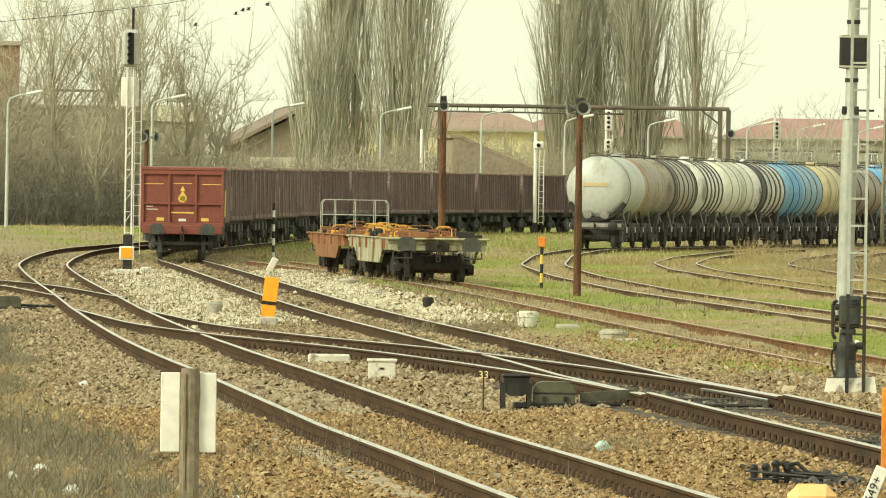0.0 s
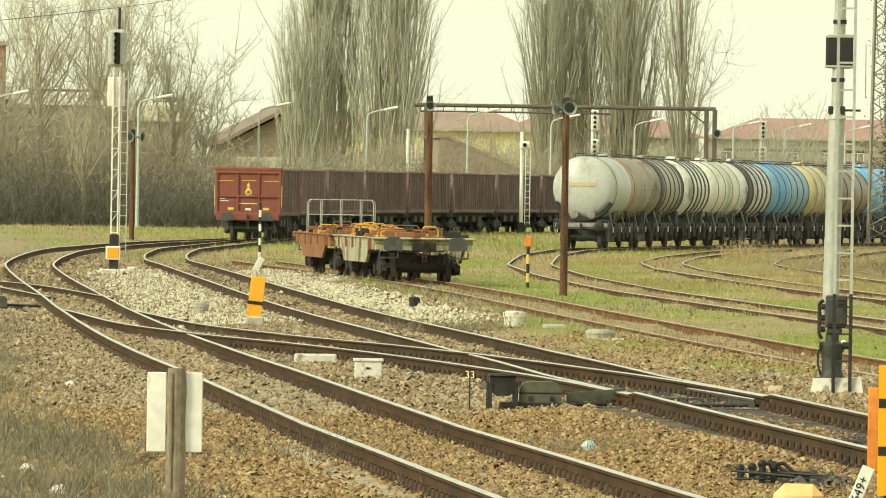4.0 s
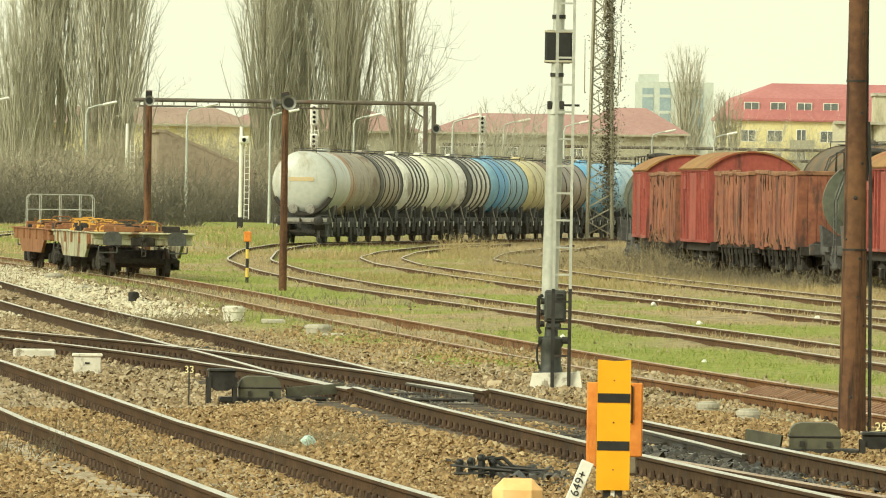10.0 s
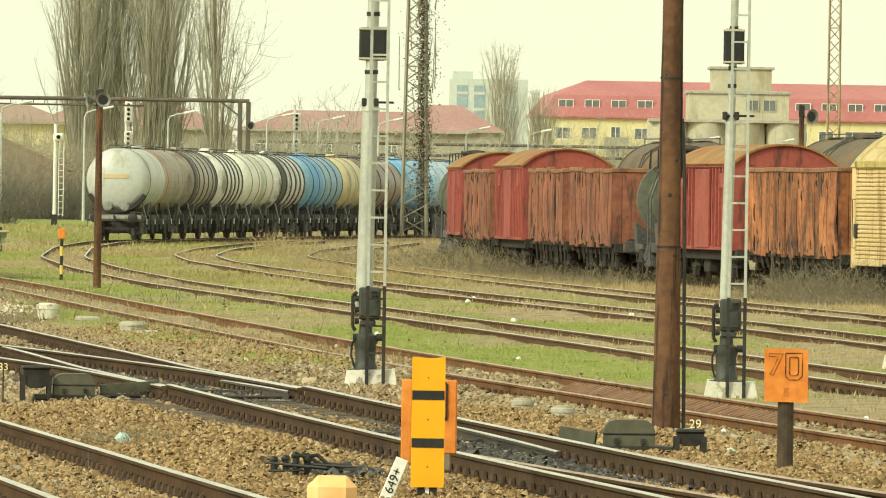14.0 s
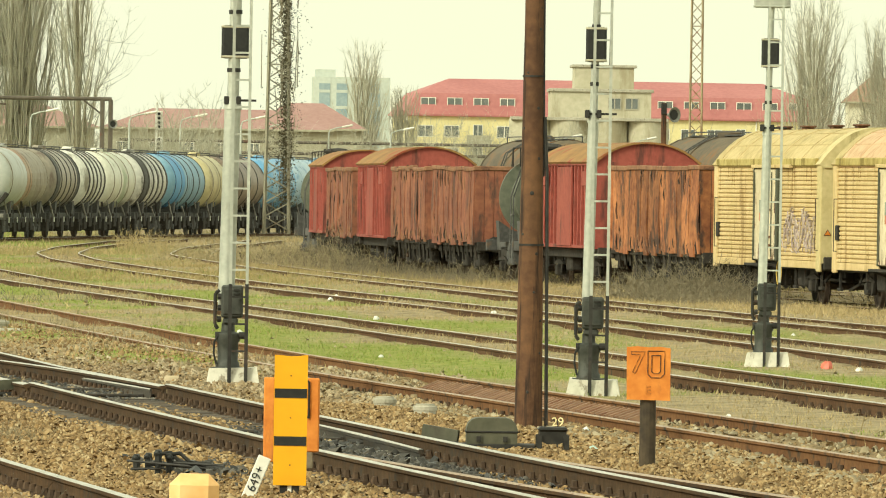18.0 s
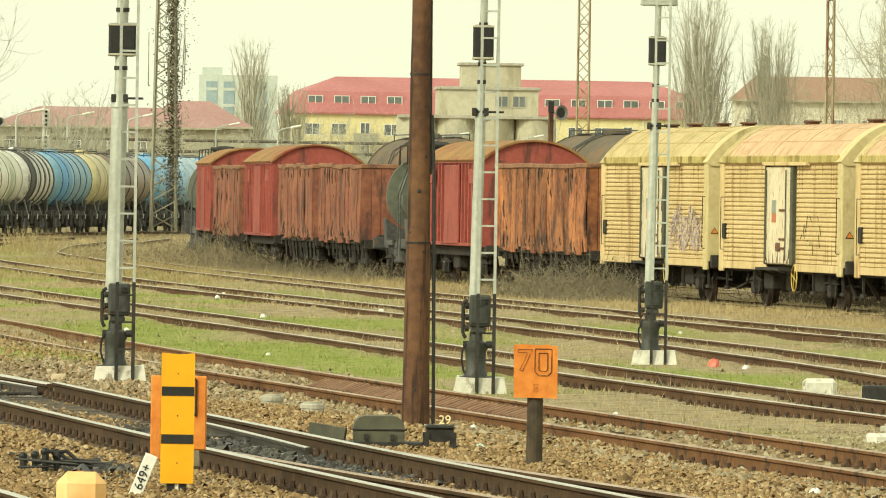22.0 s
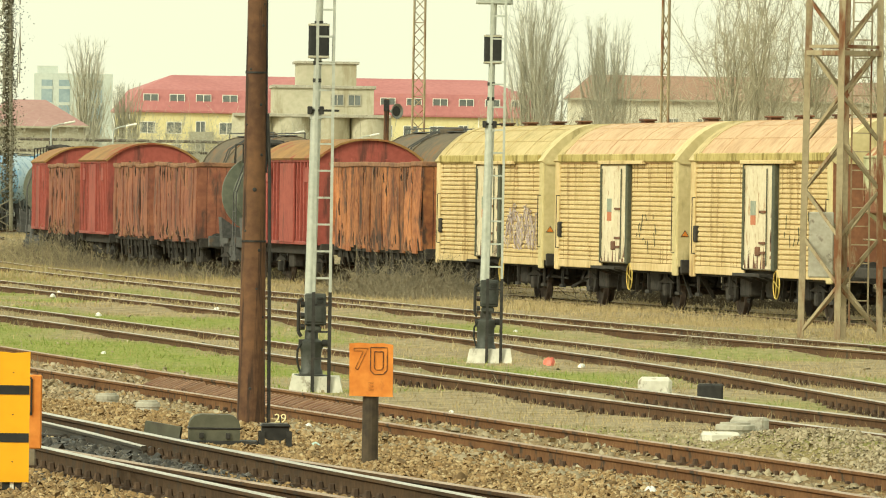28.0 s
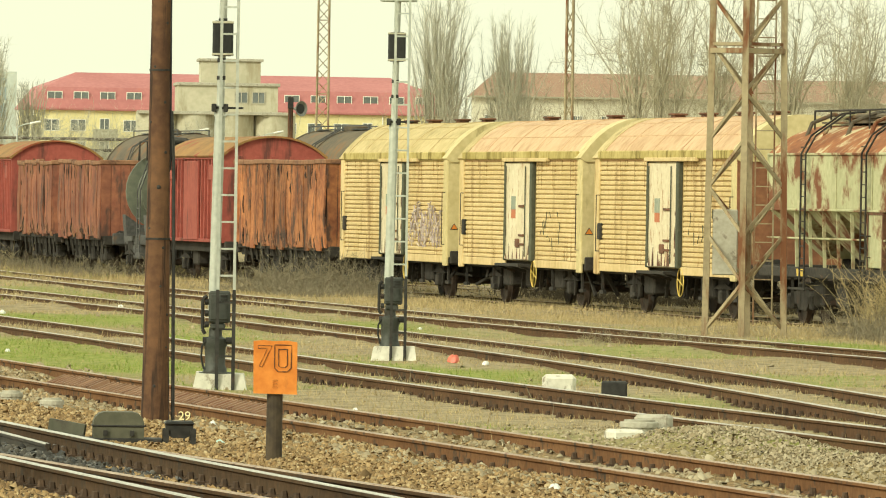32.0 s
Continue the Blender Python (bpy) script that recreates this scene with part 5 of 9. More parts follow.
# the tank train on the far curve
M_faded = mat("faded_orange_stripe", (0.50, 0.38, 0.20), (0.54, 0.43, 0.26), 0.7, 0, 3, 9)
M_tankrust = mat("tank_rust_stain", (0.36, 0.25, 0.16), (0.44, 0.36, 0.27), 0.6, 0, 0.6, 6, (0.36, 0.17, 0.09), 0.5, 1.0, 3)
M_tankbrown = mat("tank_brown_grime", (0.27, 0.235, 0.175), (0.37, 0.325, 0.25), 0.6, 0, 0.6, 6, (0.18, 0.14, 0.10), 0.4, 1.2, 3)
M_tankblue = mat("tank_clean_blue", (0.075, 0.27, 0.52), (0.11, 0.34, 0.60), 0.5, 0, 0.6, 6, (0.30, 0.36, 0.38), 0.3, 1.6, 2)
# Soot on the white tank; painted gap shadow on the grey-brown one.
M_tanksoot_shade = mat("tank_soot_shade", (0.055, 0.055, 0.05), (0.12, 0.12, 0.105), 0.75, 0, 0.6, 6)
M_tankgreen = mat("tank_green_patch", (0.26, 0.36, 0.19), (0.48, 0.50, 0.36), 0.6, 0, 0.5, 5, (0.60, 0.58, 0.48), 0.5, 0.8, 1)
# name, two paint colours, stain, label, length, hoops, hoop, bands
TANKS = [
    ("grey_white", (0.43, 0.445, 0.405), (0.52, 0.53, 0.485), (0.36, 0.34, 0.27), "pale grey tank wagon with a faded orange stripe and rusty bands", 15.8, 3, (M_tankbrown, 0.035), ((0.42, 0.56, M_tankrust), (0.565, 0.98, M_tankbrown))),
    # Its two end bands paint the shadow in the gaps between tanks.
    ("dark_grey", (0.26, 0.23, 0.18), (0.37, 0.33, 0.26), (0.16, 0.12, 0.09), "grey-brown tank wagon with dark hoops and ends painted in shade", 9.8, 6, (M_soothoop, 0.06), ((0.0, 0.16, M_tanksoot_shade), (0.88, 1.0, M_tanksoot_shade))),
    ("dusty_white", (0.58, 0.58, 0.50), (0.76, 0.75, 0.67), (0.30, 0.28, 0.22), "dusty white tank wagon with black hoops", 7.6, 5, (M_soothoop, 0.14), ()),
    ("stained_white", (0.58, 0.57, 0.46), (0.74, 0.73, 0.62), (0.40, 0.40, 0.26), "white tank wagon with greenish stains", 9.6, 4, (M_tankbrown, 0.05), ((0.45, 0.7, M_tankgreen),)),
    ("soot_white", (0.50, 0.49, 0.44), (0.70, 0.69, 0.62), (0.14, 0.13, 0.11), "white tank wagon with broad black hoops", 10.4, 6, (M_soothoop, 0.17), ((0.0, 0.2, M_tanksoot_shade),)),
    ("grey_blue", (0.19, 0.35, 0.47), (0.27, 0.43, 0.54), (0.14, 0.24, 0.32), "blue tank wagon with dark hoops", 13.2, 6, (M_soothoop, 0.03), ((0.0, 0.33, M_tankblue),)),
    ("cream", (0.52, 0.45, 0.24), (0.62, 0.55, 0.33), (0.36, 0.30, 0.17), "cream painted tank wagon", 8.3, 3, (M_tankbrown, 0.035), ()),
    ("brown", (0.20, 0.15, 0.11), (0.29, 0.225, 0.17), (0.10, 0.075, 0.06), "brown tank wagon with dark hoops", 14.2, 5, (M_soothoop, 0.06), ()),
    ("blue", (0.13, 0.36, 0.60), (0.22, 0.45, 0.68), (0.45, 0.5, 0.5), "blue tank wagon with white patches", 12.4, 4, None, ()),
    ("light", (0.36, 0.50, 0.60), (0.50, 0.60, 0.66), (0.2, 0.33, 0.48), "pale blue tank wagon", 12.4, 4, None, ()),
    ("dull_blue", (0.13, 0.33, 0.55), (0.20, 0.42, 0.62), (0.3, 0.36, 0.4), "dull blue tank wagon", 12.4, 4, None, ()),
    ("dull_brown", (0.20, 0.14, 0.10), (0.28, 0.20, 0.15), (0.09, 0.06, 0.045), "brown tank wagon with sooty hoops", 12.4, 5, (M_soothoop, 0.06), ()),
]
y_at = 395.6
for i, (nm, a, b, c, label, long, rings, hoop, bands) in enumerate(TANKS):
    mid = L_c.along(y_at, long / 2)
    tank_wagon(on(L_c, mid, Z_YARD), mat("tank_" + nm, a, b, 0.45, 0.1, 0.4, 5, c, 0.42, 1.2, 3.0, bump=0.05), label, "tank train", long, rings, M_faded if i == 0 else None, hoop=hoop, bands=bands)
    y_at = L_c.along(y_at, long + 0.05)

# the leaving train of open wagons
TRAIN = []
for i in range(16):
    if i == 0:
        first = gondola(Matrix(), M_red, "open goods wagon with a rust red ribbed end wall", "leaving goods train")
        TRAIN.append(first)
    elif i == 1:
        second = gondola(Matrix(), M_coalred, "dark brown open goods wagon in the train, lightened for haze", "leaving goods train")
        TRAIN.append(second)
    else:
        TRAIN.append(copy_thing(second, Matrix()))


def train_pose(tail_y, i):
    """The pose of wagon i when the last buffers stand at tail_y on the branch track."""
    a = L_branch.along(tail_y, 14.05 * i + 2.5)
    b = L_branch.along(tail_y, 14.05 * i + 11.5)
    pa, pb = Vector((L_branch.X(a), a, 0)), Vector((L_branch.X(b), b, 0))
    mid = (pa + pb) / 2
    z = (float(Z_branch(a)) + float(Z_branch(b))) / 2
    return pose(mid.x, mid.y, z, 0, 0, -math.degrees(math.atan2(pb.x - pa.x, pb.y - pa.y)))


def motions():
    for i, w in enumerate(TRAIN):
        rows = []
        for t in [0.0, 0.1] + [float(k) for k in range(1, 32)] + [31.9, 32.0]:
            rows.append((t, train_pose(L_branch.along(301.6, 20.2 * t), i)))
        walk(w, rows)
    for k, (b, x, z) in enumerate(BIRDS):
        walk(b, [(float(t), pose(x - 9.5 * t, 660 + k, z + 1.7 * t, 0, 6, 4 * k)) for t in (0, 8, 16, 24, 32)])


# ---- line-side things ----
def face(x, y, z=0.0, turn=0.0):
    """A pose at that place turned towards the viewer's side of the yard."""
    return pose(x, y, z, 0, 0, -math.degrees(math.atan2(x, y)) + turn)


def lettering(text, size, parent, m, material, outline=0.0):
    c = bpy.data.curves.new("lettering", "FONT")
    c.body, c.size, c.align_x, c.align_y = text, size, "CENTER", "CENTER"
    if outline:
        c.fill_mode, c.bevel_depth = "NONE", outline
    else:
        c.extrude = 0.002
    c.materials.append(material)
    ob = new("lettering", c)
    ob.parent = parent
    ob.matrix_basis = m
    return ob


M_rim = mat("chalky_rim", (0.36, 0.33, 0.24), (0.5, 0.46, 0.34), 0.7, 0, 2, 9)


def colour_light_signal(x, y, label, heads, height=6.6, lean=1.0, r=0.1):
    """A mast signal seen from behind: concrete foot, cast pedestal, relay box, tube mast, ladder, signal heads."""
    w = thing("railway_signal", face(x, y, gz(x, y) - 0.03), label, "railway signal", "mast signals of the yard")
    g = Geo()
    lo, hi = [(-0.36, -0.3), (0.36, -0.3), (0.36, 0.3), (-0.36, 0.3)], [(-0.29, -0.23), (0.29, -0.23), (0.29, 0.23), (-0.29, 0.23)]
    rough = lambda: random.uniform(-0.02, 0.02)
    v = [(a + rough(), b + rough(), -0.1) for a, b in lo] + [(a + rough(), b + rough(), 0.24 + rough()) for a, b in hi]
    g.add(v, [(0, 3, 2, 1), (4, 5, 6, 7), (0, 1, 5, 4), (1, 2, 6, 5), (2, 3, 7, 6), (3, 0, 4, 7)])
    part("foundation", g, M_concrete, w, "whitewashed concrete foot")
    g = Geo()
    g.lathe([(0.2, 0.21), (0.245, 0.21), (0.25, 0.15), (0.29, 0.145), (0.33, 0.125), (0.55, 0.13), (0.58, 0.15), (0.66, 0.145), (0.69, 0.085), (0.8, 0.08)], (-0.06, 0.02, 0), (0, 0, 1), 16)
    part("pedestal", g, M_sigiron, w, smooth=True)
    for sx in (-0.19, 0.1):
        part("lug", Geo().cyl((sx - 0.03, -0.02, 0.64), (sx + 0.05, -0.02, 0.64), 0.045, 0.045, 10), M_dark, w)
    g = Geo()
    g.tube([(-0.2, -0.06, 0.28), (-0.235, -0.06, 0.42), (-0.23, -0.06, 0.56), (-0.18, -0.06, 0.64)], 0.013, 6)
    part("cable", g, M_black, w)
    g = Geo()
    g.box(-0.15, -0.12, 0.86, 0.12, 0.14, 1.26, 0.02)
    g.box(-0.13, -0.14, 0.9, 0.1, -0.115, 1.22, 0.01)
    g.box(-0.13, -0.1, 0.78, 0.06, 0.1, 0.86, 0.02)
    box = part("relay_box", g, M_sigiron, w)
    for z in (0.84, 0.98, 1.12):
        part("cable_gland", Geo().cyl((-0.145, -0.05, z), (-0.2, -0.05, z), 0.035, 0.04, 8), M_dark, box)
    part("cable_box", Geo().tube([(-0.19, -0.07, 0.72), (-0.225, -0.07, 0.78), (-0.225, -0.07, 1.16), (-0.17, -0.07, 1.2)], 0.022, 6), M_dark, box)
    for z in (1.14, 1.19):
        part("hinge", Geo().box(0.0, -0.155, z, 0.08, -0.135, z + 0.025), M_dark, box)
    k = math.tan(radians(lean))
    g = Geo()
    g.cyl((-0.09, 0.06, 1.0), (-0.09 + 2.6 * k, 0.06, 3.55), r * 1.03, r, 16)
    g.cyl((-0.09 + 2.55 * k, 0.06, 3.5), (-0.09 + (height - 1) * k, 0.06, height), r * 0.74, r * 0.68, 14)
    g.cyl((-0.09 + 2.45 * k, 0.06, 3.44), (-0.09 + 2.6 * k, 0.06, 3.6), r * 1.17, r * 0.9, 16)
    part("mast", g, M_galv, w, smooth=True)
    for z in (3.9, 4.12, 4.62, 5.4):
        xm = -0.09 + (z - 1) * k
        g = Geo()
        g.lathe([(0, r * 0.74), (0, r * 0.84), (0.05, r * 0.84), (0.05, r * 0.74)], (xm, 0.06, z), (0, 0, 1), 14)
        part("mast_clamp", g, M_dark, w)
    g = Geo()
    g.cyl((-0.17 + 2.6 * k, 0.0, 3.55), (0.2 + 2.6 * k, 0.0, 3.55), 0.014, 0.014, 6)
    for a in (-0.17, -0.02):
        g.box(a - 0.03 + 2.6 * k, -0.04, 3.5, a + 0.03 + 2.6 * k, 0.04, 3.6, 0.008)
    part("cross_pipe", g, M_dark, w)
    for x0 in (-0.04, 0.165):
        part("ladder_stringer", Geo().box(x0 - 0.018, -0.3, 1.28, x0 + 0.018, -0.26, height - 0.3), M_galv, w, "pale grey ladder side")
        low = Geo().box(x0 - 0.022, -0.302, -0.12, x0 + 0.022, -0.256, 1.28)
        low.box(x0 - 0.06, -0.31, -0.13, x0 + 0.06, -0.22, -0.02)
        part("ladder_foot", low, M_dark, w, "black painted ladder foot")
    rung = Geo()
    rung.box(-0.04, -0.29, -0.012, 0.165, -0.268, 0.012)
    me, med = rung.mesh("rung", M_galv), rung.mesh("rung", M_dark)
    z = 0.45
    while z < height - 0.35:
        part("rung", me if z > 1.25 else med, None, w, at=pose(0, 0, z))
        z += 0.335
    for z0, z1, w0, pale in heads:
        g = Geo()
        xo = (z0 - 1) * k
        g.box(-0.1 - w0 / 2 + xo, -0.02, z0, -0.06 + w0 / 2 + xo, 0.32, z1, 0.03)
        hd = part("signal_head", g, M_galv if pale else M_black, w)
        for z in (z0 + 0.02, z1 - 0.02):
            g = Geo()
            g.box(-0.105 - w0 / 2 + xo, -0.026, z - 0.014, -0.055 + w0 / 2 + xo, 0.325, z + 0.014, 0.005)
            part("head_rim", g, M_galv if pale else M_rim, hd)
        for z in (z0 + 0.12, z1 - 0.12):
            g = Geo()
            g.cyl((-0.08 + xo, 0.31, z), (-0.08 + xo, 0.5, z), 0.08, 0.08, 12)
            part("visor", g, M_black, hd)
    return w


colour_light_signal(14.95, 107.4, "grey tube mast signal with ladder, back of a black head", [(4.07, 4.48, 0.3, False)])
colour_light_signal(19.56, 107.8, "grey tube mast signal with ladder beside a siding", [(4.2, 4.64, 0.22, False)], r=0.066)
colour_light_signal(25.53, 126.4, "grey tube mast signal with two heads and ladder", [(4.44, 4.87, 0.22, False), (5.32, 5.85, 0.5, True)], 6.9, r=0.066)


def entry_signal():
    x, y = 14.87, 267.0
    w = thing("lattice_signal", face(x, y, gz(x, y)), "white lattice mast signal with a tall grey head", "railway signal")
    for a, b in ((-0.1, -0.1), (0.1, -0.1), (0.1, 0.1), (-0.1, 0.1)):
        g = Geo()
        g.box(a - 0.024, b - 0.024, 1.2, a + 0.024, b + 0.024, 6.4)
        part("leg", g, M_white, w)
    lace = Geo()
    for i in range(16):
        z = 1.25 + i * 0.32
        for s in (-1, 1):
            lace.bar((-0.1, s * 0.1, z), (0.1, s * 0.1, z + (0.3 if i % 2 else 0.0)), 0.02)
            lace.bar((s * 0.1, -0.1, z), (s * 0.1, 0.1, z + 0.3), 0.02)
    part("lacing", lace, M_white, w)
    g = Geo()
    g.box(-0.14, -0.14, 0.0, 0.14, 0.14, 1.2, 0.02)
    part("dark_foot", g, M_dark, w)
    g = Geo()
    g.box(-0.45, -0.4, -0.1, 0.5, 0.3, 0.14, 0.04)
    g.box(0.4, -0.35, -0.1, 0.75, 0.1, 0.22, 0.04)
    part("foundation", g, M_concrete, w)
    g = Geo()
    g.box(-0.27, -0.34, 6.3, 0.27, -0.14, 7.45, 0.1)
    head = part("signal_head", g, M_galv, w, "grey rounded signal head")
    g = Geo()
    g.box(-0.07, -0.37, 6.38, 0.1, -0.335, 7.35, 0.02)
    part("lamp_panel", g, M_black, head)
    for i in range(5):
        g = Geo()
        g.lathe([(0, 0.075), (0.12, 0.085), (0.12, 0.07), (0.02, 0.06)], (-0.02, -0.36, 6.48 + i * 0.2), (0, -1, 0), 12)
        part("lamp_hood", g, M_dark, head)
    g = Geo()
    g.box(-0.27, 0.14, 5.1, 0.27, 0.18, 6.0, 0.05)
    part("back_plate", g, M_white, w, "pale back plate")
    g = Geo()
    g.box(-0.25, -0.22, 0.42, 0.2, -0.18, 0.84, 0.03)
    plate = part("marker_frame", g, M_white, w)
    g = Geo()
    g.box(-0.2, -0.235, 0.47, 0.15, -0.215, 0.79, 0.02)
    part("marker_plate", g, M_yellowsign, plate, "yellow reflective plate")
    g = Geo()
    g.cyl((0.05, 0, 6.4), (0.07, 0, 8.1), 0.045, 0.04, 8)
    part("top_pipe", g, M_dark, w)
    g = Geo()
    for x0 in (0.16, 0.36):
        g.box(x0 - 0.015, 0.2, 0.6, x0 + 0.015, 0.23, 6.2)
    for i in range(17):
        g.box(0.16, 0.2, 0.8 + 0.32 * i, 0.36, 0.22, 0.82 + 0.32 * i)
    part("ladder", g, M_white, w)


entry_signal()


def wood_pole(x, y, r0, r1, height, label, foot=0.0):
    w = thing("wooden_pole", face(x, y, gz(x, y) - 0.05), label, "pole")
    g = Geo()
    prof, n = [], 18
    for i in range(n + 1):
        u = i / n
        prof.append((u * height, (r0 + (r1 - r0) * u) * (1 + random.uniform(-0.025, 0.025))))
    g.lathe(prof, (0, 0, 0), (0, 0, 1), 16)
    part("shaft", g, M_pole, w, smooth=True)
    return w


pole = wood_pole(15.13, 87.0, 0.142, 0.07, 6.6, "tall brown tarred wooden pole standing in ballast")
rk = random.Random(9)
for z in np.linspace(0.5, 5.6, 17):
    r = 0.142 - 0.072 * z / 6.6
    a = rk.uniform(-1.2, 1.2)
    k = rk.uniform(0.011, 0.02)
    part("knot", Geo().lathe([(0, k * 1.2), (0.006, k), (0.009, k * 0.4)], (math.sin(a) * (r - 0.004), -math.cos(a) * (r - 0.004), z + rk.uniform(-0.1, 0.1)), (math.sin(a), -math.cos(a), 0.1), 8), M_dark, pole)
g = Geo()
g.tube([(0.18, -0.02, 0.0), (0.165, -0.02, 1.4), (0.15, -0.02, 2.6), (0.12, -0.02, 3.2)], 0.018, 8)
part("cable_pipe", g, M_dark, pole)
g = Geo()
g.tube([(0.12, -0.03, 2.6), (0.105, -0.03, 4.0), (0.09, -0.03, 6.3)], 0.008, 6)
part("cable", g, M_black, pole)
g = Geo()
g.tube([(0.05, -0.05, 4.75), (0.2, -0.06, 4.72), (0.245, -0.06, 4.6)], 0.014, 6)
g.lathe([(0, 0.02), (0.03, 0.035), (0.1, 0.045), (0.13, 0.03)], (0.25, -0.06, 4.62), (0.3, 0, -1), 10)
part("lamp_bracket", g, M_under, pole)
for z in (1.9, 3.6):
    g = Geo()
    r = 0.142 - 0.072 * z / 6.6
    g.lathe([(z, r + 0.002), (z, r + 0.008), (z + 0.02, r + 0.008), (z + 0.02, r + 0.002)], (0, 0, 0), (0, 0, 1), 16)
    part("wire_band", g, M_dark, pole)


def horn(parent, x, z, turn, size=1.0, y=-0.2):
    g = Geo()
    prof = [(0.0, 0.03), (0.06, 0.05), (0.12, 0.055), (0.13, 0.08), (0.2, 0.11), (0.26, 0.16), (0.29, 0.2), (0.3, 0.2), (0.28, 0.155), (0.2, 0.09), (0.14, 0.05)]
    d = Vector((math.sin(radians(turn)), -math.cos(radians(turn)), 0))
    g.lathe([(h * size, r * size) for h, r in prof], (x, 0, z), d, 20)
    bell = part("horn", g, M_hornmetal, parent, "grey loudspeaker horn", smooth=True)
    g = Geo()
    g.lathe([(h * size, r * size) for h, r in ((0.262, 0.13), (0.25, 0.125), (0.205, 0.086), (0.15, 0.04))], (x, 0, z), d, 20)
    part("throat", g, M_black, bell, "dark horn throat")
    return bell


def horn_pole(x, y, height, r, label, horns):
    w = wood_pole(x, y, r, r * 0.8, height, label)
    w.name = "loudspeaker_pole"
    tagged(w, "", "loudspeaker pole", "loudspeaker poles")
    g = Geo()
    g.box(-0.1, -0.1, height - 0.42, 0.1, 0.1, height - 0.02, 0.02)
    part("transformer_box", g, M_dark, w)
    for hx, hz, turn, size in horns:
        horn(w, hx, height + hz, turn, size)
    return w


horn_pole(23.75, 221.1, 5.1, 0.1, "dark wooden pole with grey loudspeaker horns", [(0.07, -0.27, 4, 0.95), (-0.08, -0.3, -70, 0.8)])
horn_pole(24.57, 268.0, 5.55, 0.12, "brown wooden pole with a loudspeaker horn behind the flat wagons", [(0.0, -0.32, 5, 0.8)])
horn_pole(56.8, 300.0, 5.9, 0.11, "dark wooden pole with a loudspeaker horn behind the wagons", [(0.12, -0.42, 40, 1.35)])
horn_pole(22.5, 390.0, 5.0, 0.11, "slim dark pole with two loudspeaker horns", [(-0.05, -0.35, -20, 1.15), (0.15, -0.35, 60, 1.1)])


def striped_board():
    """The yellow marker board with two black bands."""
    w = thing("marker_board", face(9.64, 66.0, 0.12), "yellow enamel marker board with two black bands on a post", "marker board")
    g = Geo()
    v = [(-0.127, 0.145), (0.127, 0.145), (0.127, 1.14), (0.06, 1.132), (0.0, 1.128), (-0.08, 1.136), (-0.127, 1.138)]
    g.prism([(x, z) for x, z in v], -0.012, 0.012)
    board = part("board", g, M_yellow, w)
    for z0 in (0.812, 0.448):
        g = Geo()
        g.box(-0.123, -0.017, z0, 0.123, -0.011, z0 + 0.07)
        part("black_band", g, M_black, board)
    for z in (0.3, 0.66, 0.98):
        g = Geo()
        g.cyl((0.0, -0.012, z), (0.0, -0.018, z), 0.006, 0.006, 6)
        part("rivet", g, M_dark, board)
    for x in (-0.045, 0.045):
        g = Geo()
        g.box(x - 0.03, 0.014, -0.2, x + 0.03, 0.06, 1.0, 0.005)
        part("post", g, M_dark, w)
    g = Geo()
    g.box(-0.015, 0.012, -0.1, 0.015, 0.03, 0.16)
    part("strip", g, M_white, w)


striped_board()


def plank_board():
    w = thing("plank_board", face(9.75, 66.7, 0.12, -4), "faded orange painted board behind the marker board", "sign")
    g = Geo()
    g.box(-0.215, -0.015, 0.3, -0.13, 0.02, 0.95, 0.008)
    part("plank", g, M_orange, w)
    g = Geo()
    g.box(-0.12, -0.02, 0.38, 0.215, 0.02, 0.95, 0.01)
    part("plank", g, M_orange, w)
    g = Geo()
    g.box(0.08, -0.01, 0.25, 0.17, 0.02, 0.4, 0.008)
    part("plank", g, M_oldwood, w)
    g = Geo()
    g.tube([(0.12, -0.03, 0.66), (0.135, -0.03, 0.64), (0.135, -0.03, 0.92), (0.115, -0.03, 0.93)], 0.008, 6)
    part("wire_handle", g, M_black, w)
    g = Geo()
    g.box(-0.05, 0.02, -0.2, 0.05, 0.1, 0.9, 0.01)
    part("post", g, M_oldwood, w)


plank_board()


def number_stake():
    w = thing("number_stake", face(9.36, 65.7, 0.1), "leaning cream stake with black numerals", "marker stake")
    tilt = pose(-0.06, 0, 0.13, 0, 22, 0)
    g = Geo()
    g.box(-0.05, -0.012, -0.3, 0.05, 0.012, 0.28, 0.006)
    st = part("stake", g, M_white, w, at=tilt)
    lettering("649+", 0.098, st, pose(0.0, -0.015, 0.1, 90, 0, 0) @ pose(0, 0, 0, 0, 0, 90), M_black)


number_stake()


def post_top():
    w = thing("orange_post", pose(5.4, 40.0, gz(5.4, 40.0) - 0.05, 0, 0, -8), "short square post with a pale orange painted top", "post")
    g = Geo()
    g.box(-0.11, -0.11, 0, 0.11, 0.11, 0.85, 0.015)
    part("shaft", g, M_oldwood, w)
    g = Geo()
    g.box(-0.115, -0.115, 0.85, 0.115, 0.115, 1.06, 0.05)
    part("painted_top", g, mat("pale_orange_wood", (0.72, 0.40, 0.14), (0.85, 0.55, 0.25), 0.7, 0, 2, 8), w, "pale orange top")


post_top()


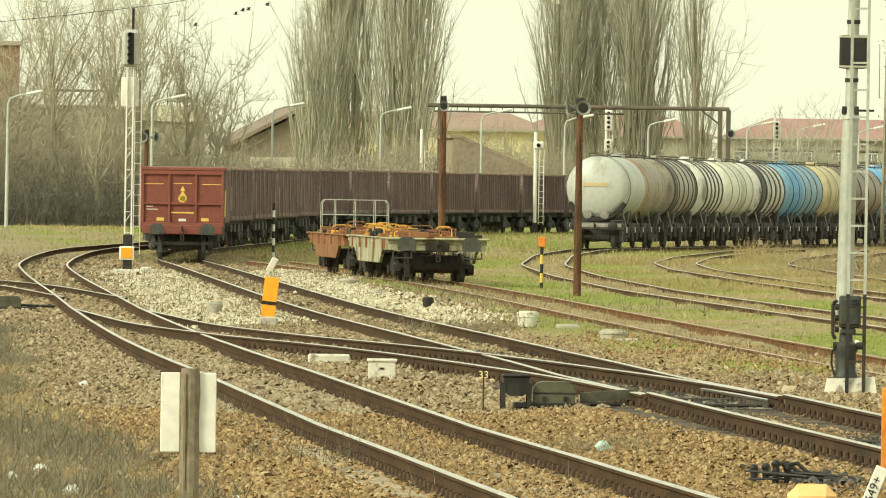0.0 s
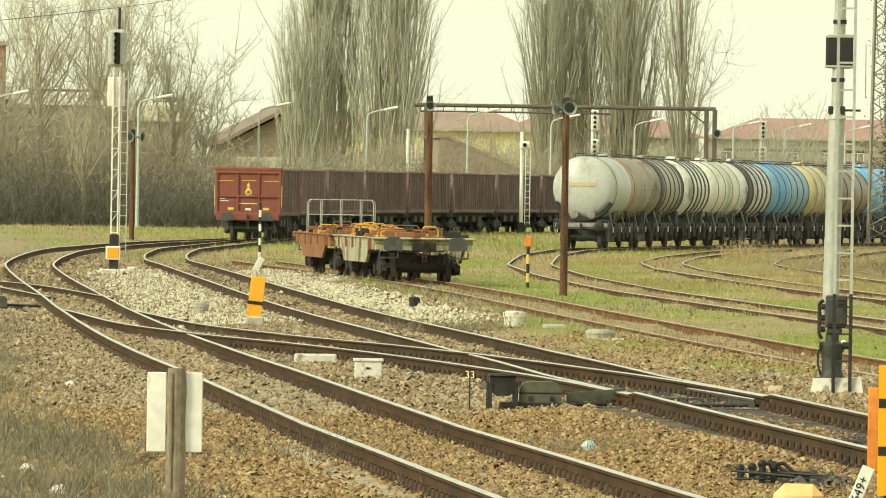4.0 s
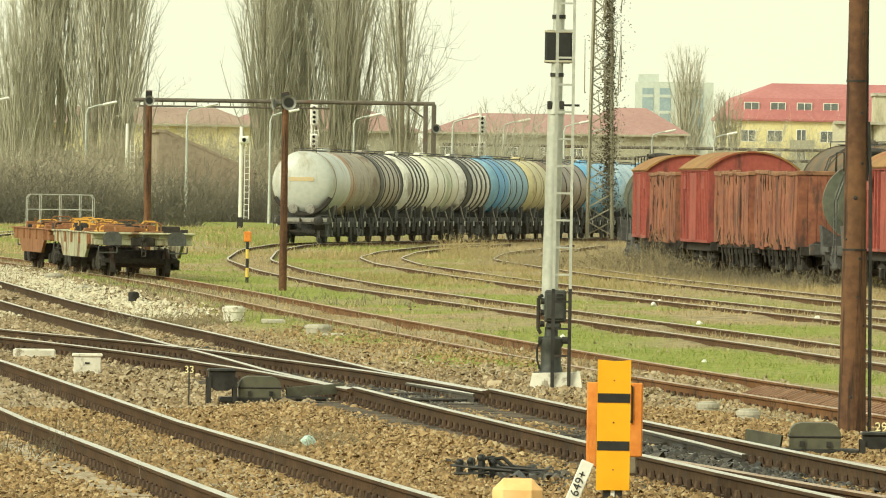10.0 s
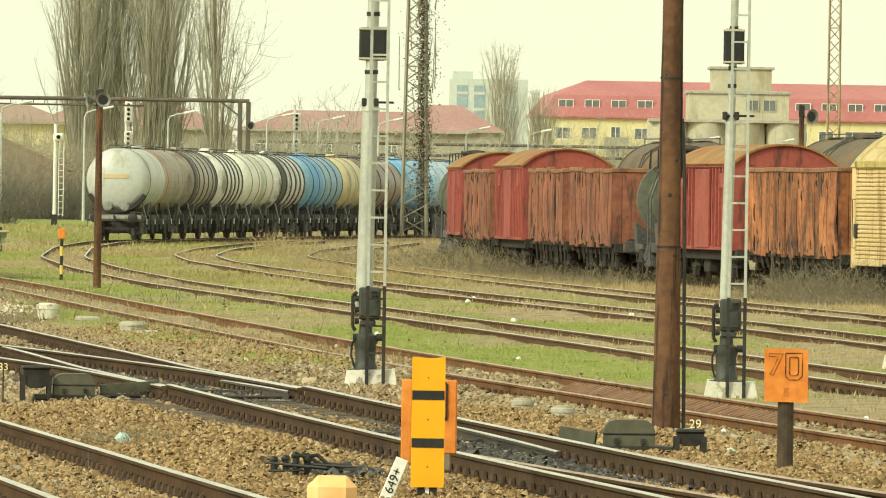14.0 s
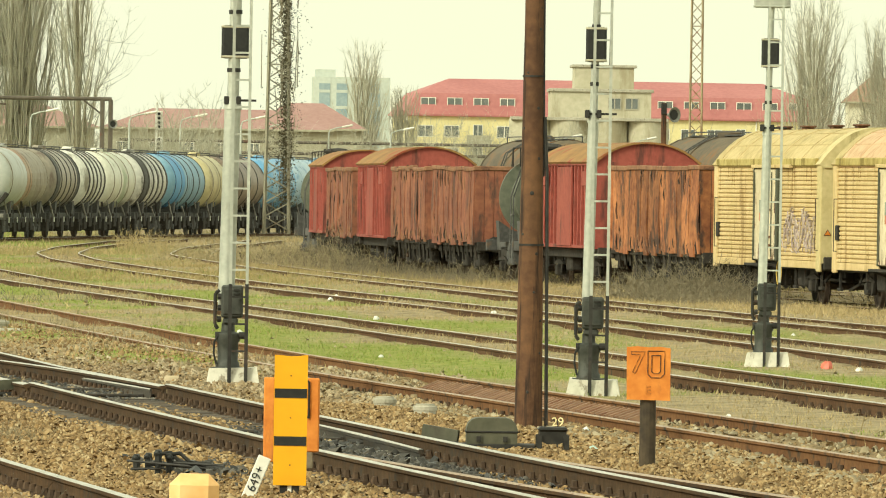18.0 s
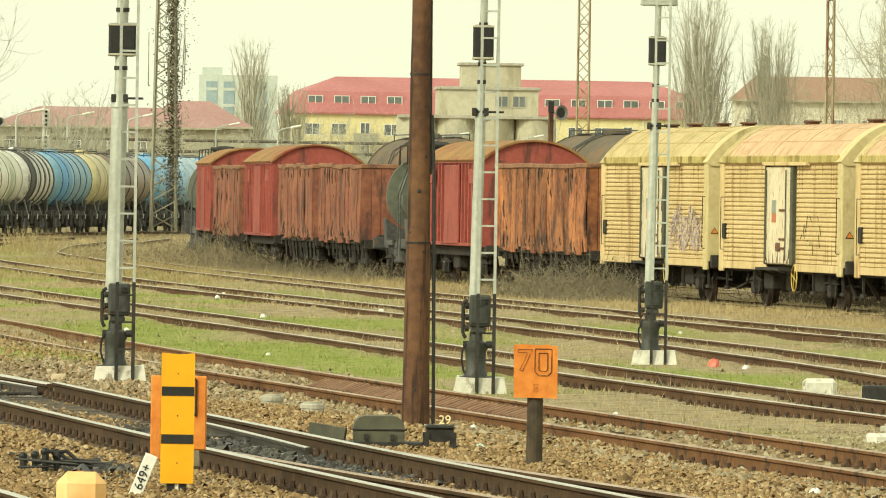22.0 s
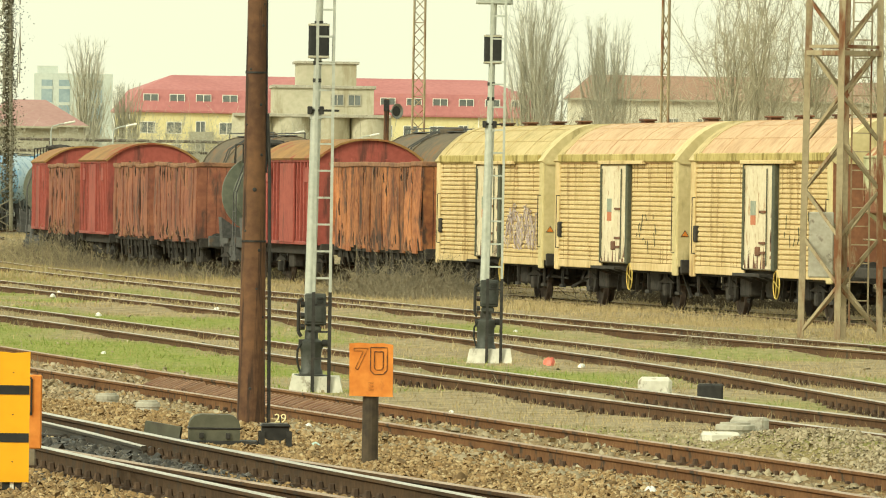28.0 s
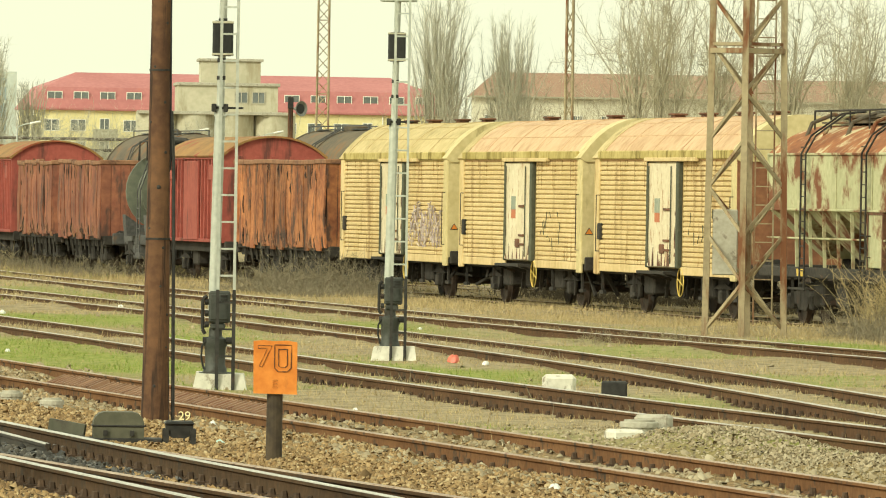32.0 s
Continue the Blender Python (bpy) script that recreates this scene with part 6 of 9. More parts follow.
def white_boards():
    w = thing("white_board_post", face(4.06, 64.5, 0.1), "weathered grey post carrying two white boards", "marker board")
    g = Geo()
    v = []
    for i, z in enumerate(np.linspace(-0.2, 1.09, 8)):
        r = 0.07 + random.uniform(-0.006, 0.006)
        v.append((z + 0.2, r))
    g.lathe(v, (0.012, 0, -0.2), (0, 0, 1), 12)
    g.box(-0.035, -0.08, 0.2, -0.02, -0.055, 1.05)
    part("post", g, M_oldwood, w)
    for x0, x1 in ((-0.205, -0.062), (0.075, 0.205)):
        g = Geo()
        g.box(x0, 0.0, 0.47, x1, 0.022, 1.06, 0.006)
        part("board", g, M_white, w)
    for z in (0.6, 0.95):
        g = Geo()
        g.box(-0.19, 0.022, z, 0.19, 0.05, z + 0.06, 0.005)
        part("batten", g, M_oldwood, w)


white_boards()


def yellow_marker():
    w = thing("leaning_marker", face(11.75, 163.3, gz(11.75, 163.3)) @ Matrix.Scale(1.09, 4), "leaning yellow marker board with a dark band on a concrete stub", "marker board")
    g = Geo()
    g.box(-0.16, -0.1, -0.1, 0.16, 0.1, 0.16, 0.03)
    part("stub", g, M_greyc, w)
    tilt = pose(-0.02, 0, 0.12, 0, 6, 0)
    g = Geo()
    g.box(-0.125, -0.02, 0.0, 0.125, 0.02, 0.72, 0.008)
    b = part("board", g, M_yellowsign, w, at=tilt)
    g = Geo()
    g.box(-0.127, -0.026, 0.24, 0.127, -0.018, 0.3)
    part("dark_band", g, M_dark, b)


yellow_marker()


M_worn = mat("flaked_black_paint", (0.05, 0.03, 0.02), (0.14, 0.06, 0.02), 0.8, 0, 4, 20, (0.52, 0.19, 0.035), 0.5, 14, 1)


def seventy():
    w = thing("speed_board", face(13.93, 74.1, 0.1), "orange painted board with outlined black numerals on a dark post", "sign")
    g = Geo()
    g.lathe([(0, 0.072), (0.4, 0.07), (0.8, 0.068), (1.05, 0.066)], (0.0, 0.03, -0.05), (0, 0, 1), 14)
    part("post", g, mat("dark_wet_wood", (0.03, 0.022, 0.014), (0.08, 0.058, 0.035), 0.85, 0, 1, 12), w)
    g = Geo()
    g.prism([(-0.185, 0.66), (0.19, 0.655), (0.188, 1.105), (0.1, 1.118), (0.0, 1.112), (-0.1, 1.12), (-0.19, 1.112)], -0.06, -0.035)
    b = part("board", g, M_orange, w)
    lettering("7", 0.27, b, pose(-0.095, -0.064, 0.97, 90, 0, 0), M_worn, 0.002)
    for hw, hh in ((0.072, 0.115), (0.038, 0.078)):
        g = Geo()
        c = hw * 0.45
        ring = [(-hw, hh), (-hw, -hh + c), (-hw + c, -hh), (hw - c, -hh), (hw, -hh + c), (hw, hh), (-hw, hh)]
        g.tube([(0.065 + a, -0.064, 0.965 + e) for a, e in ring], 0.0042, 6)
        part("numeral_stroke", g, M_worn, b)
    lettering("E", 0.1, b, pose(0.0, -0.064, 0.74, 90, 0, 0), M_worn, 0.001)


seventy()


def point_machine(x, y, turn, plate, plate_at, label, mirrored=False):
    w = thing("point_machine", pose(x, y, gz(x, y), 0, 0, turn), label, "point machine", "point machines")
    s = -1 if mirrored else 1
    g = Geo()
    g.box(-0.45, -0.2, 0.0, 0.4, 0.2, 0.06, 0.01)
    part("bed_plate", g, M_dark, w)
    g = Geo()
    prof = [(-0.23, 0.06), (0.23, 0.06), (0.23, 0.2), (0.215, 0.245), (0.18, 0.28), (0.13, 0.295), (-0.13, 0.295), (-0.18, 0.28), (-0.215, 0.245), (-0.23, 0.2)]
    g.prism(prof, -0.19, 0.19)
    part("motor_case", g, M_machine, w, "olive green motor case", smooth=True)
    part("case_seam", Geo().box(-0.24, -0.2, 0.16, 0.24, 0.2, 0.178, 0.005), M_dark, w)
    for a in (-0.12, 0.12):
        part("case_latch", Geo().box(a - 0.02, -0.215, 0.08, a + 0.02, -0.185, 0.13), M_dark, w)
    g = Geo()
    g.bar((s * 0.3, 0, 0.12), (s * (0.62 if mirrored else 0.95), 0.1, 0.17), 0.11, 0.06)
    part("drive_arm", g, M_machine, w)
    for b in (0.05, -0.05):
        part("rod", Geo().cyl((s * 0.3, b, 0.05), (s * 1.3, b + 0.15, 0.05), 0.025, 0.025, 8), M_dark, w)
    r = thing("junction_box", pose(x, y, gz(x, y), 0, 0, turn) @ pose(-s * 0.43 if not mirrored else 0.55, -0.1, 0), "dark cast junction box on four legs beside a point machine", "junction box", "junction boxes")
    kx, kz = (0.72, 0.5) if mirrored else (0.86, 0.93)
    g = Geo()
    g.prism([(-0.17 * kx, 0.38 * kz), (0.17 * kx, 0.38 * kz), (0.17 * kx, 0.2 * kz), (0.08 * kx, 0.14 * kz), (-0.08 * kx, 0.14 * kz), (-0.17 * kx, 0.2 * kz)], -0.14, 0.14)
    g.box(-0.19 * kx, -0.16, 0.36 * kz, 0.19 * kx, 0.16, 0.36 * kz + 0.04, 0.02)
    part("case", g, M_dark, r)
    for a in (-0.17 * kx, 0.17 * kx):
        for b in (-0.13, 0.13):
            g = Geo()
            g.box(a - 0.025, b - 0.025, -0.06, a + 0.025, b + 0.025, 0.3 * kz)
            part("leg", g, M_dark, r)
    px, py, ph = plate_at
    n = thing("number_plate_stake", face(px, py, gz(px, py) - 0.02), "thin iron stake with small pale numerals", "marker stake")
    g = Geo()
    g.cyl((0, 0, -0.1), (0, 0, ph), 0.008, 0.008, 6)
    part("rod", g, M_dark, n)
    lettering(plate, 0.115, n, pose(0, -0.012, ph - 0.02, 90, 0, 0), M_paleyellow)


M_paleyellow = mat("pale_yellow_enamel", (0.78, 0.68, 0.35), (0.85, 0.76, 0.45), 0.5, 0, 2, 8)
point_machine(10.22, 97.4, -3, "33", (9.36, 96.7, 0.47), "green point motor case on a bed plate with drive arm")
point_machine(13.28, 78.3, -8, "29", (14.03, 79.1, 0.29), "olive point motor case on a bed plate", True)


def rodding():
    w = thing("point_rodding", pose(9.42, 71.4, gz(9.42, 71.4), 0, 0, -18), "black oily tangle of point rods and cranks", "track rodding")
    rs = random.Random(4)
    for k in range(6):
        x, y = rs.uniform(-0.35, 0.2), rs.uniform(-0.6, 0.6)
        a, n = rs.uniform(-0.35, 0.35), rs.uniform(0.25, 0.6)
        part("rod", Geo().cyl((x, y, rs.uniform(0.03, 0.12)), (x + n * math.cos(a), y + n * math.sin(a) * 2, rs.uniform(0.02, 0.09)), 0.011, 0.01, 7), M_dark, w)
    for x, y, h in ((-0.36, 0.5, 0.13), (-0.28, 0.6, 0.14), (0.0, -0.45, 0.2), (0.08, -0.35, 0.16)):
        part("bracket", Geo().box(x - 0.022, y - 0.05, -0.08, x + 0.022, y + 0.05, h, 0.01), M_black, w)
        part("crank_hub", Geo().lathe([(-0.04, 0.012), (-0.03, 0.026), (0.03, 0.026), (0.04, 0.012)], (x, y - 0.02, h - 0.03), (0.3, 1, 0.2), 10), M_black, w)
    for x, y in ((0.05, -0.4), (-0.05, -0.3)):
        part("crank_arm", Geo().tube([(x, y, 0.15), (x + 0.1, y + 0.1, 0.17), (x + 0.18, y + 0.1, 0.1), (x + 0.3, y + 0.2, 0.06), (x + 0.42, y + 0.2, 0.03)], 0.016, 7), M_dark, w)


rodding()


def lid(x, y, r, h, label, material):
    w = thing("shaft_cover", pose(x, y, gz(x, y) - 0.04), label, "manhole")
    g = Geo()
    g.lathe([(0, r * 0.9), (h * 0.7, r * 0.92), (h * 0.72, r), (h, r), (h + 0.01, r * 0.95)], (0, 0, 0), (0, 0, 1), 18)
    part("ring", g, material, w)
    g = Geo()
    g.lathe([(h + 0.005, r * 0.8), (h + 0.03, r * 0.78), (h + 0.032, r * 0.2)], (0, 0, 0), (0, 0, 1), 18)
    part("cover", g, material, w)


lid(14.81, 94.3, 0.13, 0.14, "grey concrete cable shaft with a round cover", M_greyc)
lid(14.69, 90.8, 0.13, 0.14, "grey concrete cable shaft with a round cover", M_greyc)
lid(16.34, 160.5, 0.21, 0.3, "pale concrete shaft ring standing above gravel", M_concrete)
lid(11.98, 182.2, 0.17, 0.3, "dark round cable post with a broad cap", M_greyc)
lid(16.19, 145.0, 0.24, 0.15, "stacked grey concrete covers in the grass", M_greyc)
lid(18.59, 229.2, 0.26, 0.18, "grey concrete shaft cover in pale gravel", M_greyc)
lid(17.33, 204.9, 0.2, 0.14, "grey concrete shaft cover in dry grass", M_greyc)
lid(16.52, 183.0, 0.12, 0.26, "black cable post beside the siding", M_dark)


def block(name, x, y, sx, sy, sz, label, category, material, turn=0.0, c=0.02):
    ob = new(name, Geo().box(-sx / 2, -sy / 2, 0, sx / 2, sy / 2, sz, c).mesh(name, material))
    ob.matrix_basis = face(x, y, gz(x, y) - 0.03, turn)
    return tagged(ob, label, category)


def cabinet(x, y, sx, sy, sz, label, material):
    w = thing("cable_box", face(x, y, gz(x, y) - 0.03), label, "junction box")
    g = Geo()
    g.box(-sx / 2, -sy / 2, 0, sx / 2, sy / 2, sz, 0.01)
    part("body", g, material, w)
    g = Geo()
    g.box(-sx / 2 - 0.02, -sy / 2 - 0.02, sz - 0.005, sx / 2 + 0.02, sy / 2 + 0.02, sz + 0.035, 0.01)
    part("lid", g, material, w)
    g = Geo()
    g.box(-0.03, -sy / 2 - 0.012, sz * 0.6, 0.03, -sy / 2, sz * 0.7)
    part("latch", g, M_dark, w)


cabinet(9.74, 114.5, 0.36, 0.3, 0.26, "white concrete cable box on the ballast", M_concrete)
block("concrete_slab", 10.0, 126.6, 0.6, 0.35, 0.17, "pale concrete slab lying on the ballast", "slab", M_concrete, 3)
block("concrete_slab", 16.44, 154.5, 0.38, 0.5, 0.09, "thin grey concrete slab in the grass", "slab", M_greyc, 8)
block("concrete_slab", 16.29, 143.3, 0.4, 0.5, 0.06, "flat grey concrete slab in the grass", "slab", M_greyc, -9)
block("whitewashed_stone", 23.51, 106.0, 0.42, 0.3, 0.31, "rough whitewashed stone beside the siding", "stone", M_concrete, 2, 0.05)
block("dark_bin", 23.39, 102.4, 0.31, 0.3, 0.37, "dark grey metal box sunk beside the siding", "box", M_dark, 0, 0.02)
block("leaning_stone", 19.78, 275.3, 0.22, 0.14, 0.5, "white boundary stone leaning over in gravel", "stone", M_concrete, 0, 0.03).matrix_basis = face(19.78, 275.3, gz(19.78, 275.3)) @ pose(0, 0, 0, 0, 28, 0)
lid(20.0, 86.4, 0.2, 0.16, "old grey concrete lid on a gravel heap", M_greyc)
block("concrete_lid", 19.78, 86.1, 0.34, 0.4, 0.12, "broken pale concrete lid on a gravel heap", "slab", M_concrete, 14, 0.03)
block("concrete_lid", 20.22, 86.7, 0.36, 0.34, 0.2, "grey concrete lid propped on a gravel heap", "slab", M_greyc, -8, 0.03)


def rubbish(name, x, y, r, label, category, material):
    g = Geo()
    g.lathe([(0, r * 0.5), (r * 0.25, r), (r * 0.8, r * 0.95), (r * 1.3, r * 0.5), (r * 1.4, r * 0.1)], (0, 0, 0), (0, 0, 1), 9)
    g.v = [(a * random.uniform(0.8, 1.25), b * random.uniform(0.8, 1.2), c * random.uniform(0.8, 1.1)) for a, b, c in g.v]
    ob = new(name, g.mesh(name, material, True))
    ob.matrix_basis = pose(x, y, gz(x, y) - 0.01, random.uniform(-12, 12), random.uniform(-12, 12), random.uniform(0, 360))
    return tagged(ob, label, category)


M_plastic = mat("pale_plastic", (0.6, 0.6, 0.54), (0.8, 0.8, 0.74), 0.4, 0, 3, 14)
M_mint = mat("pale_green_plastic", (0.38, 0.52, 0.46), (0.5, 0.62, 0.55), 0.4, 0, 3, 14)
M_redbag = mat("red_plastic", (0.55, 0.1, 0.06), (0.65, 0.16, 0.1), 0.45, 0, 3, 14)
rubbish("white_ball", 15.39, 69.5, 0.055, "round white plastic ball on the ballast", "ball", M_plastic)
rubbish("plastic_bag", 14.33, 78.9, 0.05, "pale green crumpled plastic bag", "litter", M_mint)
rubbish("plastic_sheet", 9.01, 81.5, 0.08, "pale green torn plastic sheet on stones", "litter", M_mint)
rubbish("plastic_bag", 26.1, 124.8, 0.09, "crumpled red plastic bag in the grass", "litter", M_redbag)
for x, y, r in ((3.3, 66.3, 0.07), (3.0, 70.2, 0.06), (3.35, 72.5, 0.07), (4.5, 65.6, 0.035), (5.5, 108.0, 0.06), (25.7, 128.2, 0.07), (26.3, 123.5, 0.05), (20.5, 131.0, 0.04), (29.5, 196, 0.07), (31, 205, 0.06), (21.0, 150, 0.05), (24.5, 141, 0.05), (17.5, 96.5, 0.04), (19.8, 100.2, 0.03), (35.8, 146, 0.045), (26.5, 170, 0.06), (30.2, 178, 0.06), (14.9, 84.8, 0.045), (16.0, 88.6, 0.05), (32.4, 158.0, 0.04)):
    rubbish("paper_scrap", x, y, r, "crumpled white scrap of litter in the grass", "litter", M_plastic)


def banded_pole(x, y, height, r, bands, label, top=None):
    w = thing("banded_pole", face(x, y, gz(x, y) - 0.03), label, "marker pole")
    z = 0.0
    for h, m in bands:
        g = Geo()
        g.cyl((0, 0, z), (0, 0, z + h), r, r, 10)
        part("band", g, m, w)
        z += h
    if top:
        g = Geo()
        g.box(-0.1, -0.06, z - 0.02, 0.1, 0.06, z + 0.26, 0.02)
        part("lamp_box", g, top, w, "faded orange box")
    return w


banded_pole(23.6, 326.0, 2.1, 0.05, [(0.26, M_white), (0.26, M_black)] * 4, "slender pole with black and white bands")
banded_pole(24.24, 234.7, 1.2, 0.045, [(0.2, M_black), (0.25, M_marking), (0.25, M_black), (0.25, M_marking), (0.22, M_black)], "thin pole with yellow and black bands and orange top", M_orange)


# ---- flat wagons on the siding ----
M_flatpale = mat("pale_grey_green_paint", (0.31, 0.31, 0.20), (0.45, 0.445, 0.31), 0.8, 0, 0.8, 8, (0.17, 0.095, 0.05), 0.52, 1.6, 2)
M_flatrust = mat("orange_rust", (0.19, 0.085, 0.038), (0.31, 0.145, 0.06), 0.85, 0, 0.8, 8, (0.16, 0.06, 0.03), 0.35, 1.6)
M_hoop = mat("amber_yellow_paint", (0.56, 0.29, 0.045), (0.68, 0.38, 0.07), 0.6, 0, 2, 9)


def flat_wagon(m, paint, label, hoops, railing):
    w = thing("flat_wagon", m, label, "goods wagon", "flat wagons on the siding")
    hl = 6.5
    for s in (-1, 1):
        g = Geo()
        pts = [(-hl, 1.0), (-hl, 1.3), (hl, 1.3), (hl, 1.0), (4.6, 0.98), (3.6, 0.62), (-3.6, 0.62), (-4.6, 0.98)]
        g.prism_x(pts, s * 1.28 - 0.04, s * 1.28 + 0.04)
        part("side_beam", g, paint, w)
        part("edge_flange", Geo().box(min(s * 1.22, s * 1.37), -hl, 1.29, max(s * 1.22, s * 1.37), hl, 1.325, 0.01), paint, w)
        for y in (-5.6, -4.9, -2.1, 0.4, 2.6, 5.1):
            part("bracket", Geo().box(min(s * 1.3, s * 1.37), y, 1.0, max(s * 1.3, s * 1.37), y + 0.1, 1.3, 0.01), M_flatrust, w)
        part("tie_hole", Geo().box(min(s * 1.316, s * 1.33), -5.3, 1.05, max(s * 1.316, s * 1.33), -5.1, 1.2, 0.01), M_under, w)
    for y in np.arange(-hl + 0.25, hl, 1.45):
        g = Geo()
        g.box(-1.26, y, 1.12, 1.26, y + 0.22, 1.27, 0.02)
        part("cross_beam", g, paint, w)
    for s in (-1, 1):
        g = Geo()
        g.box(-1.35, s * hl - 0.14, 1.14, 1.35, s * hl + 0.14, 1.3, 0.03)
        g.box(-1.4, s * hl - 0.3, 1.27, 1.4, s * hl + 0.3, 1.33, 0.02)
        part("headstock", g, paint, w)
        part("buffer_beam", Geo().box(-1.32, s * hl - 0.12, 0.98, 1.32, s * hl + 0.12, 1.15, 0.02), paint, w)
        part("coupler_pocket", Geo().box(-0.32, s * hl - 0.22, 0.95, 0.32, s * hl + 0.22, 1.2, 0.03), M_under, w)
        for x in (-0.95, 0.95):
            g = Geo()
            y = s * (hl + 0.2)
            g.tube([(x - 0.25, y, 0.95), (x - 0.25, y, 0.78), (x + 0.25, y, 0.78), (x + 0.25, y, 0.95)], 0.02, 6)
            part("shunter_step", g, M_greybuf, w)
    for x in (-0.5, 0.5):
        part("centre_sill", Geo().box(x - 0.08, -hl, 0.95, x + 0.08, hl, 1.125), M_under, w)
    for k in range(9):
        x, y = random.uniform(-0.9, 0.9), random.uniform(-hl + 0.6, hl - 0.6)
        part("deck_plate", Geo().obox(pose(x, y, 1.345, 0, 0, random.uniform(-8, 8)), random.uniform(0.4, 0.9), random.uniform(0.5, 1.4), 0.05, 0.01), (M_flatrust, M_flatrust, M_hoop)[k % 3], w)
    for k in range(5):
        x, y = random.choice((-1.15, 1.15, 0.2)), random.uniform(-hl + 0.4, hl - 0.4)
        part("stake", Geo().bar((x, y, 1.2), (x + random.uniform(-0.05, 0.05), y, random.uniform(1.45, 1.65)), 0.04), (M_flatrust, M_greybuf)[k % 2], w)
    for k in range(hoops):
        x, y = random.uniform(-1.0, 1.0), -hl + 0.9 + k * (2 * hl - 1.6) / max(hoops - 1, 1)
        wd, h = random.choice((0.22, 0.3, 0.38)), random.uniform(0.1, 0.3)
        g = Geo()
        g.tube([(x - wd, y, 1.36), (x - wd, y, 1.36 + h * 0.7), (x - wd + 0.08, y, 1.36 + h), (x + wd - 0.08, y, 1.36 + h), (x + wd, y, 1.36 + h * 0.7), (x + wd, y, 1.36)], 0.017, 6)
        g.box(x - wd - 0.06, y - 0.1, 1.27, x + wd + 0.06, y + 0.1, 1.37, 0.01)
        part("load_hoop", g, M_hoop if k % 4 else M_flatrust, w, "amber tubular hoop" if k % 4 else "rusty tubular hoop")
    for k in range(30):
        x, y = random.uniform(-1.2, 1.2), random.uniform(-hl + 0.4, hl - 0.5)
        part("rusty_stop", Geo().obox(pose(x, y, 1.4, 0, 0, random.uniform(-20, 20)), random.uniform(0.2, 0.6), random.uniform(0.1, 0.3), random.uniform(0.1, 0.26), 0.015), (M_flatrust, M_flatrust, M_under)[k % 3], w)
    for k in range(16):
        x, y = random.choice((-1.2, 1.2, -0.6, 0.3)), random.uniform(-hl, hl)
        g = Geo()
        g.box(x - 0.1, y - 0.15, 1.27, x + 0.1, y + 0.15, 1.42, 0.02)
        part("container_lock", g, (M_flatrust, M_under, M_hoop, M_flatrust)[k % 4], w)
    if railing:
        for y in (5.7, 6.3):
            g = Geo()
            g.tube([(-1.0, y, 1.3), (-1.0, y, 2.2), (-0.92, y, 2.3), (0.92, y, 2.3), (1.0, y, 2.2), (1.0, y, 1.3)], 0.014, 6)
            frame_part = part("platform_railing", g, M_galv, w, "grey tube railing")
            part("cross_tube", Geo().tube([(-1.0, y, 1.85), (1.0, y, 1.85)], 0.014, 6), M_galv, frame_part)
            for x in (-0.6, 0.0, 0.6):
                part("baluster", Geo().tube([(x, y, 1.3), (x, y, 2.3)], 0.013, 6), M_galv, frame_part)
    running_gear(w, (-4.6, 4.6), hl + 0.15, buf=ME_PLATE_BUFFER, zb=1.16)
    return w


flat_wagon(pose(21.5, 242.3, 0.0), M_flatpale, "pale grey-green flat wagon with amber load hoops", 12, False)
flat_wagon(pose(21.45, 256.6, 0.0), M_flatrust, "rust orange flat wagon with amber hoops and a grey railing", 13, True)


# ---- lattice towers ----
M_oldlattice = mat("ochre_rusted_lattice", (0.26, 0.21, 0.125), (0.38, 0.31, 0.19), 0.75, 0.1, 0.8, 9, (0.17, 0.065, 0.025), 0.45, 1.5, 4)
M_greylattice = mat("grey_lattice", (0.24, 0.22, 0.16), (0.33, 0.31, 0.23), 0.75, 0.2, 0.8, 9, (0.2, 0.1, 0.05), 0.25, 1.5, 4)


def lattice_column(w, x, y, sx, sy, height, bay, leg, brace, material, taper=1.0):
    """Four angle legs with cross braces on each face, as parts of w."""
    cor = [(-1, -1), (1, -1), (1, 1), (-1, 1)]

    def at(i, z):
        f = 1 + (taper - 1) * z / height
        return (x + cor[i % 4][0] * sx / 2 * f, y + cor[i % 4][1] * sy / 2 * f, z)

    for i in range(4):
        g = Geo()
        g.bar(at(i, -0.1), at(i, height), leg)
        part("leg", g, material, w)
    z = 0.1
    k = 0
    while z + bay <= height:
        for i in range(4):
            g = Geo()
            a, b = (i, i + 1) if (k + i) % 2 else (i + 1, i)
            g.bar(at(a, z), at(b, z + bay / 2), brace, brace * 0.5)
            g.bar(at(b, z + bay / 2), at(a, z + bay), brace, brace * 0.5)
            part("brace", g, material, w)
        if k % 3 == 2:
            for i in range(4):
                g = Geo()
                g.bar(at(i, z + bay), at(i + 1, z + bay), brace)
                part("girt", g, material, w)
        z += bay
        k += 1


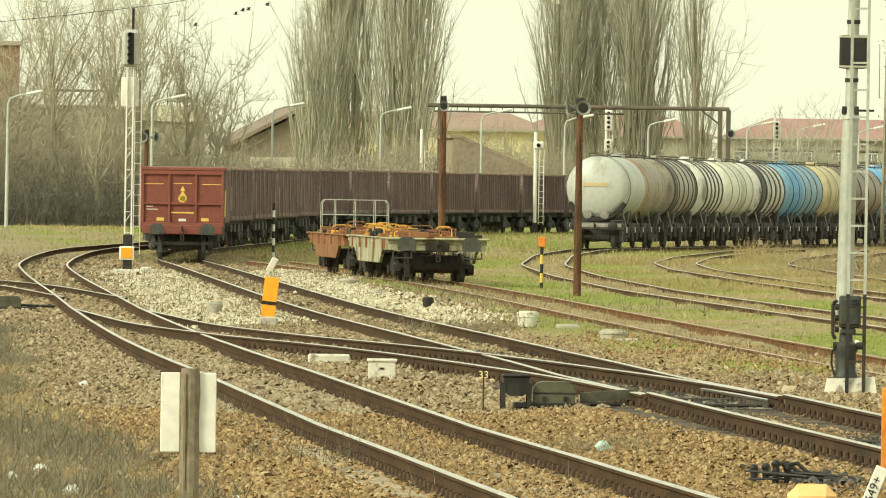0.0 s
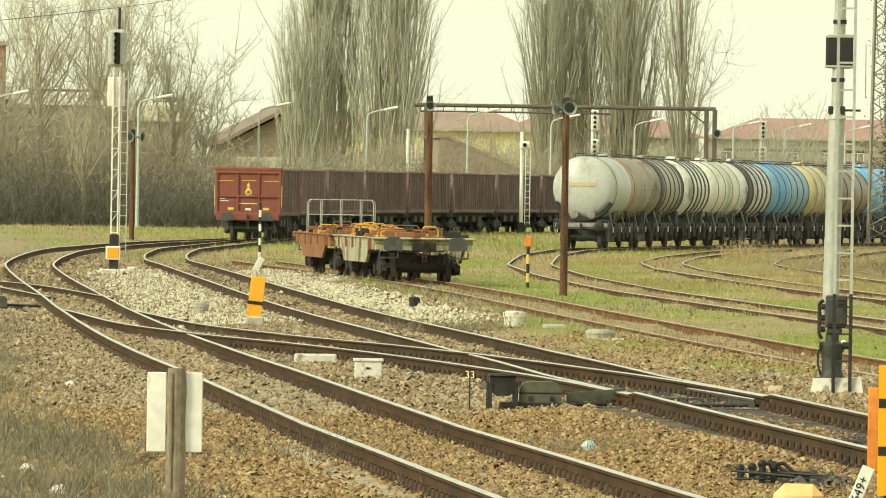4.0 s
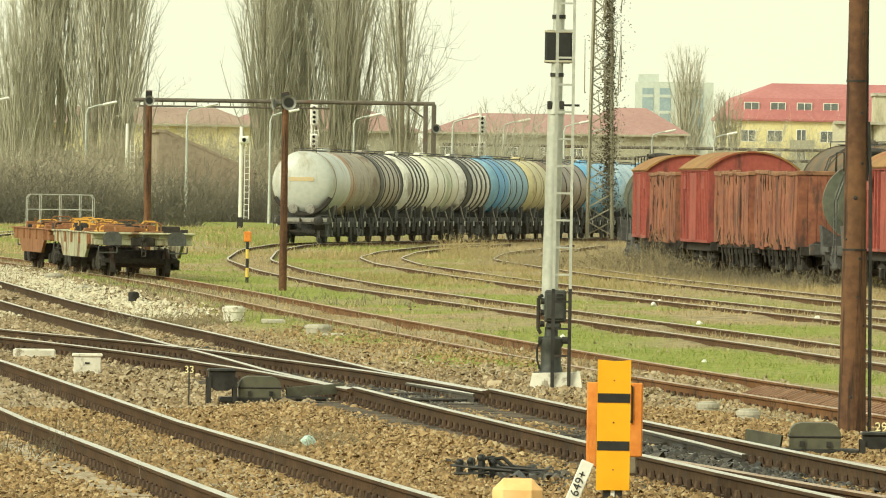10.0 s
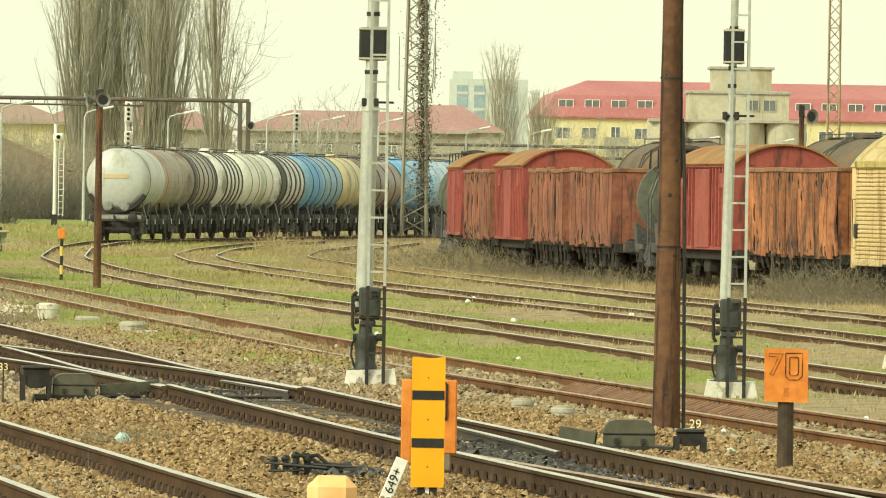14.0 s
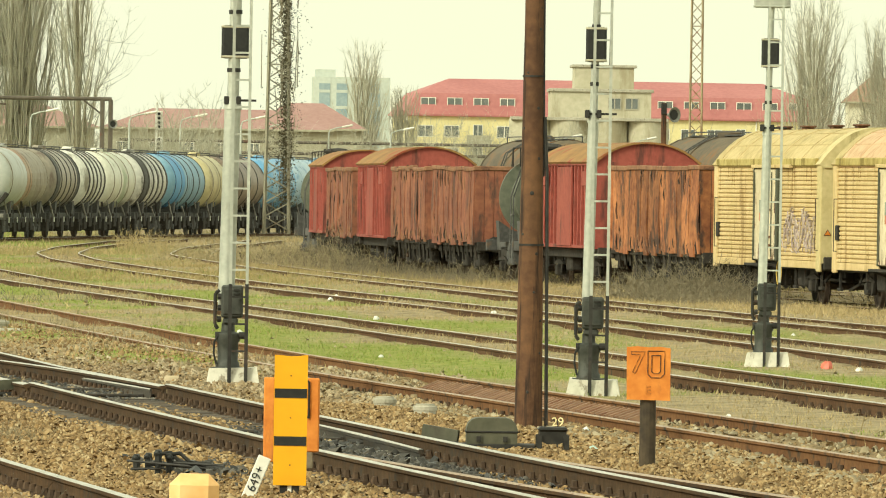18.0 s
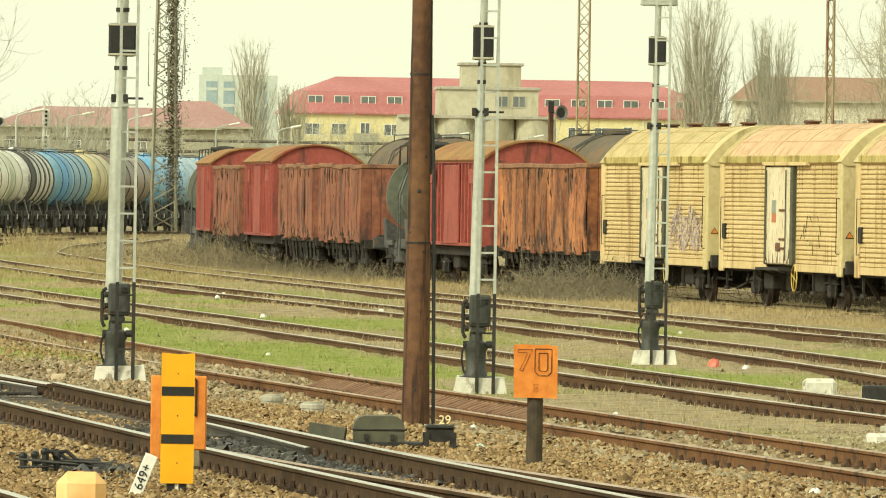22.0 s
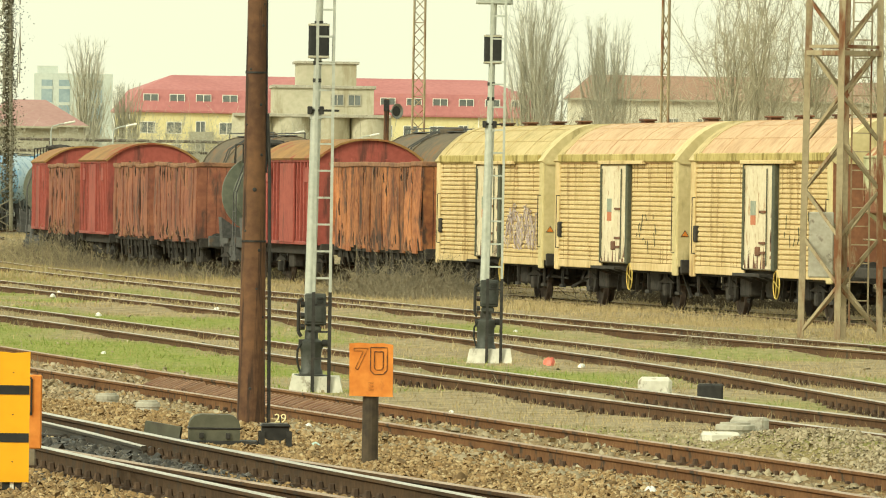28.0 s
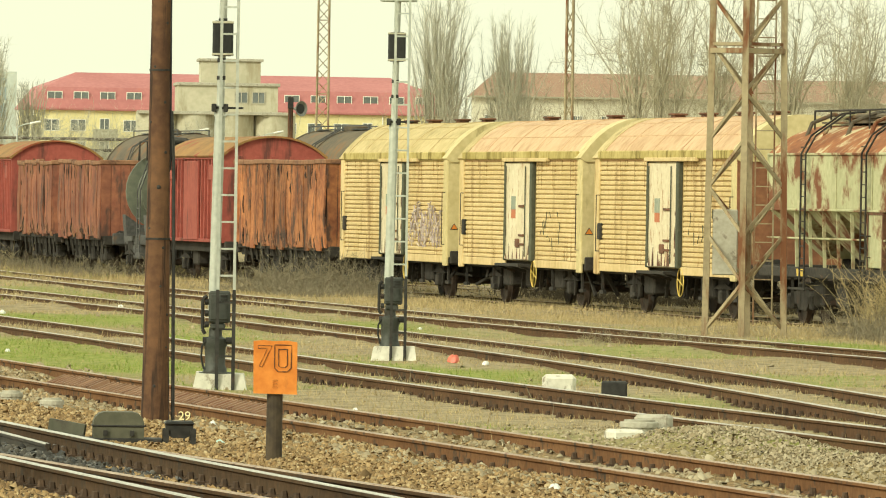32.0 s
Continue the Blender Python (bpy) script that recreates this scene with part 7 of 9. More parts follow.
def portal_tower():
    """One square lattice tower standing corner-on to the yard, with a ladder and a cabinet inside."""
    w = thing("lattice_tower", face(37.93, 155.5, 0.0) @ pose(0, 0, 0, 0, 0, 41), "rusty ochre square lattice tower standing in dry grass", "lattice tower")
    lattice_column(w, 0, 0, 1.02, 1.02, 8.4, 1.74, 0.115, 0.06, M_oldlattice, 0.86)
    for z in (5.2, 6.9):
        f = 1 - 0.14 * z / 8.4
        h = 0.54 * f
        for a, b in (((-h, -h), (h, -h)), ((h, -h), (h, h)), ((h, h), (-h, h)), ((-h, h), (-h, -h))):
            part("girt", Geo().bar((*a, z), (*b, z), 0.09, 0.07), M_oldlattice, w)
    inner = pose(0, 0, 0, 0, 0, -41)
    for x in (0.16, 0.5):
        part("ladder_stringer", Geo().box(x - 0.016, 0.0, 0.2, x + 0.016, 0.035, 8.2), M_oldlattice, w, at=inner)
    rung = Geo().box(0.16, 0.006, -0.011, 0.5, 0.028, 0.011).mesh("rung", M_oldlattice)
    for i in range(23):
        part("rung", rung, None, w, at=inner @ pose(0, 0, 0.35 + 0.34 * i))
    part("cabinet", Geo().box(-0.6, 0.02, 1.1, -0.14, 0.3, 2.3, 0.02), M_greyc, w, "pale grey cabinet between the legs", at=inner)


portal_tower()


def leaf_cloud(name, pts, size, material, parent=None, label=""):
    """Many small leaf blades at these points."""
    rs = np.random.RandomState(11)
    n = len(pts)
    a, b = rs.normal(size=(n, 3)), rs.normal(size=(n, 3))
    a /= np.linalg.norm(a, axis=1)[:, None]
    b /= np.linalg.norm(b, axis=1)[:, None]
    s = size * rs.uniform(0.6, 1.4, (n, 1))
    v = np.stack([pts - a * s, pts + b * s * 0.5, pts + a * s, pts - b * s * 0.5], 1).reshape(-1, 3)
    f = np.arange(4 * n).reshape(-1, 4)
    ob = new(name, raw_mesh(name, v, f, material))
    if parent:
        ob.parent = parent
    return tagged(ob, label, kind="stuff")


def ivy_tower():
    w = thing("ivy_tower", face(67.7, 470.0, 0.3), "tall grey lattice mast overgrown with bare ivy", "lattice tower")
    lattice_column(w, 0, 0, 1.35, 1.35, 19, 1.5, 0.14, 0.07, M_greylattice, 0.55)
    rs = np.random.RandomState(3)
    n = 12000
    z = rs.uniform(1.5, 19, n)
    x = rs.normal(0.5, 0.2, n) * (1 - 0.35 * z / 19)
    drop = rs.rand(n) < 0.2
    x = np.where(drop, rs.normal(0.35, 0.5, n), x)
    leaf_cloud("ivy", np.stack([x, rs.normal(-0.2, 0.45, n), z], 1), 0.065, M_ivy, w)
    g = Geo()
    for k in range(40):
        a, z0 = rs.normal(0.35, 0.4), rs.uniform(2, 17)
        g.cyl((a, -0.5, z0), (a + rs.normal(0, 0.12), -0.5, z0 + rs.uniform(1, 3)), 0.03, 0.02, 4)
    part("ivy_stem", g, M_bark, w)


ivy_tower()


def slim_mast(x, y, height, width, label, spread=False):
    w = thing("lattice_mast", face(x, y, 0.0), label, "lattice mast")
    lattice_column(w, 0, 0, width, width, height, 1.2, 0.08, 0.045, M_oldlattice, 0.8)
    if spread:
        g = Geo()
        for a in (-1, 0, 1):
            g.cyl((0, 0, height), (a * 0.9, 0, height + 1.0), 0.05, 0.03, 6)
        part("crown_arms", g, M_dark, w)


slim_mast(81.1, 420.0, 16, 0.62, "slim rusty lattice mast behind the wagons")
slim_mast(73.4, 330.0, 10.2, 0.3, "thin lattice mast with forked top", True)


def far_signal(x, y, z0, z1, heads, label):
    w = thing("white_signal", face(x, y, z0 if z0 < 1 else 0.4), label, "railway signal", "white signals of the far yard")
    h = z1 - (z0 if z0 < 1 else 0.4)
    g = Geo()
    g.cyl((0, 0, 0.6), (0, 0, h), 0.1, 0.09, 10)
    part("mast", g, M_white, w)
    g = Geo()
    g.box(-0.16, -0.16, -0.2, 0.16, 0.16, 0.7, 0.02)
    part("dark_foot", g, M_dark, w)
    g = Geo()
    for a in (0.2, 0.45):
        g.box(a - 0.02, -0.02, 0.6, a + 0.02, 0.02, h - 1)
    for i in range(int((h - 1.6) / 0.33)):
        g.box(0.2, -0.015, 0.7 + 0.33 * i, 0.45, 0.015, 0.73 + 0.33 * i)
    part("ladder", g, M_white, w)
    for zc, hh in heads:
        g = Geo()
        g.box(-0.12, -0.4, h - zc - hh, 0.42, -0.1, h - zc, 0.06)
        hd = part("signal_head", g, M_white, w)
        for i in range(int(hh / 0.32)):
            g = Geo()
            g.lathe([(0, 0.1), (0.12, 0.11), (0.12, 0.09), (0.01, 0.08)], (0.15, -0.4, h - zc - 0.2 - 0.32 * i), (0, -1, 0), 10)
            part("lamp_hood", g, M_dark, hd)


far_signal(46.4, 520.0, 0.4, 6.4, [], "white tube signal mast with ladder beyond the curve")
far_signal(47.3, 462.0, 0.4, 5.9, [(0.5, 0.4)], "white tube signal mast with ladder in front of the curve")
far_signal(66.3, 600.0, 0.4, 8.8, [(0.3, 1.4), (2.3, 1.0)], "white mast signal with two white heads")
far_signal(83.2, 640.0, 0.4, 8.9, [(0.6, 1.4), (2.5, 1.2)], "white mast signal with two heads behind tank wagons")


def gantry():
    w = thing("pipe_gantry", pose(61.7, 575, 0.4, 0, 0, 0), "dark rusty pipe gantry spanning the far tracks", "gantry")
    g = Geo()
    g.cyl((-10, 0, 8.0), (10, 0, 8.05), 0.13, 0.13, 10)
    part("pipe", g, M_greylattice2, w)
    g = Geo()
    g.cyl((-9.6, 0, 7.6), (3, 0, 7.62), 0.06, 0.06, 8)
    part("lower_pipe", g, M_greylattice2, w)
    for i in range(17):
        g = Geo()
        g.box(-9.6 + i * 0.75, -0.03, 7.6, -9.55 + i * 0.75, 0.03, 8.0)
        part("hanger", g, M_greylattice2, w)
    for x in (9.4, 9.95, -9.2):
        g = Geo()
        g.box(x - 0.14, -0.14, -0.4, x + 0.14, 0.14, 8.0, 0.02)
        part("column", g, M_greylattice2, w)
    g = Geo()
    g.bar((8.2, 0, 7.9), (9.4, 0, 7.0), 0.1)
    part("strut", g, M_greylattice2, w)
    horn(w, 10.0, 6.4, 10, 1.5)


M_greylattice2 = mat("dull_brown_steel", (0.10, 0.085, 0.065), (0.17, 0.145, 0.115), 0.8, 0.2, 0.8, 6, (0.16, 0.08, 0.05), 0.3, 1.5)
gantry()


def far_rail_bridge(x0, x1, y, z):
    w = thing("pipe_rack", pose(0, 0, 0), "long dark pipe rack far behind the wagons", "pipe rack")
    for dz in (0, 0.9):
        g = Geo()
        g.cyl((x0, y, z + dz), (x1, y, z + dz), 0.12, 0.12, 8)
        part("pipe", g, M_greylattice2, w)
    for x in np.arange(x0 + 1, x1, 8.0):
        g = Geo()
        g.box(x - 0.15, y - 0.15, 0, x + 0.15, y + 0.15, z + 1, 0.02)
        part("column", g, M_greylattice2, w)


far_rail_bridge(88, 132, 700, 5.6)


def street_lamp(x, y, height, label):
    w = thing("street_lamp", pose(x, y, 0.0), label, "street lamp", "street lamps along the yard")
    g = Geo()
    g.cyl((0, 0, 0), (0, 0, height * 0.45), 0.1, 0.085, 10)
    g.cyl((0, 0, height * 0.45), (0, 0, height - 0.5), 0.075, 0.06, 10)
    g.tube([(0, 0, height - 0.5), (0.1, -0.02, height - 0.2), (0.6, -0.1, height - 0.02), (1.1, -0.18, height + 0.06)], 0.05, 8)
    part("pole", g, M_lamp, w, smooth=True)
    g = Geo()
    g.obox(pose(1.35, -0.2, height + 0.12, 0, -12, 0), 0.85, 0.3, 0.16, 0.06)
    part("lamp_head", g, M_white, w, "pale lamp head")


M_lamp = mat("pale_lamp_post", (0.40, 0.42, 0.38), (0.52, 0.54, 0.48), 0.6, 0.1, 1, 6)
for x, y in ((18.8, 450.0), (26.7, 458.2), (35.3, 489.8), (42.5, 502.9), (48.4, 503.6), (56.1, 530.7), (63.3, 548.7), (70.5, 556.0), (75.6, 569.6), (80.5, 576), (89.1, 624.3), (96, 640), (103, 655), (124, 700), (133, 715)):
    street_lamp(x, y, 7.3, "tall pale grey street lamp with an arched arm")


def hopper_wagon(m, label):
    """Two-bogie silo wagon: upright flaking sides under a rounded rusty top, four hoppers, ladders, an end platform with a cabin panel."""
    w = thing("silo_wagon", m, label, "goods wagon")
    hl, hw, zs, ze, zt = 5.5, 1.4, 2.28, 3.36, 3.95
    side = [(-hw, zs), (-hw, ze), (hw, ze), (hw, zs)]
    barrel = part("barrel", Geo().prism(side, -hl, hl), M_rustwhite, w, "flaking pale green paint over rust")
    top = arc(hw + 0.015, ze, zt, 16)
    part("rounded_top", Geo().prism(top + [(hw - 0.1, ze - 0.04), (-hw + 0.1, ze - 0.04)], -hl - 0.02, hl + 0.02), M_rusttop, w, "rusty rounded top with pale flakes", smooth=True)
    for s in (-1, 1):
        for z, d in ((ze - 0.03, 0.03), (zs - 0.03, 0.04)):
            part("rim", Geo().box(min(s * hw, s * (hw + d)), -hl, z, max(s * hw, s * (hw + d)), hl, z + 0.05, 0.01), M_rustwhite, barrel)
        for y in (-hl, -2.75, 0, 2.75, hl - 0.06):
            part("rib", Geo().box(min(s * hw, s * (hw + 0.025)), y, zs, max(s * hw, s * (hw + 0.025)), y + 0.06, ze, 0.006), M_rustwhite, barrel)
    for y in (-4.1, -1.37, 1.37, 4.1):
        g = Geo()
        a = [(-hw, y - 1.35, zs), (hw, y - 1.35, zs), (hw, y + 1.35, zs), (-hw, y + 1.35, zs), (-0.55, y - 0.22, 1.32), (0.55, y - 0.22, 1.32), (0.55, y + 0.22, 1.32), (-0.55, y + 0.22, 1.32)]
        g.add(a, [(0, 3, 2, 1), (4, 5, 6, 7), (0, 1, 5, 4), (1, 2, 6, 5), (2, 3, 7, 6), (3, 0, 4, 7)])
        part("hopper_cone", g, M_rustwhite, w)
        part("outlet", Geo().cyl((0, y, 0.7), (0, y, 1.35), 0.2, 0.24, 12), M_under, w)
    for s in (-1, 1):
        part("sole_bar", Geo().box(min(s * 1.22, s * 1.38), -hl - 0.7, 0.95, max(s * 1.22, s * 1.38), hl + 0.7, 1.16, 0.02), M_under, w)
        for y in np.arange(-hl + 0.15, hl, 1.1):
            part("stanchion", Geo().bar((s * 1.3, y, 1.15), (s * 1.34, y, zs), 0.06, 0.05), M_rustwhite, w)
        part("side_rail", Geo().tube([(s * 1.4, -hl, 1.72), (s * 1.4, hl, 1.72)], 0.02, 6), M_rustwhite, w)
        for y0 in (-2.6, 2.1):
            for y in (y0, y0 + 0.36):
                part("ladder_stringer", Geo().tube([(s * 1.5, y, 0.7), (s * 1.5, y, ze), (s * 1.3, y, 3.72), (s * 0.7, y, 4.15), (s * 0.3, y, 4.2)], 0.019, 6), M_under, w)
            for i in range(12):
                part("rung", Geo().bar((s * 1.5, y0, 0.85 + 0.24 * i), (s * 1.5, y0 + 0.36, 0.85 + 0.24 * i), 0.022), M_under, w)
        for x0, x1 in ((-hl + 0.2, -hl + 1.5), (-hl + 1.9, -hl + 3.0)):
            a, b = sorted((s * 1.36, s * 1.42))
            panel = part("side_panel", Geo().box(a, x0, 1.2, b, x1, 2.22, 0.015), M_rustwhite, w, "pale cabin panel in a dark frame")
            for q0, q1, z0, z1 in ((x0 - 0.04, x0 + 0.03, 1.16, 2.28), (x1 - 0.03, x1 + 0.04, 1.16, 2.28), (x0, x1, 2.2, 2.28)):
                part("panel_frame", Geo().box(a - 0.012, q0, z0, b + 0.012, q1, z1), M_flatrust_door, panel)
            part("grab_rail", Geo().tube([(s * 1.42, x1 - 0.2, 1.4), (s * 1.5, x1 - 0.2, 1.4), (s * 1.5, x1 - 0.2, 1.8), (s * 1.42, x1 - 0.2, 1.8)], 0.014, 6), M_under, panel)
        for y in (hl - 0.8, hl - 1.5):
            part("hanger", Geo().bar((s * 1.25, y, 0.95), (s * 1.2, y + 0.15, 0.35), 0.06), M_under, w)
        for y in (-1.5, 0.6, 2.4):
            part("brake_box", Geo().box(s * 0.95 - 0.18, y - 0.4, 0.4, s * 0.95 + 0.18, y + 0.4, 0.9, 0.04), M_under, w)
        part("step_plate", Geo().box(min(s * 1.3, s * 1.52), 2.0, 0.72, max(s * 1.3, s * 1.52), 3.4, 0.76), M_under, w)
    for x in (-0.62, 0.62):
        part("walkway_rail", Geo().tube([(x, -hl + 0.6, 3.8), (x, -hl + 0.6, 4.22), (x, hl - 0.6, 4.22), (x, hl - 0.6, 3.8)], 0.02, 6), M_under, w)
        for y in np.arange(-hl + 1.6, hl - 1, 1.5):
            part("rail_post", Geo().tube([(x, y, 3.8), (x, y, 4.22)], 0.018, 5), M_under, w)
    part("roof_walkway", Geo().box(-0.45, -hl + 0.5, 3.97, 0.45, hl - 0.5, 4.01), M_sootrust, w)
    for k, y in enumerate((-4.4, -2.4, -0.6, 1.2, 3.0, 4.4)):
        part("filling_pipe", Geo().tube([(-0.95, y, 3.6), (-0.8, y, 3.98), (-0.3, y + 0.25, 4.16), (0.2, y + 0.5, 4.05)], 0.04, 8), M_sootrust if k % 2 else M_rustwhite, w)
    for y in (-3.4, -1.2, 1.2, 3.4):
        g = Geo()
        g.lathe([(0, 0.3), (0.14, 0.3), (0.16, 0.34), (0.2, 0.34), (0.25, 0.15)], (0, y, 3.93), (0, 0, 1), 14)
        part("hatch", g, M_sootrust, w)
    for s in (-1, 1):
        part("headstock", Geo().box(-1.36, s * (hl + 0.75) - 0.35, 0.95, 1.36, s * (hl + 0.75) + 0.1, 1.18, 0.02), M_under, w)
    for i in range(4):
        part("hazard_stripe", Geo().bar((-1.392, 2.6 + i * 0.13, 0.98), (-1.392, 2.66 + i * 0.13, 1.12), 0.012, 0.05), M_marking, w)
    running_gear(w, (-4.0, 4.0), hl + 0.75)


M_sootrust = mat("sooty_rusted_tank", (0.09, 0.075, 0.055), (0.17, 0.13, 0.08), 0.85, 0.1, 0.6, 6, (0.22, 0.10, 0.04), 0.35, 1.2)
M_rustwhite = mat("flaking_pale_green_paint", (0.34, 0.33, 0.19), (0.48, 0.46, 0.28), 0.85, 0, 0.6, 7, (0.17, 0.062, 0.026), 0.56, 1.1, 0.9, bump=0.3, whole=True)
M_rusttop = mat("rust_brown_cladding", (0.17, 0.06, 0.026), (0.34, 0.13, 0.045), 0.9, 0, 0.8, 8, (0.52, 0.44, 0.27), 0.44, 1.6, 1, whole=True)
hopper_wagon(on(L_m, 162.8, Z_M), "silo wagon with pale green paint flaking to red rust")
hopper_wagon(on(L_m, 148.4, Z_M), "silo wagon with rusted pale paint and end platform")

L_n = Line([(47.8, 20), (47.8, 260), (48.2, 285), (50.5, 320), (56, 370)], 12)
for y in (242.5, 274.0):
    tank_wagon(on(L_n, y, Z_M), M_sootrust, "sooty rusted tank wagon behind the red wagons", "tank wagons behind", 12.4, 3)
track("overgrown siding behind the parked wagons", L_n, 200, 330, 0.05, M_railtop_rusty)


def bird(label):
    w = thing("pigeon", Matrix(), label, "bird", "birds over the yard")
    g = Geo()
    g.lathe([(-0.16, 0.01), (-0.1, 0.045), (0.0, 0.06), (0.1, 0.04), (0.15, 0.03), (0.19, 0.005)], (0, 0, 0), (-1, 0, 0), 10)
    part("body", g, M_bird, w, smooth=True)
    for s in (-1, 1):
        g = Geo()
        g.add([(-0.06, s * 0.04, 0.02), (0.08, s * 0.04, 0.02), (0.12, s * 0.2, 0.16), (-0.02, s * 0.3, 0.2), (-0.06, s * 0.04, 0.035), (0.08, s * 0.04, 0.035), (0.12, s * 0.2, 0.175), (-0.02, s * 0.3, 0.21)], [(0, 1, 2, 3), (7, 6, 5, 4), (0, 4, 5, 1), (1, 5, 6, 2), (2, 6, 7, 3), (3, 7, 4, 0)])
        part("wing", g, M_bird, w)
    part("tail", Geo().box(0.12, -0.04, -0.01, 0.28, 0.04, 0.01), M_bird, w)
    return w


BIRD_AT = [(41.6, 15.0), (44.7, 15.9), (45.3, 16.2), (45.8, 16.3), (47.3, 16.7)]
M_bird = mat("dark_feathers", (0.05, 0.048, 0.045), (0.09, 0.085, 0.08), 0.9, 0, 4, 20)
BIRDS = [(bird("dark pigeon flying away over the yard"), x, z) for x, z in BIRD_AT]


def crossing_panels():
    """Ribbed steel sheets laid between the rails of the first siding."""
    rs = random.Random(11)
    for k in range(4):
        y = PANEL_Y0 + k * PANEL_LEN
        w = thing("crossing_panel", pose(L_b.X(y) - 0.38, y + PANEL_LEN / 2, Z_B - 0.06 + rs.uniform(-0.01, 0.01), rs.uniform(-0.4, 0.4), -22 + rs.uniform(-2, 2), 0), "rusty brown ribbed steel sheet between siding rails", "metal sheet", "ribbed sheets between the rails")
        part("sheet", Geo().box(-0.13, -PANEL_LEN / 2 + 0.04, 0.0, 0.13, PANEL_LEN / 2 - 0.04, 0.03, 0.01), M_railside_red, w)
        rib = Geo().prism_x([(-0.07, 0.028), (-0.045, 0.1), (0.045, 0.1), (0.07, 0.028)], -0.12, 0.12).mesh("rib", M_crossing)
        n = int(PANEL_LEN / 0.3)
        for i in range(n):
            part("rib", rib, None, w, at=pose(0, -PANEL_LEN / 2 + 0.2 + i * (PANEL_LEN - 0.4) / max(n - 1, 1), 0))


PANEL_Y0, PANEL_LEN = 92.0, 3.6
crossing_panels()


# ---- trees and thickets ----
def cones(a, b, r0, r1):
    """Three-sided tapered twigs from a to b, as arrays of corners and faces."""
    d = b - a
    d /= np.linalg.norm(d, axis=1)[:, None] + 1e-9
    ref = np.where(np.abs(d[:, 2:3]) > 0.9, np.array([[1.0, 0, 0]]), np.array([[0, 0, 1.0]]))
    u = np.cross(d, ref)
    u /= np.linalg.norm(u, axis=1)[:, None] + 1e-9
    w = np.cross(d, u)
    ring = []
    for p, r in ((a, r0), (b, r1)):
        for k in range(3):
            t = 2 * math.pi * k / 3
            ring.append(p + (u * math.cos(t) + w * math.sin(t)) * np.asarray(r)[:, None])
    v = np.stack(ring, 1).reshape(-1, 3)
    base = np.arange(len(a))[:, None] * 6
    f = np.concatenate([base + np.array([[k, (k + 1) % 3, 3 + (k + 1) % 3, 3 + k]]) for k in range(3)], 1).reshape(-1, 4)
    return v, f


def slivers(a, b, r):
    """The finest twigs, one thin pointed sliver each."""
    rs = np.random.RandomState(len(a))
    side = rs.normal(size=a.shape)
    side /= np.linalg.norm(side, axis=1)[:, None] + 1e-9
    side *= np.asarray(r)[:, None]
    return np.stack([a - side, a + side, b], 1).reshape(-1, 3)


def twig_mesh(name, A, B, R0, R1, tA, tB, tR, material):
    """Branches as cones and the finest twigs as slivers, in one mesh."""
    v, f = cones(A, B, R0, R1)
    s = slivers(tA, tB, tR)
    tri = np.concatenate([f[:, [0, 1, 2]], f[:, [0, 2, 3]], len(v) + np.arange(len(s)).reshape(-1, 3)])
    return raw_mesh(name, np.concatenate([v, s]), tri, material)


def branch_set(rs, start, direction, length, r0, parts=3, bend=0.25, lift=0.15):
    """Bent branches in several pieces; returns the pieces' ends and radii, and points along them."""
    n = len(start)
    p, d = start.copy(), direction / (np.linalg.norm(direction, axis=1)[:, None] + 1e-9)
    A, B, R0, R1 = [], [], [], []
    for k in range(parts):
        q = p + d * (length / parts)[:, None]
        A.append(p), B.append(q)
        R0.append(r0 * (1 - k / parts * 0.8)), R1.append(r0 * (1 - (k + 1) / parts * 0.8))
        d = d + rs.normal(size=(n, 3)) * bend
        d[:, 2] += lift
        d /= np.linalg.norm(d, axis=1)[:, None] + 1e-9
        p = q
    return np.concatenate(A), np.concatenate(B), np.concatenate(R0), np.concatenate(R1)


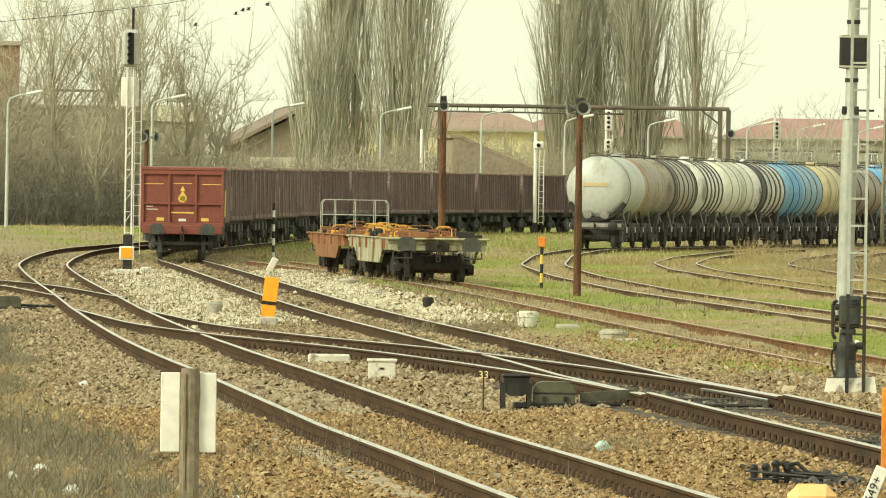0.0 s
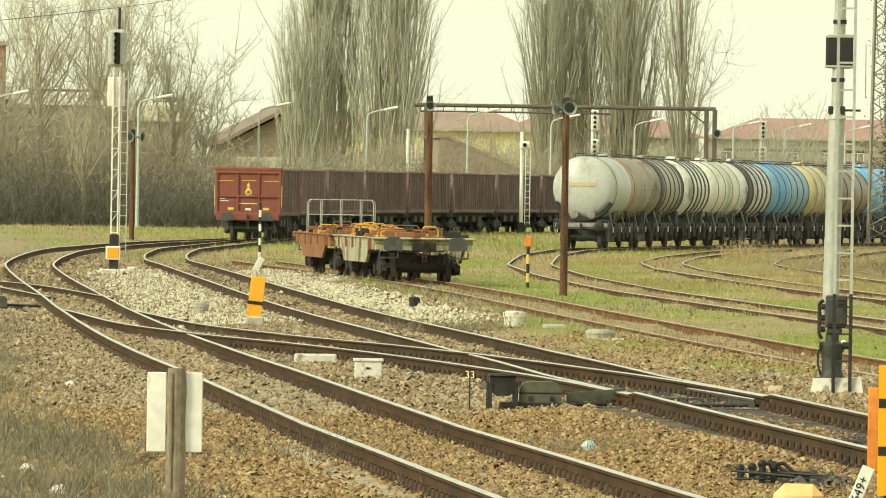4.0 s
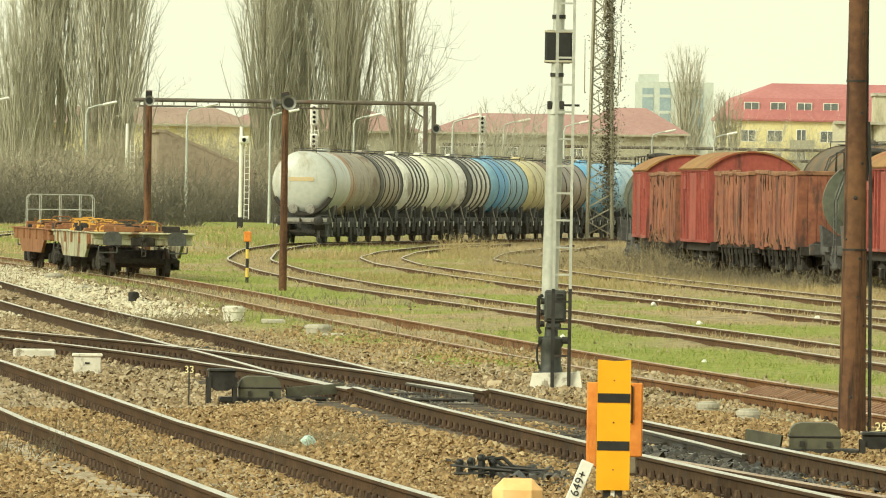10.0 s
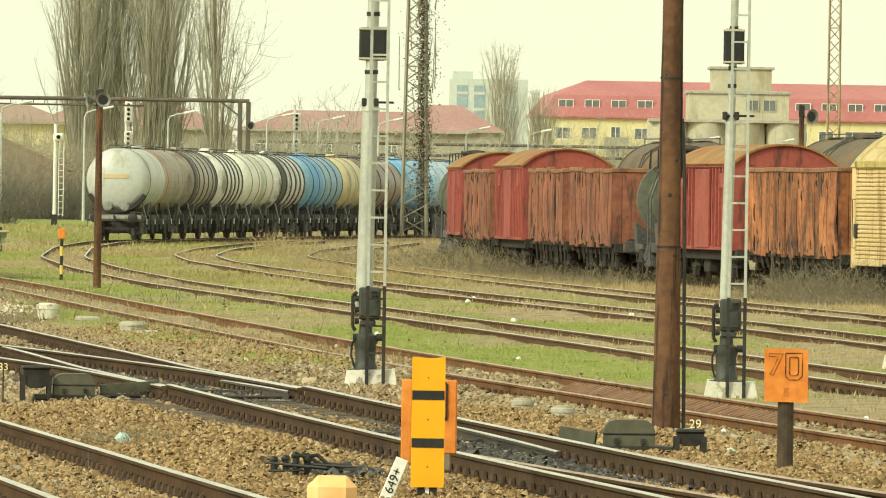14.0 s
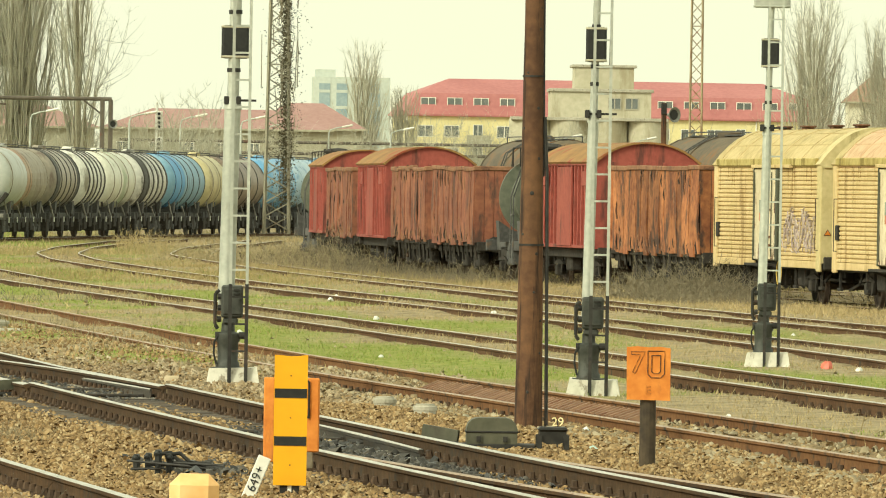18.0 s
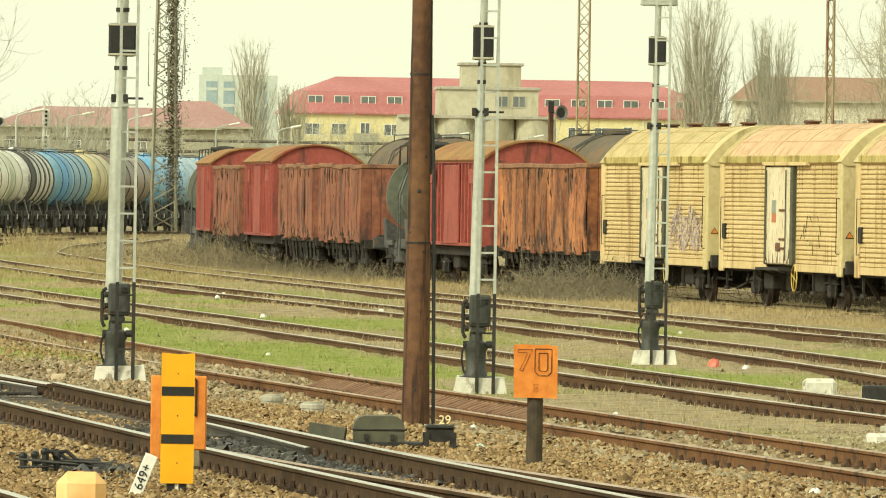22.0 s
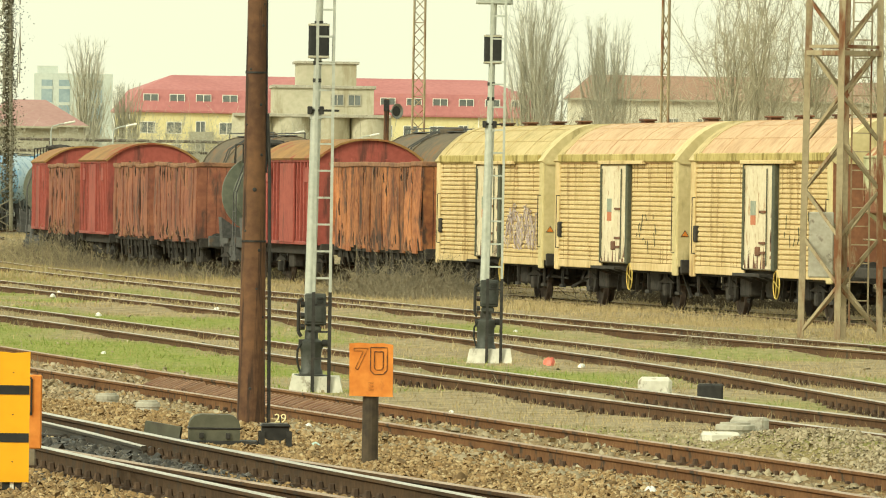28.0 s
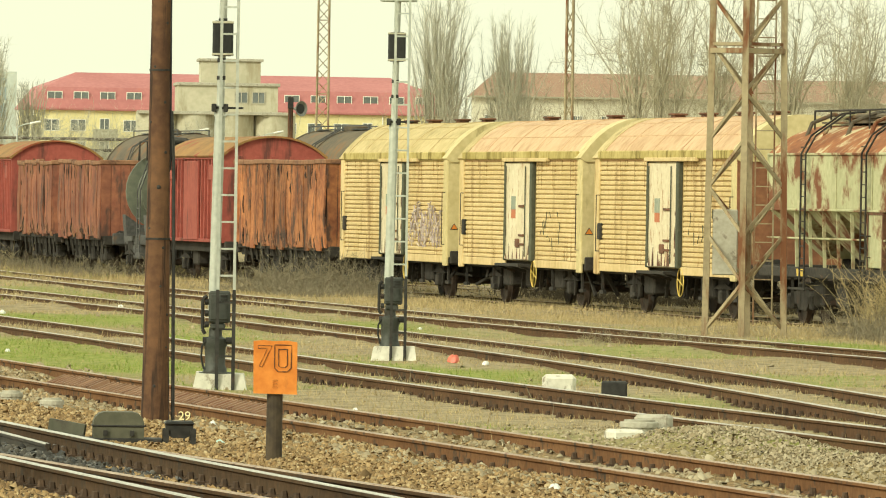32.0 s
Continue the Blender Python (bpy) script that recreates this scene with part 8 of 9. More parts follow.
def poplar(seed, x, y, height, radius, label, limbs=130, twigs=22, thick=1.0, material=None, z=0.0):
    """A bare poplar: steep limbs close to the trunk, each with many steep twigs."""
    rs = np.random.RandomState(seed)
    w = thing("poplar_tree", pose(x, y, z), label, "tree", "bare poplars")
    g = Geo()
    g.cyl((0, 0, -0.3), (0, 0, height * 0.3), 0.32 * thick, 0.24 * thick, 10)
    g.cyl((0, 0, height * 0.3), (rs.normal(0, 0.2), 0, height * 0.65), 0.24 * thick, 0.12 * thick, 8)
    part("trunk", g, M_bark, w)
    z0 = rs.uniform(0.06, 0.72, limbs) * height
    a = rs.uniform(0, 2 * math.pi, limbs)
    q = rs.uniform(0.05, 0.55, limbs) * radius
    start = np.stack([np.cos(a) * q, np.sin(a) * q, z0], 1)
    spread = 0.08 + 0.2 * rs.rand(limbs) * (1.2 - z0 / height)
    d = np.stack([np.cos(a) * spread, np.sin(a) * spread, np.ones(limbs)], 1)
    u = z0 / height
    length = np.minimum(height * (0.24 + 0.28 * (1 - u)) * rs.uniform(0.7, 1.15, limbs), (height - z0) * 0.98)
    lim = np.minimum(length, radius / spread)
    A, B, R0, R1 = branch_set(rs, start, d, lim, 0.085 * thick * (1.15 - u), 5, 0.1, 0.09)
    k = rs.randint(0, len(A), limbs * twigs)
    f = rs.rand(len(k), 1)
    s = A[k] * (1 - f) + B[k] * f
    out = s * np.array([[1, 1, 0]])
    out /= np.linalg.norm(out, axis=1)[:, None] + 1e-6
    d2 = out * 0.3 + rs.normal(size=(len(k), 3)) * 0.36 + np.array([[0, 0, 0.95]])
    l2 = rs.uniform(0.5, 1.9, len(k)) * height / 24
    d2 /= np.linalg.norm(d2, axis=1)[:, None]
    crown = new("crown", twig_mesh("crown", A, B, R0, R1, s, s + d2 * l2[:, None], rs.uniform(0.01, 0.024, len(k)) * thick, material or M_twig_far))
    crown.parent = w
    return w


def bare_tree(seed, x, y, height, spread, label, limbs=26, twigs=60, material=None, thick=1.0, z=0.0):
    """A bare broad-leaved tree: forked limbs, boughs and fine twigs."""
    rs = np.random.RandomState(seed)
    w = thing("bare_tree", pose(x, y, z), label, "tree", "bare trees")
    g = Geo()
    top = (rs.normal(0, 0.3), rs.normal(0, 0.3), height * 0.55)
    g.cyl((0, 0, -0.3), (top[0] * 0.4, top[1] * 0.4, height * 0.25), 0.2 * thick, 0.15 * thick, 9)
    g.cyl((top[0] * 0.4, top[1] * 0.4, height * 0.25), top, 0.15 * thick, 0.07 * thick, 8)
    part("trunk", g, M_bark, w)
    z0 = rs.uniform(0.15, 0.55, limbs) * height
    a = rs.uniform(0, 2 * math.pi, limbs)
    start = np.stack([top[0] * z0 / height, top[1] * z0 / height, z0], 1)
    d = np.stack([np.cos(a) * spread, np.sin(a) * spread, np.ones(limbs)], 1)
    A, B, R0, R1 = branch_set(rs, start, d, (height - z0) * rs.uniform(0.6, 0.98, limbs), np.full(limbs, 0.05 * thick), 5, 0.17, 0.1)
    k = rs.randint(0, len(A), limbs * 7)
    f = rs.rand(len(k), 1)
    s = A[k] * (1 - f) + B[k] * f
    d2 = rs.normal(size=(len(k), 3)) * 0.62 + np.array([[0, 0, 0.75]])
    A2, B2, S0, S1 = branch_set(rs, s, d2, rs.uniform(0.1, 0.25, len(k)) * height, np.full(len(k), 0.02 * thick), 3, 0.2, 0.12)
    k = rs.randint(0, len(A2), limbs * twigs)
    f = rs.rand(len(k), 1)
    s = A2[k] * (1 - f) + B2[k] * f
    d3 = rs.normal(size=(len(k), 3)) * 0.5 + np.array([[0, 0, 0.8]])
    d3 /= np.linalg.norm(d3, axis=1)[:, None]
    tip = s + d3 * (rs.uniform(0.03, 0.1, len(k)) * height)[:, None]
    crown = new("crown", twig_mesh("crown", np.concatenate([A, A2]), np.concatenate([B, B2]), np.concatenate([R0, S0]), np.concatenate([R1, S1]), s, tip, np.full(len(k), 0.012 * thick), material or M_twig))
    crown.parent = w
    return w


def thicket(name, seed, n, xr, yr, hr, r, label, material, lean=0.35, profile=None):
    """A tangle of bare stems and twigs over an area; uncountable."""
    rs = np.random.RandomState(seed)
    x, y = rs.uniform(*xr, n), rs.uniform(*yr, n)
    h = rs.uniform(*hr, n) * (0.65 + 0.7 * frac_noise(x * 3, y * 3, (xr[1] - xr[0]) / 4))
    if profile:
        h = h * profile(x, y)
    start = np.stack([x, y, ground_z(x, y) - 0.1], 1)
    d = np.stack([rs.normal(0, lean, n), rs.normal(0, lean, n), np.ones(n)], 1)
    A, B, R0, R1 = branch_set(rs, start, d, h, np.full(n, r), 4, 0.3, 0.05)
    k = rs.randint(0, len(A), n * 20)
    f = rs.rand(len(k), 1)
    s = A[k] * (1 - f) + B[k] * f
    d2 = rs.normal(size=(len(k), 3)) * 0.8 + np.array([[0, 0, 0.4]])
    d2 /= np.linalg.norm(d2, axis=1)[:, None]
    tip = s + d2 * (rs.uniform(0.1, 0.3, len(k)) * np.mean(hr))[:, None]
    return tagged(new(name, twig_mesh(name, A, B, R0, R1, s, tip, np.full(len(k), r * 0.55), material)), label, "bushes", kind="stuff")


# two rows of tall poplars behind the far curve
for i, (x, h, r) in enumerate(((46.3, 16.0, 1.6), (47.8, 26.0, 2.1), (49.8, 28.0, 2.3), (51.9, 28.5, 2.3), (54.1, 27.0, 2.1), (48.8, 25.0, 2.2), (53.1, 26.0, 2.2))):
    poplar(20 + i, x, 606 + 3 * (i % 3), h, r, "tall bare poplar with dense steep twigs", 90, 44, 0.8)
for i, (x, h, r) in enumerate(((65.3, 25.0, 1.9), (66.9, 28.0, 2.2), (68.6, 29.0, 2.2), (70.3, 28.5, 2.2), (72.0, 27.0, 2.0), (67.8, 27.0, 2.2), (71.1, 27.5, 2.1))):
    poplar(40 + i, x, 622 + 3 * (i % 3), h, r, "tall bare poplar with dense steep twigs", 90, 44, 0.8)
poplar(60, 74.9, 620, 26.0, 1.7, "slender bare poplar with open crown", 60, 45, 0.9)
bare_tree(61, 75.8, 622, 17.0, 0.3, "slender bare tree with open crown beside poplars", 18, 34, M_twig_far)
poplar(62, 155.5, 1010, 20.0, 2.4, "hazy bare poplar beside a tower block", 90, 45, 1.4)
poplar(63, 161.0, 1015, 15.0, 2.4, "hazy bare poplar beside a tower block", 90, 45, 1.4)
poplar(64, 187.5, 905, 25.0, 3.4, "bare poplar before the yellow building", 150, 70, 1.1)
poplar(65, 195.0, 905, 21.5, 3.3, "bare poplar before the brown-roofed houses", 150, 70, 1.1)
for i, (x, y, h) in enumerate(((96.6, 420, 15.0), (99.0, 424, 14.5), (109.5, 440, 14.5), (111.5, 436, 13.5), (106, 452, 12), (103.2, 430, 13.8), (114.5, 446, 13))):
    bare_tree(70 + i, x, y, h, 0.24, "slim bare tree with fine upright twigs", 18, 115, M_twig, 1.0)
for i, (x, y, h) in enumerate(((20.3, 484, 13.5), (22.8, 480, 16.0), (25.6, 486, 14.5), (27.0, 480, 15.5), (30.2, 484, 12.5), (18.6, 492, 13.0), (32.5, 492, 10.0))):
    bare_tree(80 + i, x, y, h, 0.55, "bare tree with spreading fine twigs above a thicket", 20, 110, None, 1.15)
bare_tree(95, 24.6, 470, 8.0, 0.6, "leaning pale bare tree in the thicket", 16, 40)
bare_tree(96, 56.5, 640, 12.5, 0.3, "small bare tree behind the gantry", 20, 50, M_twig_far)
bare_tree(97, 66.5, 500, 8.5, 0.5, "small bare tree beside the ivy mast", 20, 50, M_twig_far)
for i, (x, y, h) in enumerate(((100, 690, 8), (106, 695, 7.5), (112, 690, 8.5), (118, 700, 8), (126, 705, 9), (88, 680, 8.5), (94, 685, 7.5))):
    bare_tree(100 + i, x, y, h, 0.5, "low bare tree before the red-roofed building", 16, 80, M_twig_far)
thicket("thicket", 1, 3400, (12, 44), (474, 496), (4.5, 8.0), 0.026, "dense brown-grey thicket of bare bushes", M_thicket, profile=lambda x, y: 1 - 0.42 * smooth(27, 32, x))
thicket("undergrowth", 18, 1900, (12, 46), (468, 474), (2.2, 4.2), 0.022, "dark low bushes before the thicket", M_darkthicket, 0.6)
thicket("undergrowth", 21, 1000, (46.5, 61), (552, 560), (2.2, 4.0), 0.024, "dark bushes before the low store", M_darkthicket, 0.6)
thicket("thicket", 2, 1200, (49.5, 66), (585, 600), (3.5, 7.0), 0.028, "dull brown bushes under the poplars", M_thicket)
thicket("thicket", 3, 1100, (60, 84), (632, 645), (4.0, 7.5), 0.03, "dull brown bushes under the poplars", M_twig_far)
thicket("thicket", 4, 2000, (82, 150), (690, 720), (4.5, 8.0), 0.035, "hazy bare bushes behind the tank train", M_twig_far)
thicket("thicket", 5, 2600, (96, 135), (440, 470), (6.0, 9.5), 0.022, "dense bare thicket behind the silo wagons", M_thicket)
thicket("far_woods", 6, 1300, (-150, 420), (1350, 1420), (7, 12), 0.2, "far hazy bare woods", M_twig_far)
# bramble along the parked wagons
thicket("bramble", 7, 1700, (38.6, 41.4), (201, 217), (0.55, 1.15), 0.011, "low grey bramble bushes before the plank wagon", M_bramble, 0.8, lambda x, y: 0.2 + 1.0 * np.exp(-((y - 208.0) / 3.6) ** 2))
thicket("bramble", 20, 600, (39.6, 41.7), (238, 275), (0.3, 0.8), 0.011, "grey bramble tangle at the foot of the red wagons", M_bramble, 0.8)
thicket("bramble", 8, 480, (39.6, 42.6), (268, 306), (0.4, 1.1), 0.012, "dry bramble bushes along the red wagons", M_dryweed, 0.7)
thicket("bramble", 22, 420, (41.5, 44.5), (276, 290), (0.8, 1.5), 0.011, "brown bramble bush against a red wagon", M_weed, 0.7)
thicket("bramble", 9, 300, (43, 52), (300, 345), (0.4, 1.0), 0.014, "dry bushes at the end of the wagon row", M_dryweed, 0.6)
thicket("undergrowth", 16, 1000, (41.4, 44.2), (213.5, 300), (0.35, 0.95), 0.012, "dark dead brush under the derelict wagons", M_brush, 0.6)
# Added screen of dark stalks; stands for the darkness seen beneath the cream wagons.
thicket("undergrowth", 17, 1500, (45.3, 47.4), (150, 214), (0.6, 1.2), 0.012, "added dark screen of stalks behind the cream wagons", M_brush, 0.6)
thicket("reeds", 10, 500, (39.7, 41.0), (148.5, 155), (0.9, 1.9), 0.008, "dry straw-coloured reeds beside the lattice tower", M_dry, 0.3)
thicket("bramble", 11, 700, (38.8, 40.6), (146, 153.5), (0.35, 0.8), 0.01, "tangled dry weeds beside the lattice tower", M_bramble, 0.7)
thicket("bramble", 12, 400, (32.6, 34.6), (143, 147), (0.15, 0.35), 0.006, "low dry weeds between the sidings", M_weed, 0.8)


# ---- buildings ----
M_yellowwall = mat("pale_yellow_render", (0.68, 0.60, 0.30), (0.76, 0.68, 0.38), 0.9, 0, 0.2, 2, (0.55, 0.46, 0.2), 0.15, 0.4, 2)
M_redroof = mat("red_metal_roof", (0.37, 0.135, 0.13), (0.45, 0.18, 0.17), 0.7, 0, 0.2, 2, (0.42, 0.15, 0.12), 0.2, 0.5)
# Two far roof colours, greyed so that they look hazy from the yard.
M_brownhaze = mat("hazed_brown_tile_roof", (0.29, 0.20, 0.16), (0.35, 0.25, 0.20), 0.9, 0, 0.2, 2)
M_hazered = mat("hazed_red_tile_roof", (0.32, 0.185, 0.165), (0.38, 0.23, 0.205), 0.85, 0, 0.2, 2)
M_brownroof = mat("brown_tile_roof", (0.26, 0.16, 0.11), (0.33, 0.21, 0.145), 0.9, 0, 0.3, 3, (0.28, 0.15, 0.1), 0.3, 0.6)
M_greywall = mat("grey_beige_render", (0.31, 0.295, 0.21), (0.40, 0.375, 0.275), 0.92, 0, 0.25, 2, (0.34, 0.3, 0.2), 0.3, 0.5, 3)
M_silowall = mat("pale_silo_concrete", (0.42, 0.39, 0.28), (0.52, 0.48, 0.36), 0.92, 0, 0.25, 2, (0.34, 0.3, 0.2), 0.35, 0.5, 4)
M_whitewall = mat("pale_render", (0.58, 0.55, 0.42), (0.68, 0.64, 0.5), 0.9, 0, 0.3, 2, (0.45, 0.41, 0.3), 0.2, 0.6, 2)
M_glass = mat("window_glass", (0.10, 0.115, 0.11), (0.16, 0.175, 0.165), 0.12, 0, 0.4, 3, bump=0, spec=0.8)
M_frame = mat("white_window_frame", (0.72, 0.70, 0.62), (0.8, 0.78, 0.7), 0.6, 0, 1, 5)
M_brick = mat("dull_red_brick_wall", (0.22, 0.135, 0.09), (0.30, 0.19, 0.13), 0.92, 0, 0.5, 8)
# Shed wall and roof browns, lightened in place of haze before them.
M_shedwall = mat("hazed_plank_wall", (0.21, 0.17, 0.125), (0.29, 0.24, 0.18), 0.92, 0, 0.5, 6)
M_shedroof = mat("hazed_shed_roof", (0.20, 0.15, 0.115), (0.27, 0.21, 0.165), 0.9, 0, 0.4, 4)


def window(parent, x, y, z, w, h, frame_mat=None):
    """A framed two-pane window set 10 cm into a wall facing -y."""
    g = Geo()
    t = 0.09
    for a, b, c, d in ((-w / 2, 0, -w / 2 + t, h), (w / 2 - t, 0, w / 2, h), (-w / 2 + t, 0, w / 2 - t, t), (-w / 2 + t, h - t, w / 2 - t, h), (-t / 2, t, t / 2, h - t)):
        g.box(a, -0.05, b, c, 0.03, d)
    win = part("window", g, frame_mat or M_frame, parent, at=pose(x, y, z))
    for a, b in ((-w / 2 + t, -t / 2), (t / 2, w / 2 - t)):
        p = Geo()
        p.box(a, 0.0, t, b, 0.02, h - t)
        part("pane", p, M_glass, win)
    return win


def yellow_building():
    w = thing("apartment_building", pose(178.0, 1120, 0, 0, 0, -2), "long yellow apartment building with a red mansard roof", "building")
    L, D = 54.4, 14.0
    g = Geo()
    g.box(0, 0, 0, L, D, 12.8)
    part("wall", g, M_yellowwall, w)
    g = Geo()
    g.box(-0.5, -0.5, 12.6, L + 0.5, D + 0.5, 12.95, 0.05)
    part("eave", g, M_redroof, w)
    lo, mid, hi = 12.95, 15.6, 17.6
    g = Geo()
    ring = lambda i, z: [(i, i * 0.6, z), (L - i, i * 0.6, z), (L - i, D - i * 0.6, z), (i, D - i * 0.6, z)]
    v = ring(-0.4, lo) + ring(1.6, mid) + [(6.5, D / 2 - 0.3, hi), (L - 6.5, D / 2 - 0.3, hi), (L - 6.5, D / 2 + 0.3, hi), (6.5, D / 2 + 0.3, hi)]
    f = [(4 * k + i, 4 * k + (i + 1) % 4, 4 * k + 4 + (i + 1) % 4, 4 * k + 4 + i) for k in range(2) for i in range(4)] + [(8, 9, 10, 11)]
    g.add(v, f)
    part("roof", g, M_redroof, w, "red metal mansard roof")
    for i in range(15):
        x = 2.6 + i * 3.45
        win = window(w, x + 0.4, 0.3, 13.45, 2.0, 1.6)
        win.name = "skylight"
        for z in (9.9, 7.0, 4.1, 1.2):
            if i % 5 == 2 and z < 10:
                window(w, x, -0.02, z, 1.3, 1.7)
                g = Geo()
                g.box(x - 1.6, -1.2, z - 0.9, x + 1.6, 0, z - 0.75)
                g.box(x - 1.6, -1.2, z - 0.75, x + 1.6, -1.12, z + 0.3)
                part("balcony", g, M_greywall, w)
            else:
                window(w, x, -0.02, z, 2.0, 1.55)
    for x in (0.2, 15.5, 31, 46):
        g = Geo()
        g.cyl((x, -0.1, 0), (x, -0.1, 12.6), 0.08, 0.08, 6)
        part("downpipe", g, M_frame, w)


yellow_building()


def silo_house():
    w = thing("silo_building", pose(140.8, 800, 0, 0, 0, -8), "grey concrete silo building with a stepped tower", "building")
    g = Geo()
    g.box(0.0, 0, 0, 9.3, 8, 12.2)
    part("wall", g, M_silowall, w)
    g = Geo()
    g.box(-0.15, -0.2, 12.2, 9.5, 8.2, 12.5, 0.03)
    part("roof_slab", g, M_greyc, w)
    g = Geo()
    g.box(2.2, 1, 12.5, 7.7, 7, 14.5)
    part("upper_tower", g, M_silowall, w)
    g = Geo()
    g.box(1.95, 0.8, 14.5, 7.95, 7.2, 14.75, 0.03)
    part("roof_slab", g, M_greyc, w)
    for x in (-2.0, 1.6, 5.2, 9.0):
        g = Geo()
        g.cyl((x, -1.2, 0), (x, -1.2, 9.6), 1.9, 1.9, 20)
        part("silo", g, M_silowall, w, smooth=True)
    g = Geo()
    g.box(-3.8, -3.2, 9.5, 10.8, 0.5, 9.8, 0.03)
    part("silo_roof", g, M_greyc, w)
    for x in (5.9, 7.5):
        window(w, x, -0.03, 10.6, 1.25, 1.1, M_greyc)
    g = Geo()
    g.cyl((5.5, 3, 14.7), (5.5, 3, 17.2), 0.04, 0.02, 5)
    part("aerial", g, M_dark, w)


silo_house()


def long_house(x, y, turn, L, D, wall, eave, ridge, wall_mat, roof_mat, label, hip=3.0, rows=((3.0, 1.2),), step=3.4, w_win=1.3):
    w = thing("house", pose(x, y, 0, 0, 0, turn), label, "building")
    g = Geo()
    g.box(0, 0, 0, L, D, eave)
    part("wall", g, wall_mat, w)
    g = Geo()
    v = [(-0.6, -0.6, eave), (L + 0.6, -0.6, eave), (L + 0.6, D + 0.6, eave), (-0.6, D + 0.6, eave), (hip, D / 2, ridge), (L - hip, D / 2, ridge)]
    g.add(v, [(0, 1, 5, 4), (1, 2, 5), (2, 3, 4, 5), (3, 0, 4), (0, 3, 2, 1)])
    part("roof", g, roof_mat, w)
    g = Geo()
    g.box(-0.7, -0.75, eave - 0.15, L + 0.7, -0.6, eave + 0.05)
    part("gutter", g, M_greywall, w)
    for z, h in rows:
        for i in range(int((L - 2) / step)):
            window(w, 1.8 + i * step, -0.03, z, w_win, h)
    return w


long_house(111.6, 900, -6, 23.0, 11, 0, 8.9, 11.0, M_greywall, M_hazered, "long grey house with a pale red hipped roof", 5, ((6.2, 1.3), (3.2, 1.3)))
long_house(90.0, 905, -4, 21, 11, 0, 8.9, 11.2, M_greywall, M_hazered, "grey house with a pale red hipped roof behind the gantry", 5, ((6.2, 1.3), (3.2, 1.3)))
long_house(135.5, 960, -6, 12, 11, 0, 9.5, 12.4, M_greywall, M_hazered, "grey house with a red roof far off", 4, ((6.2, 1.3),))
long_house(211.2, 1000, -10, 34, 12, 0, 14.0, 16.9, M_whitewall, M_brownroof, "pale house with a broad brown tiled roof", 2.5, ((10.6, 1.3), (7.4, 1.3)))
long_house(246.0, 1010, -10, 24, 12, 0, 14.0, 16.7, M_whitewall, M_brownroof, "pale house with a long brown tiled roof", 2.5, ((10.6, 1.3), (7.4, 1.3)))
long_house(61.0, 800, 0, 22, 10, 0, 8.5, 10.1, M_yellowwall, M_brownhaze, "low yellow house with a red roof muted by painted haze", 3, ((4.6, 1.4),))


def shed():
    w = thing("storage_shed", pose(44.6, 650, 0), "old shed with a dark gabled roof and pale end wall", "shed")
    g = Geo()
    g.prism([(0, 0), (8.5, 0), (8.5, 6.2), (4.6, 8.5), (0, 6.2)], 0, 22)
    part("wall", g, M_shedwall, w)
    g = Geo()
    g.prism([(-0.6, 6.0), (4.6, 8.75), (9.1, 6.05), (9.1, 6.3), (4.6, 9.05), (-0.6, 6.3)], -0.7, 22.5)
    part("roof", g, M_shedroof, w)
    for x in (0.6, 4.4):
        g = Geo()
        g.box(x, -0.1, 4.0, x + 3.4, 0.05, 5.1, 0.02)
        part("pale_panel", g, M_whitewall, w)
    for i in range(4):
        g = Geo()
        g.box(0.7 + i * 2, -0.12, 1.2, 1.9 + i * 2, 0.03, 2.8, 0.02)
        part("shutter", g, M_shedroof, w)


shed()


def low_store():
    """A broad store with a long, low brown roof, its eave towards the yard."""
    w = thing("storage_shed", pose(48.6, 566, 0), "low store with a dull brown sloping roof", "shed")
    part("wall", Geo().prism([(4.0, 0), (10.2, 0), (10.2, 3.7), (4.4, 6.2), (4.0, 6.2)], 0.3, 9.0), M_storeroof, w)
    part("roof", Geo().prism([(3.8, 6.2), (4.4, 6.2), (10.5, 3.57), (10.5, 3.77), (4.45, 6.4), (3.8, 6.4)], 0.25, 9.4), M_storeroof, w, "dull brown felt roof")


# Store's brown, lightened as if seen through haze.
M_storeroof = mat("hazed_felt_roof", (0.24, 0.19, 0.14), (0.32, 0.26, 0.19), 0.92, 0, 0.3, 3, (0.19, 0.145, 0.105), 0.35, 0.8)
low_store()


def hall():
    w = thing("factory_hall", pose(33.0, 700, 0), "low grey factory hall with a glazed saw roof", "building")
    g = Geo()
    g.box(-4, 0, 0, 12, 14, 9.0)
    part("wall", g, M_greywall, w)
    g = Geo()
    g.box(-2.4, -0.2, 9.0, 3.8, 6, 9.2)
    part("roof_slab", g, M_shedroof, w)
    for i in range(9):
        g = Geo()
        g.bar((-2.2 + i * 0.7, 0, 9.2), (-1.2 + i * 0.7, 3, 10.4), 0.12)
        part("glazing_bar", g, M_shedroof, w)
    g = Geo()
    g.box(-1.2, 2.9, 10.3, 5.2, 3.1, 10.5)
    part("ridge_beam", g, M_shedroof, w)
    for i in range(4):
        g = Geo()
        g.box(9 + i * 0.8, 1, 9.0, 9.1 + i * 0.8, 1.1, 10.4)
        g.box(9, 1, 9.6 + 0.2 * (i % 2), 11.5, 1.08, 9.7 + 0.2 * (i % 2))
        part("roof_rail", g, M_shedroof, w)
    g = Geo()
    g.box(6.5, -0.3, 8.0, 12, 0, 9.3, 0.02)
    part("pale_band", g, M_whitewall, w)


hall()


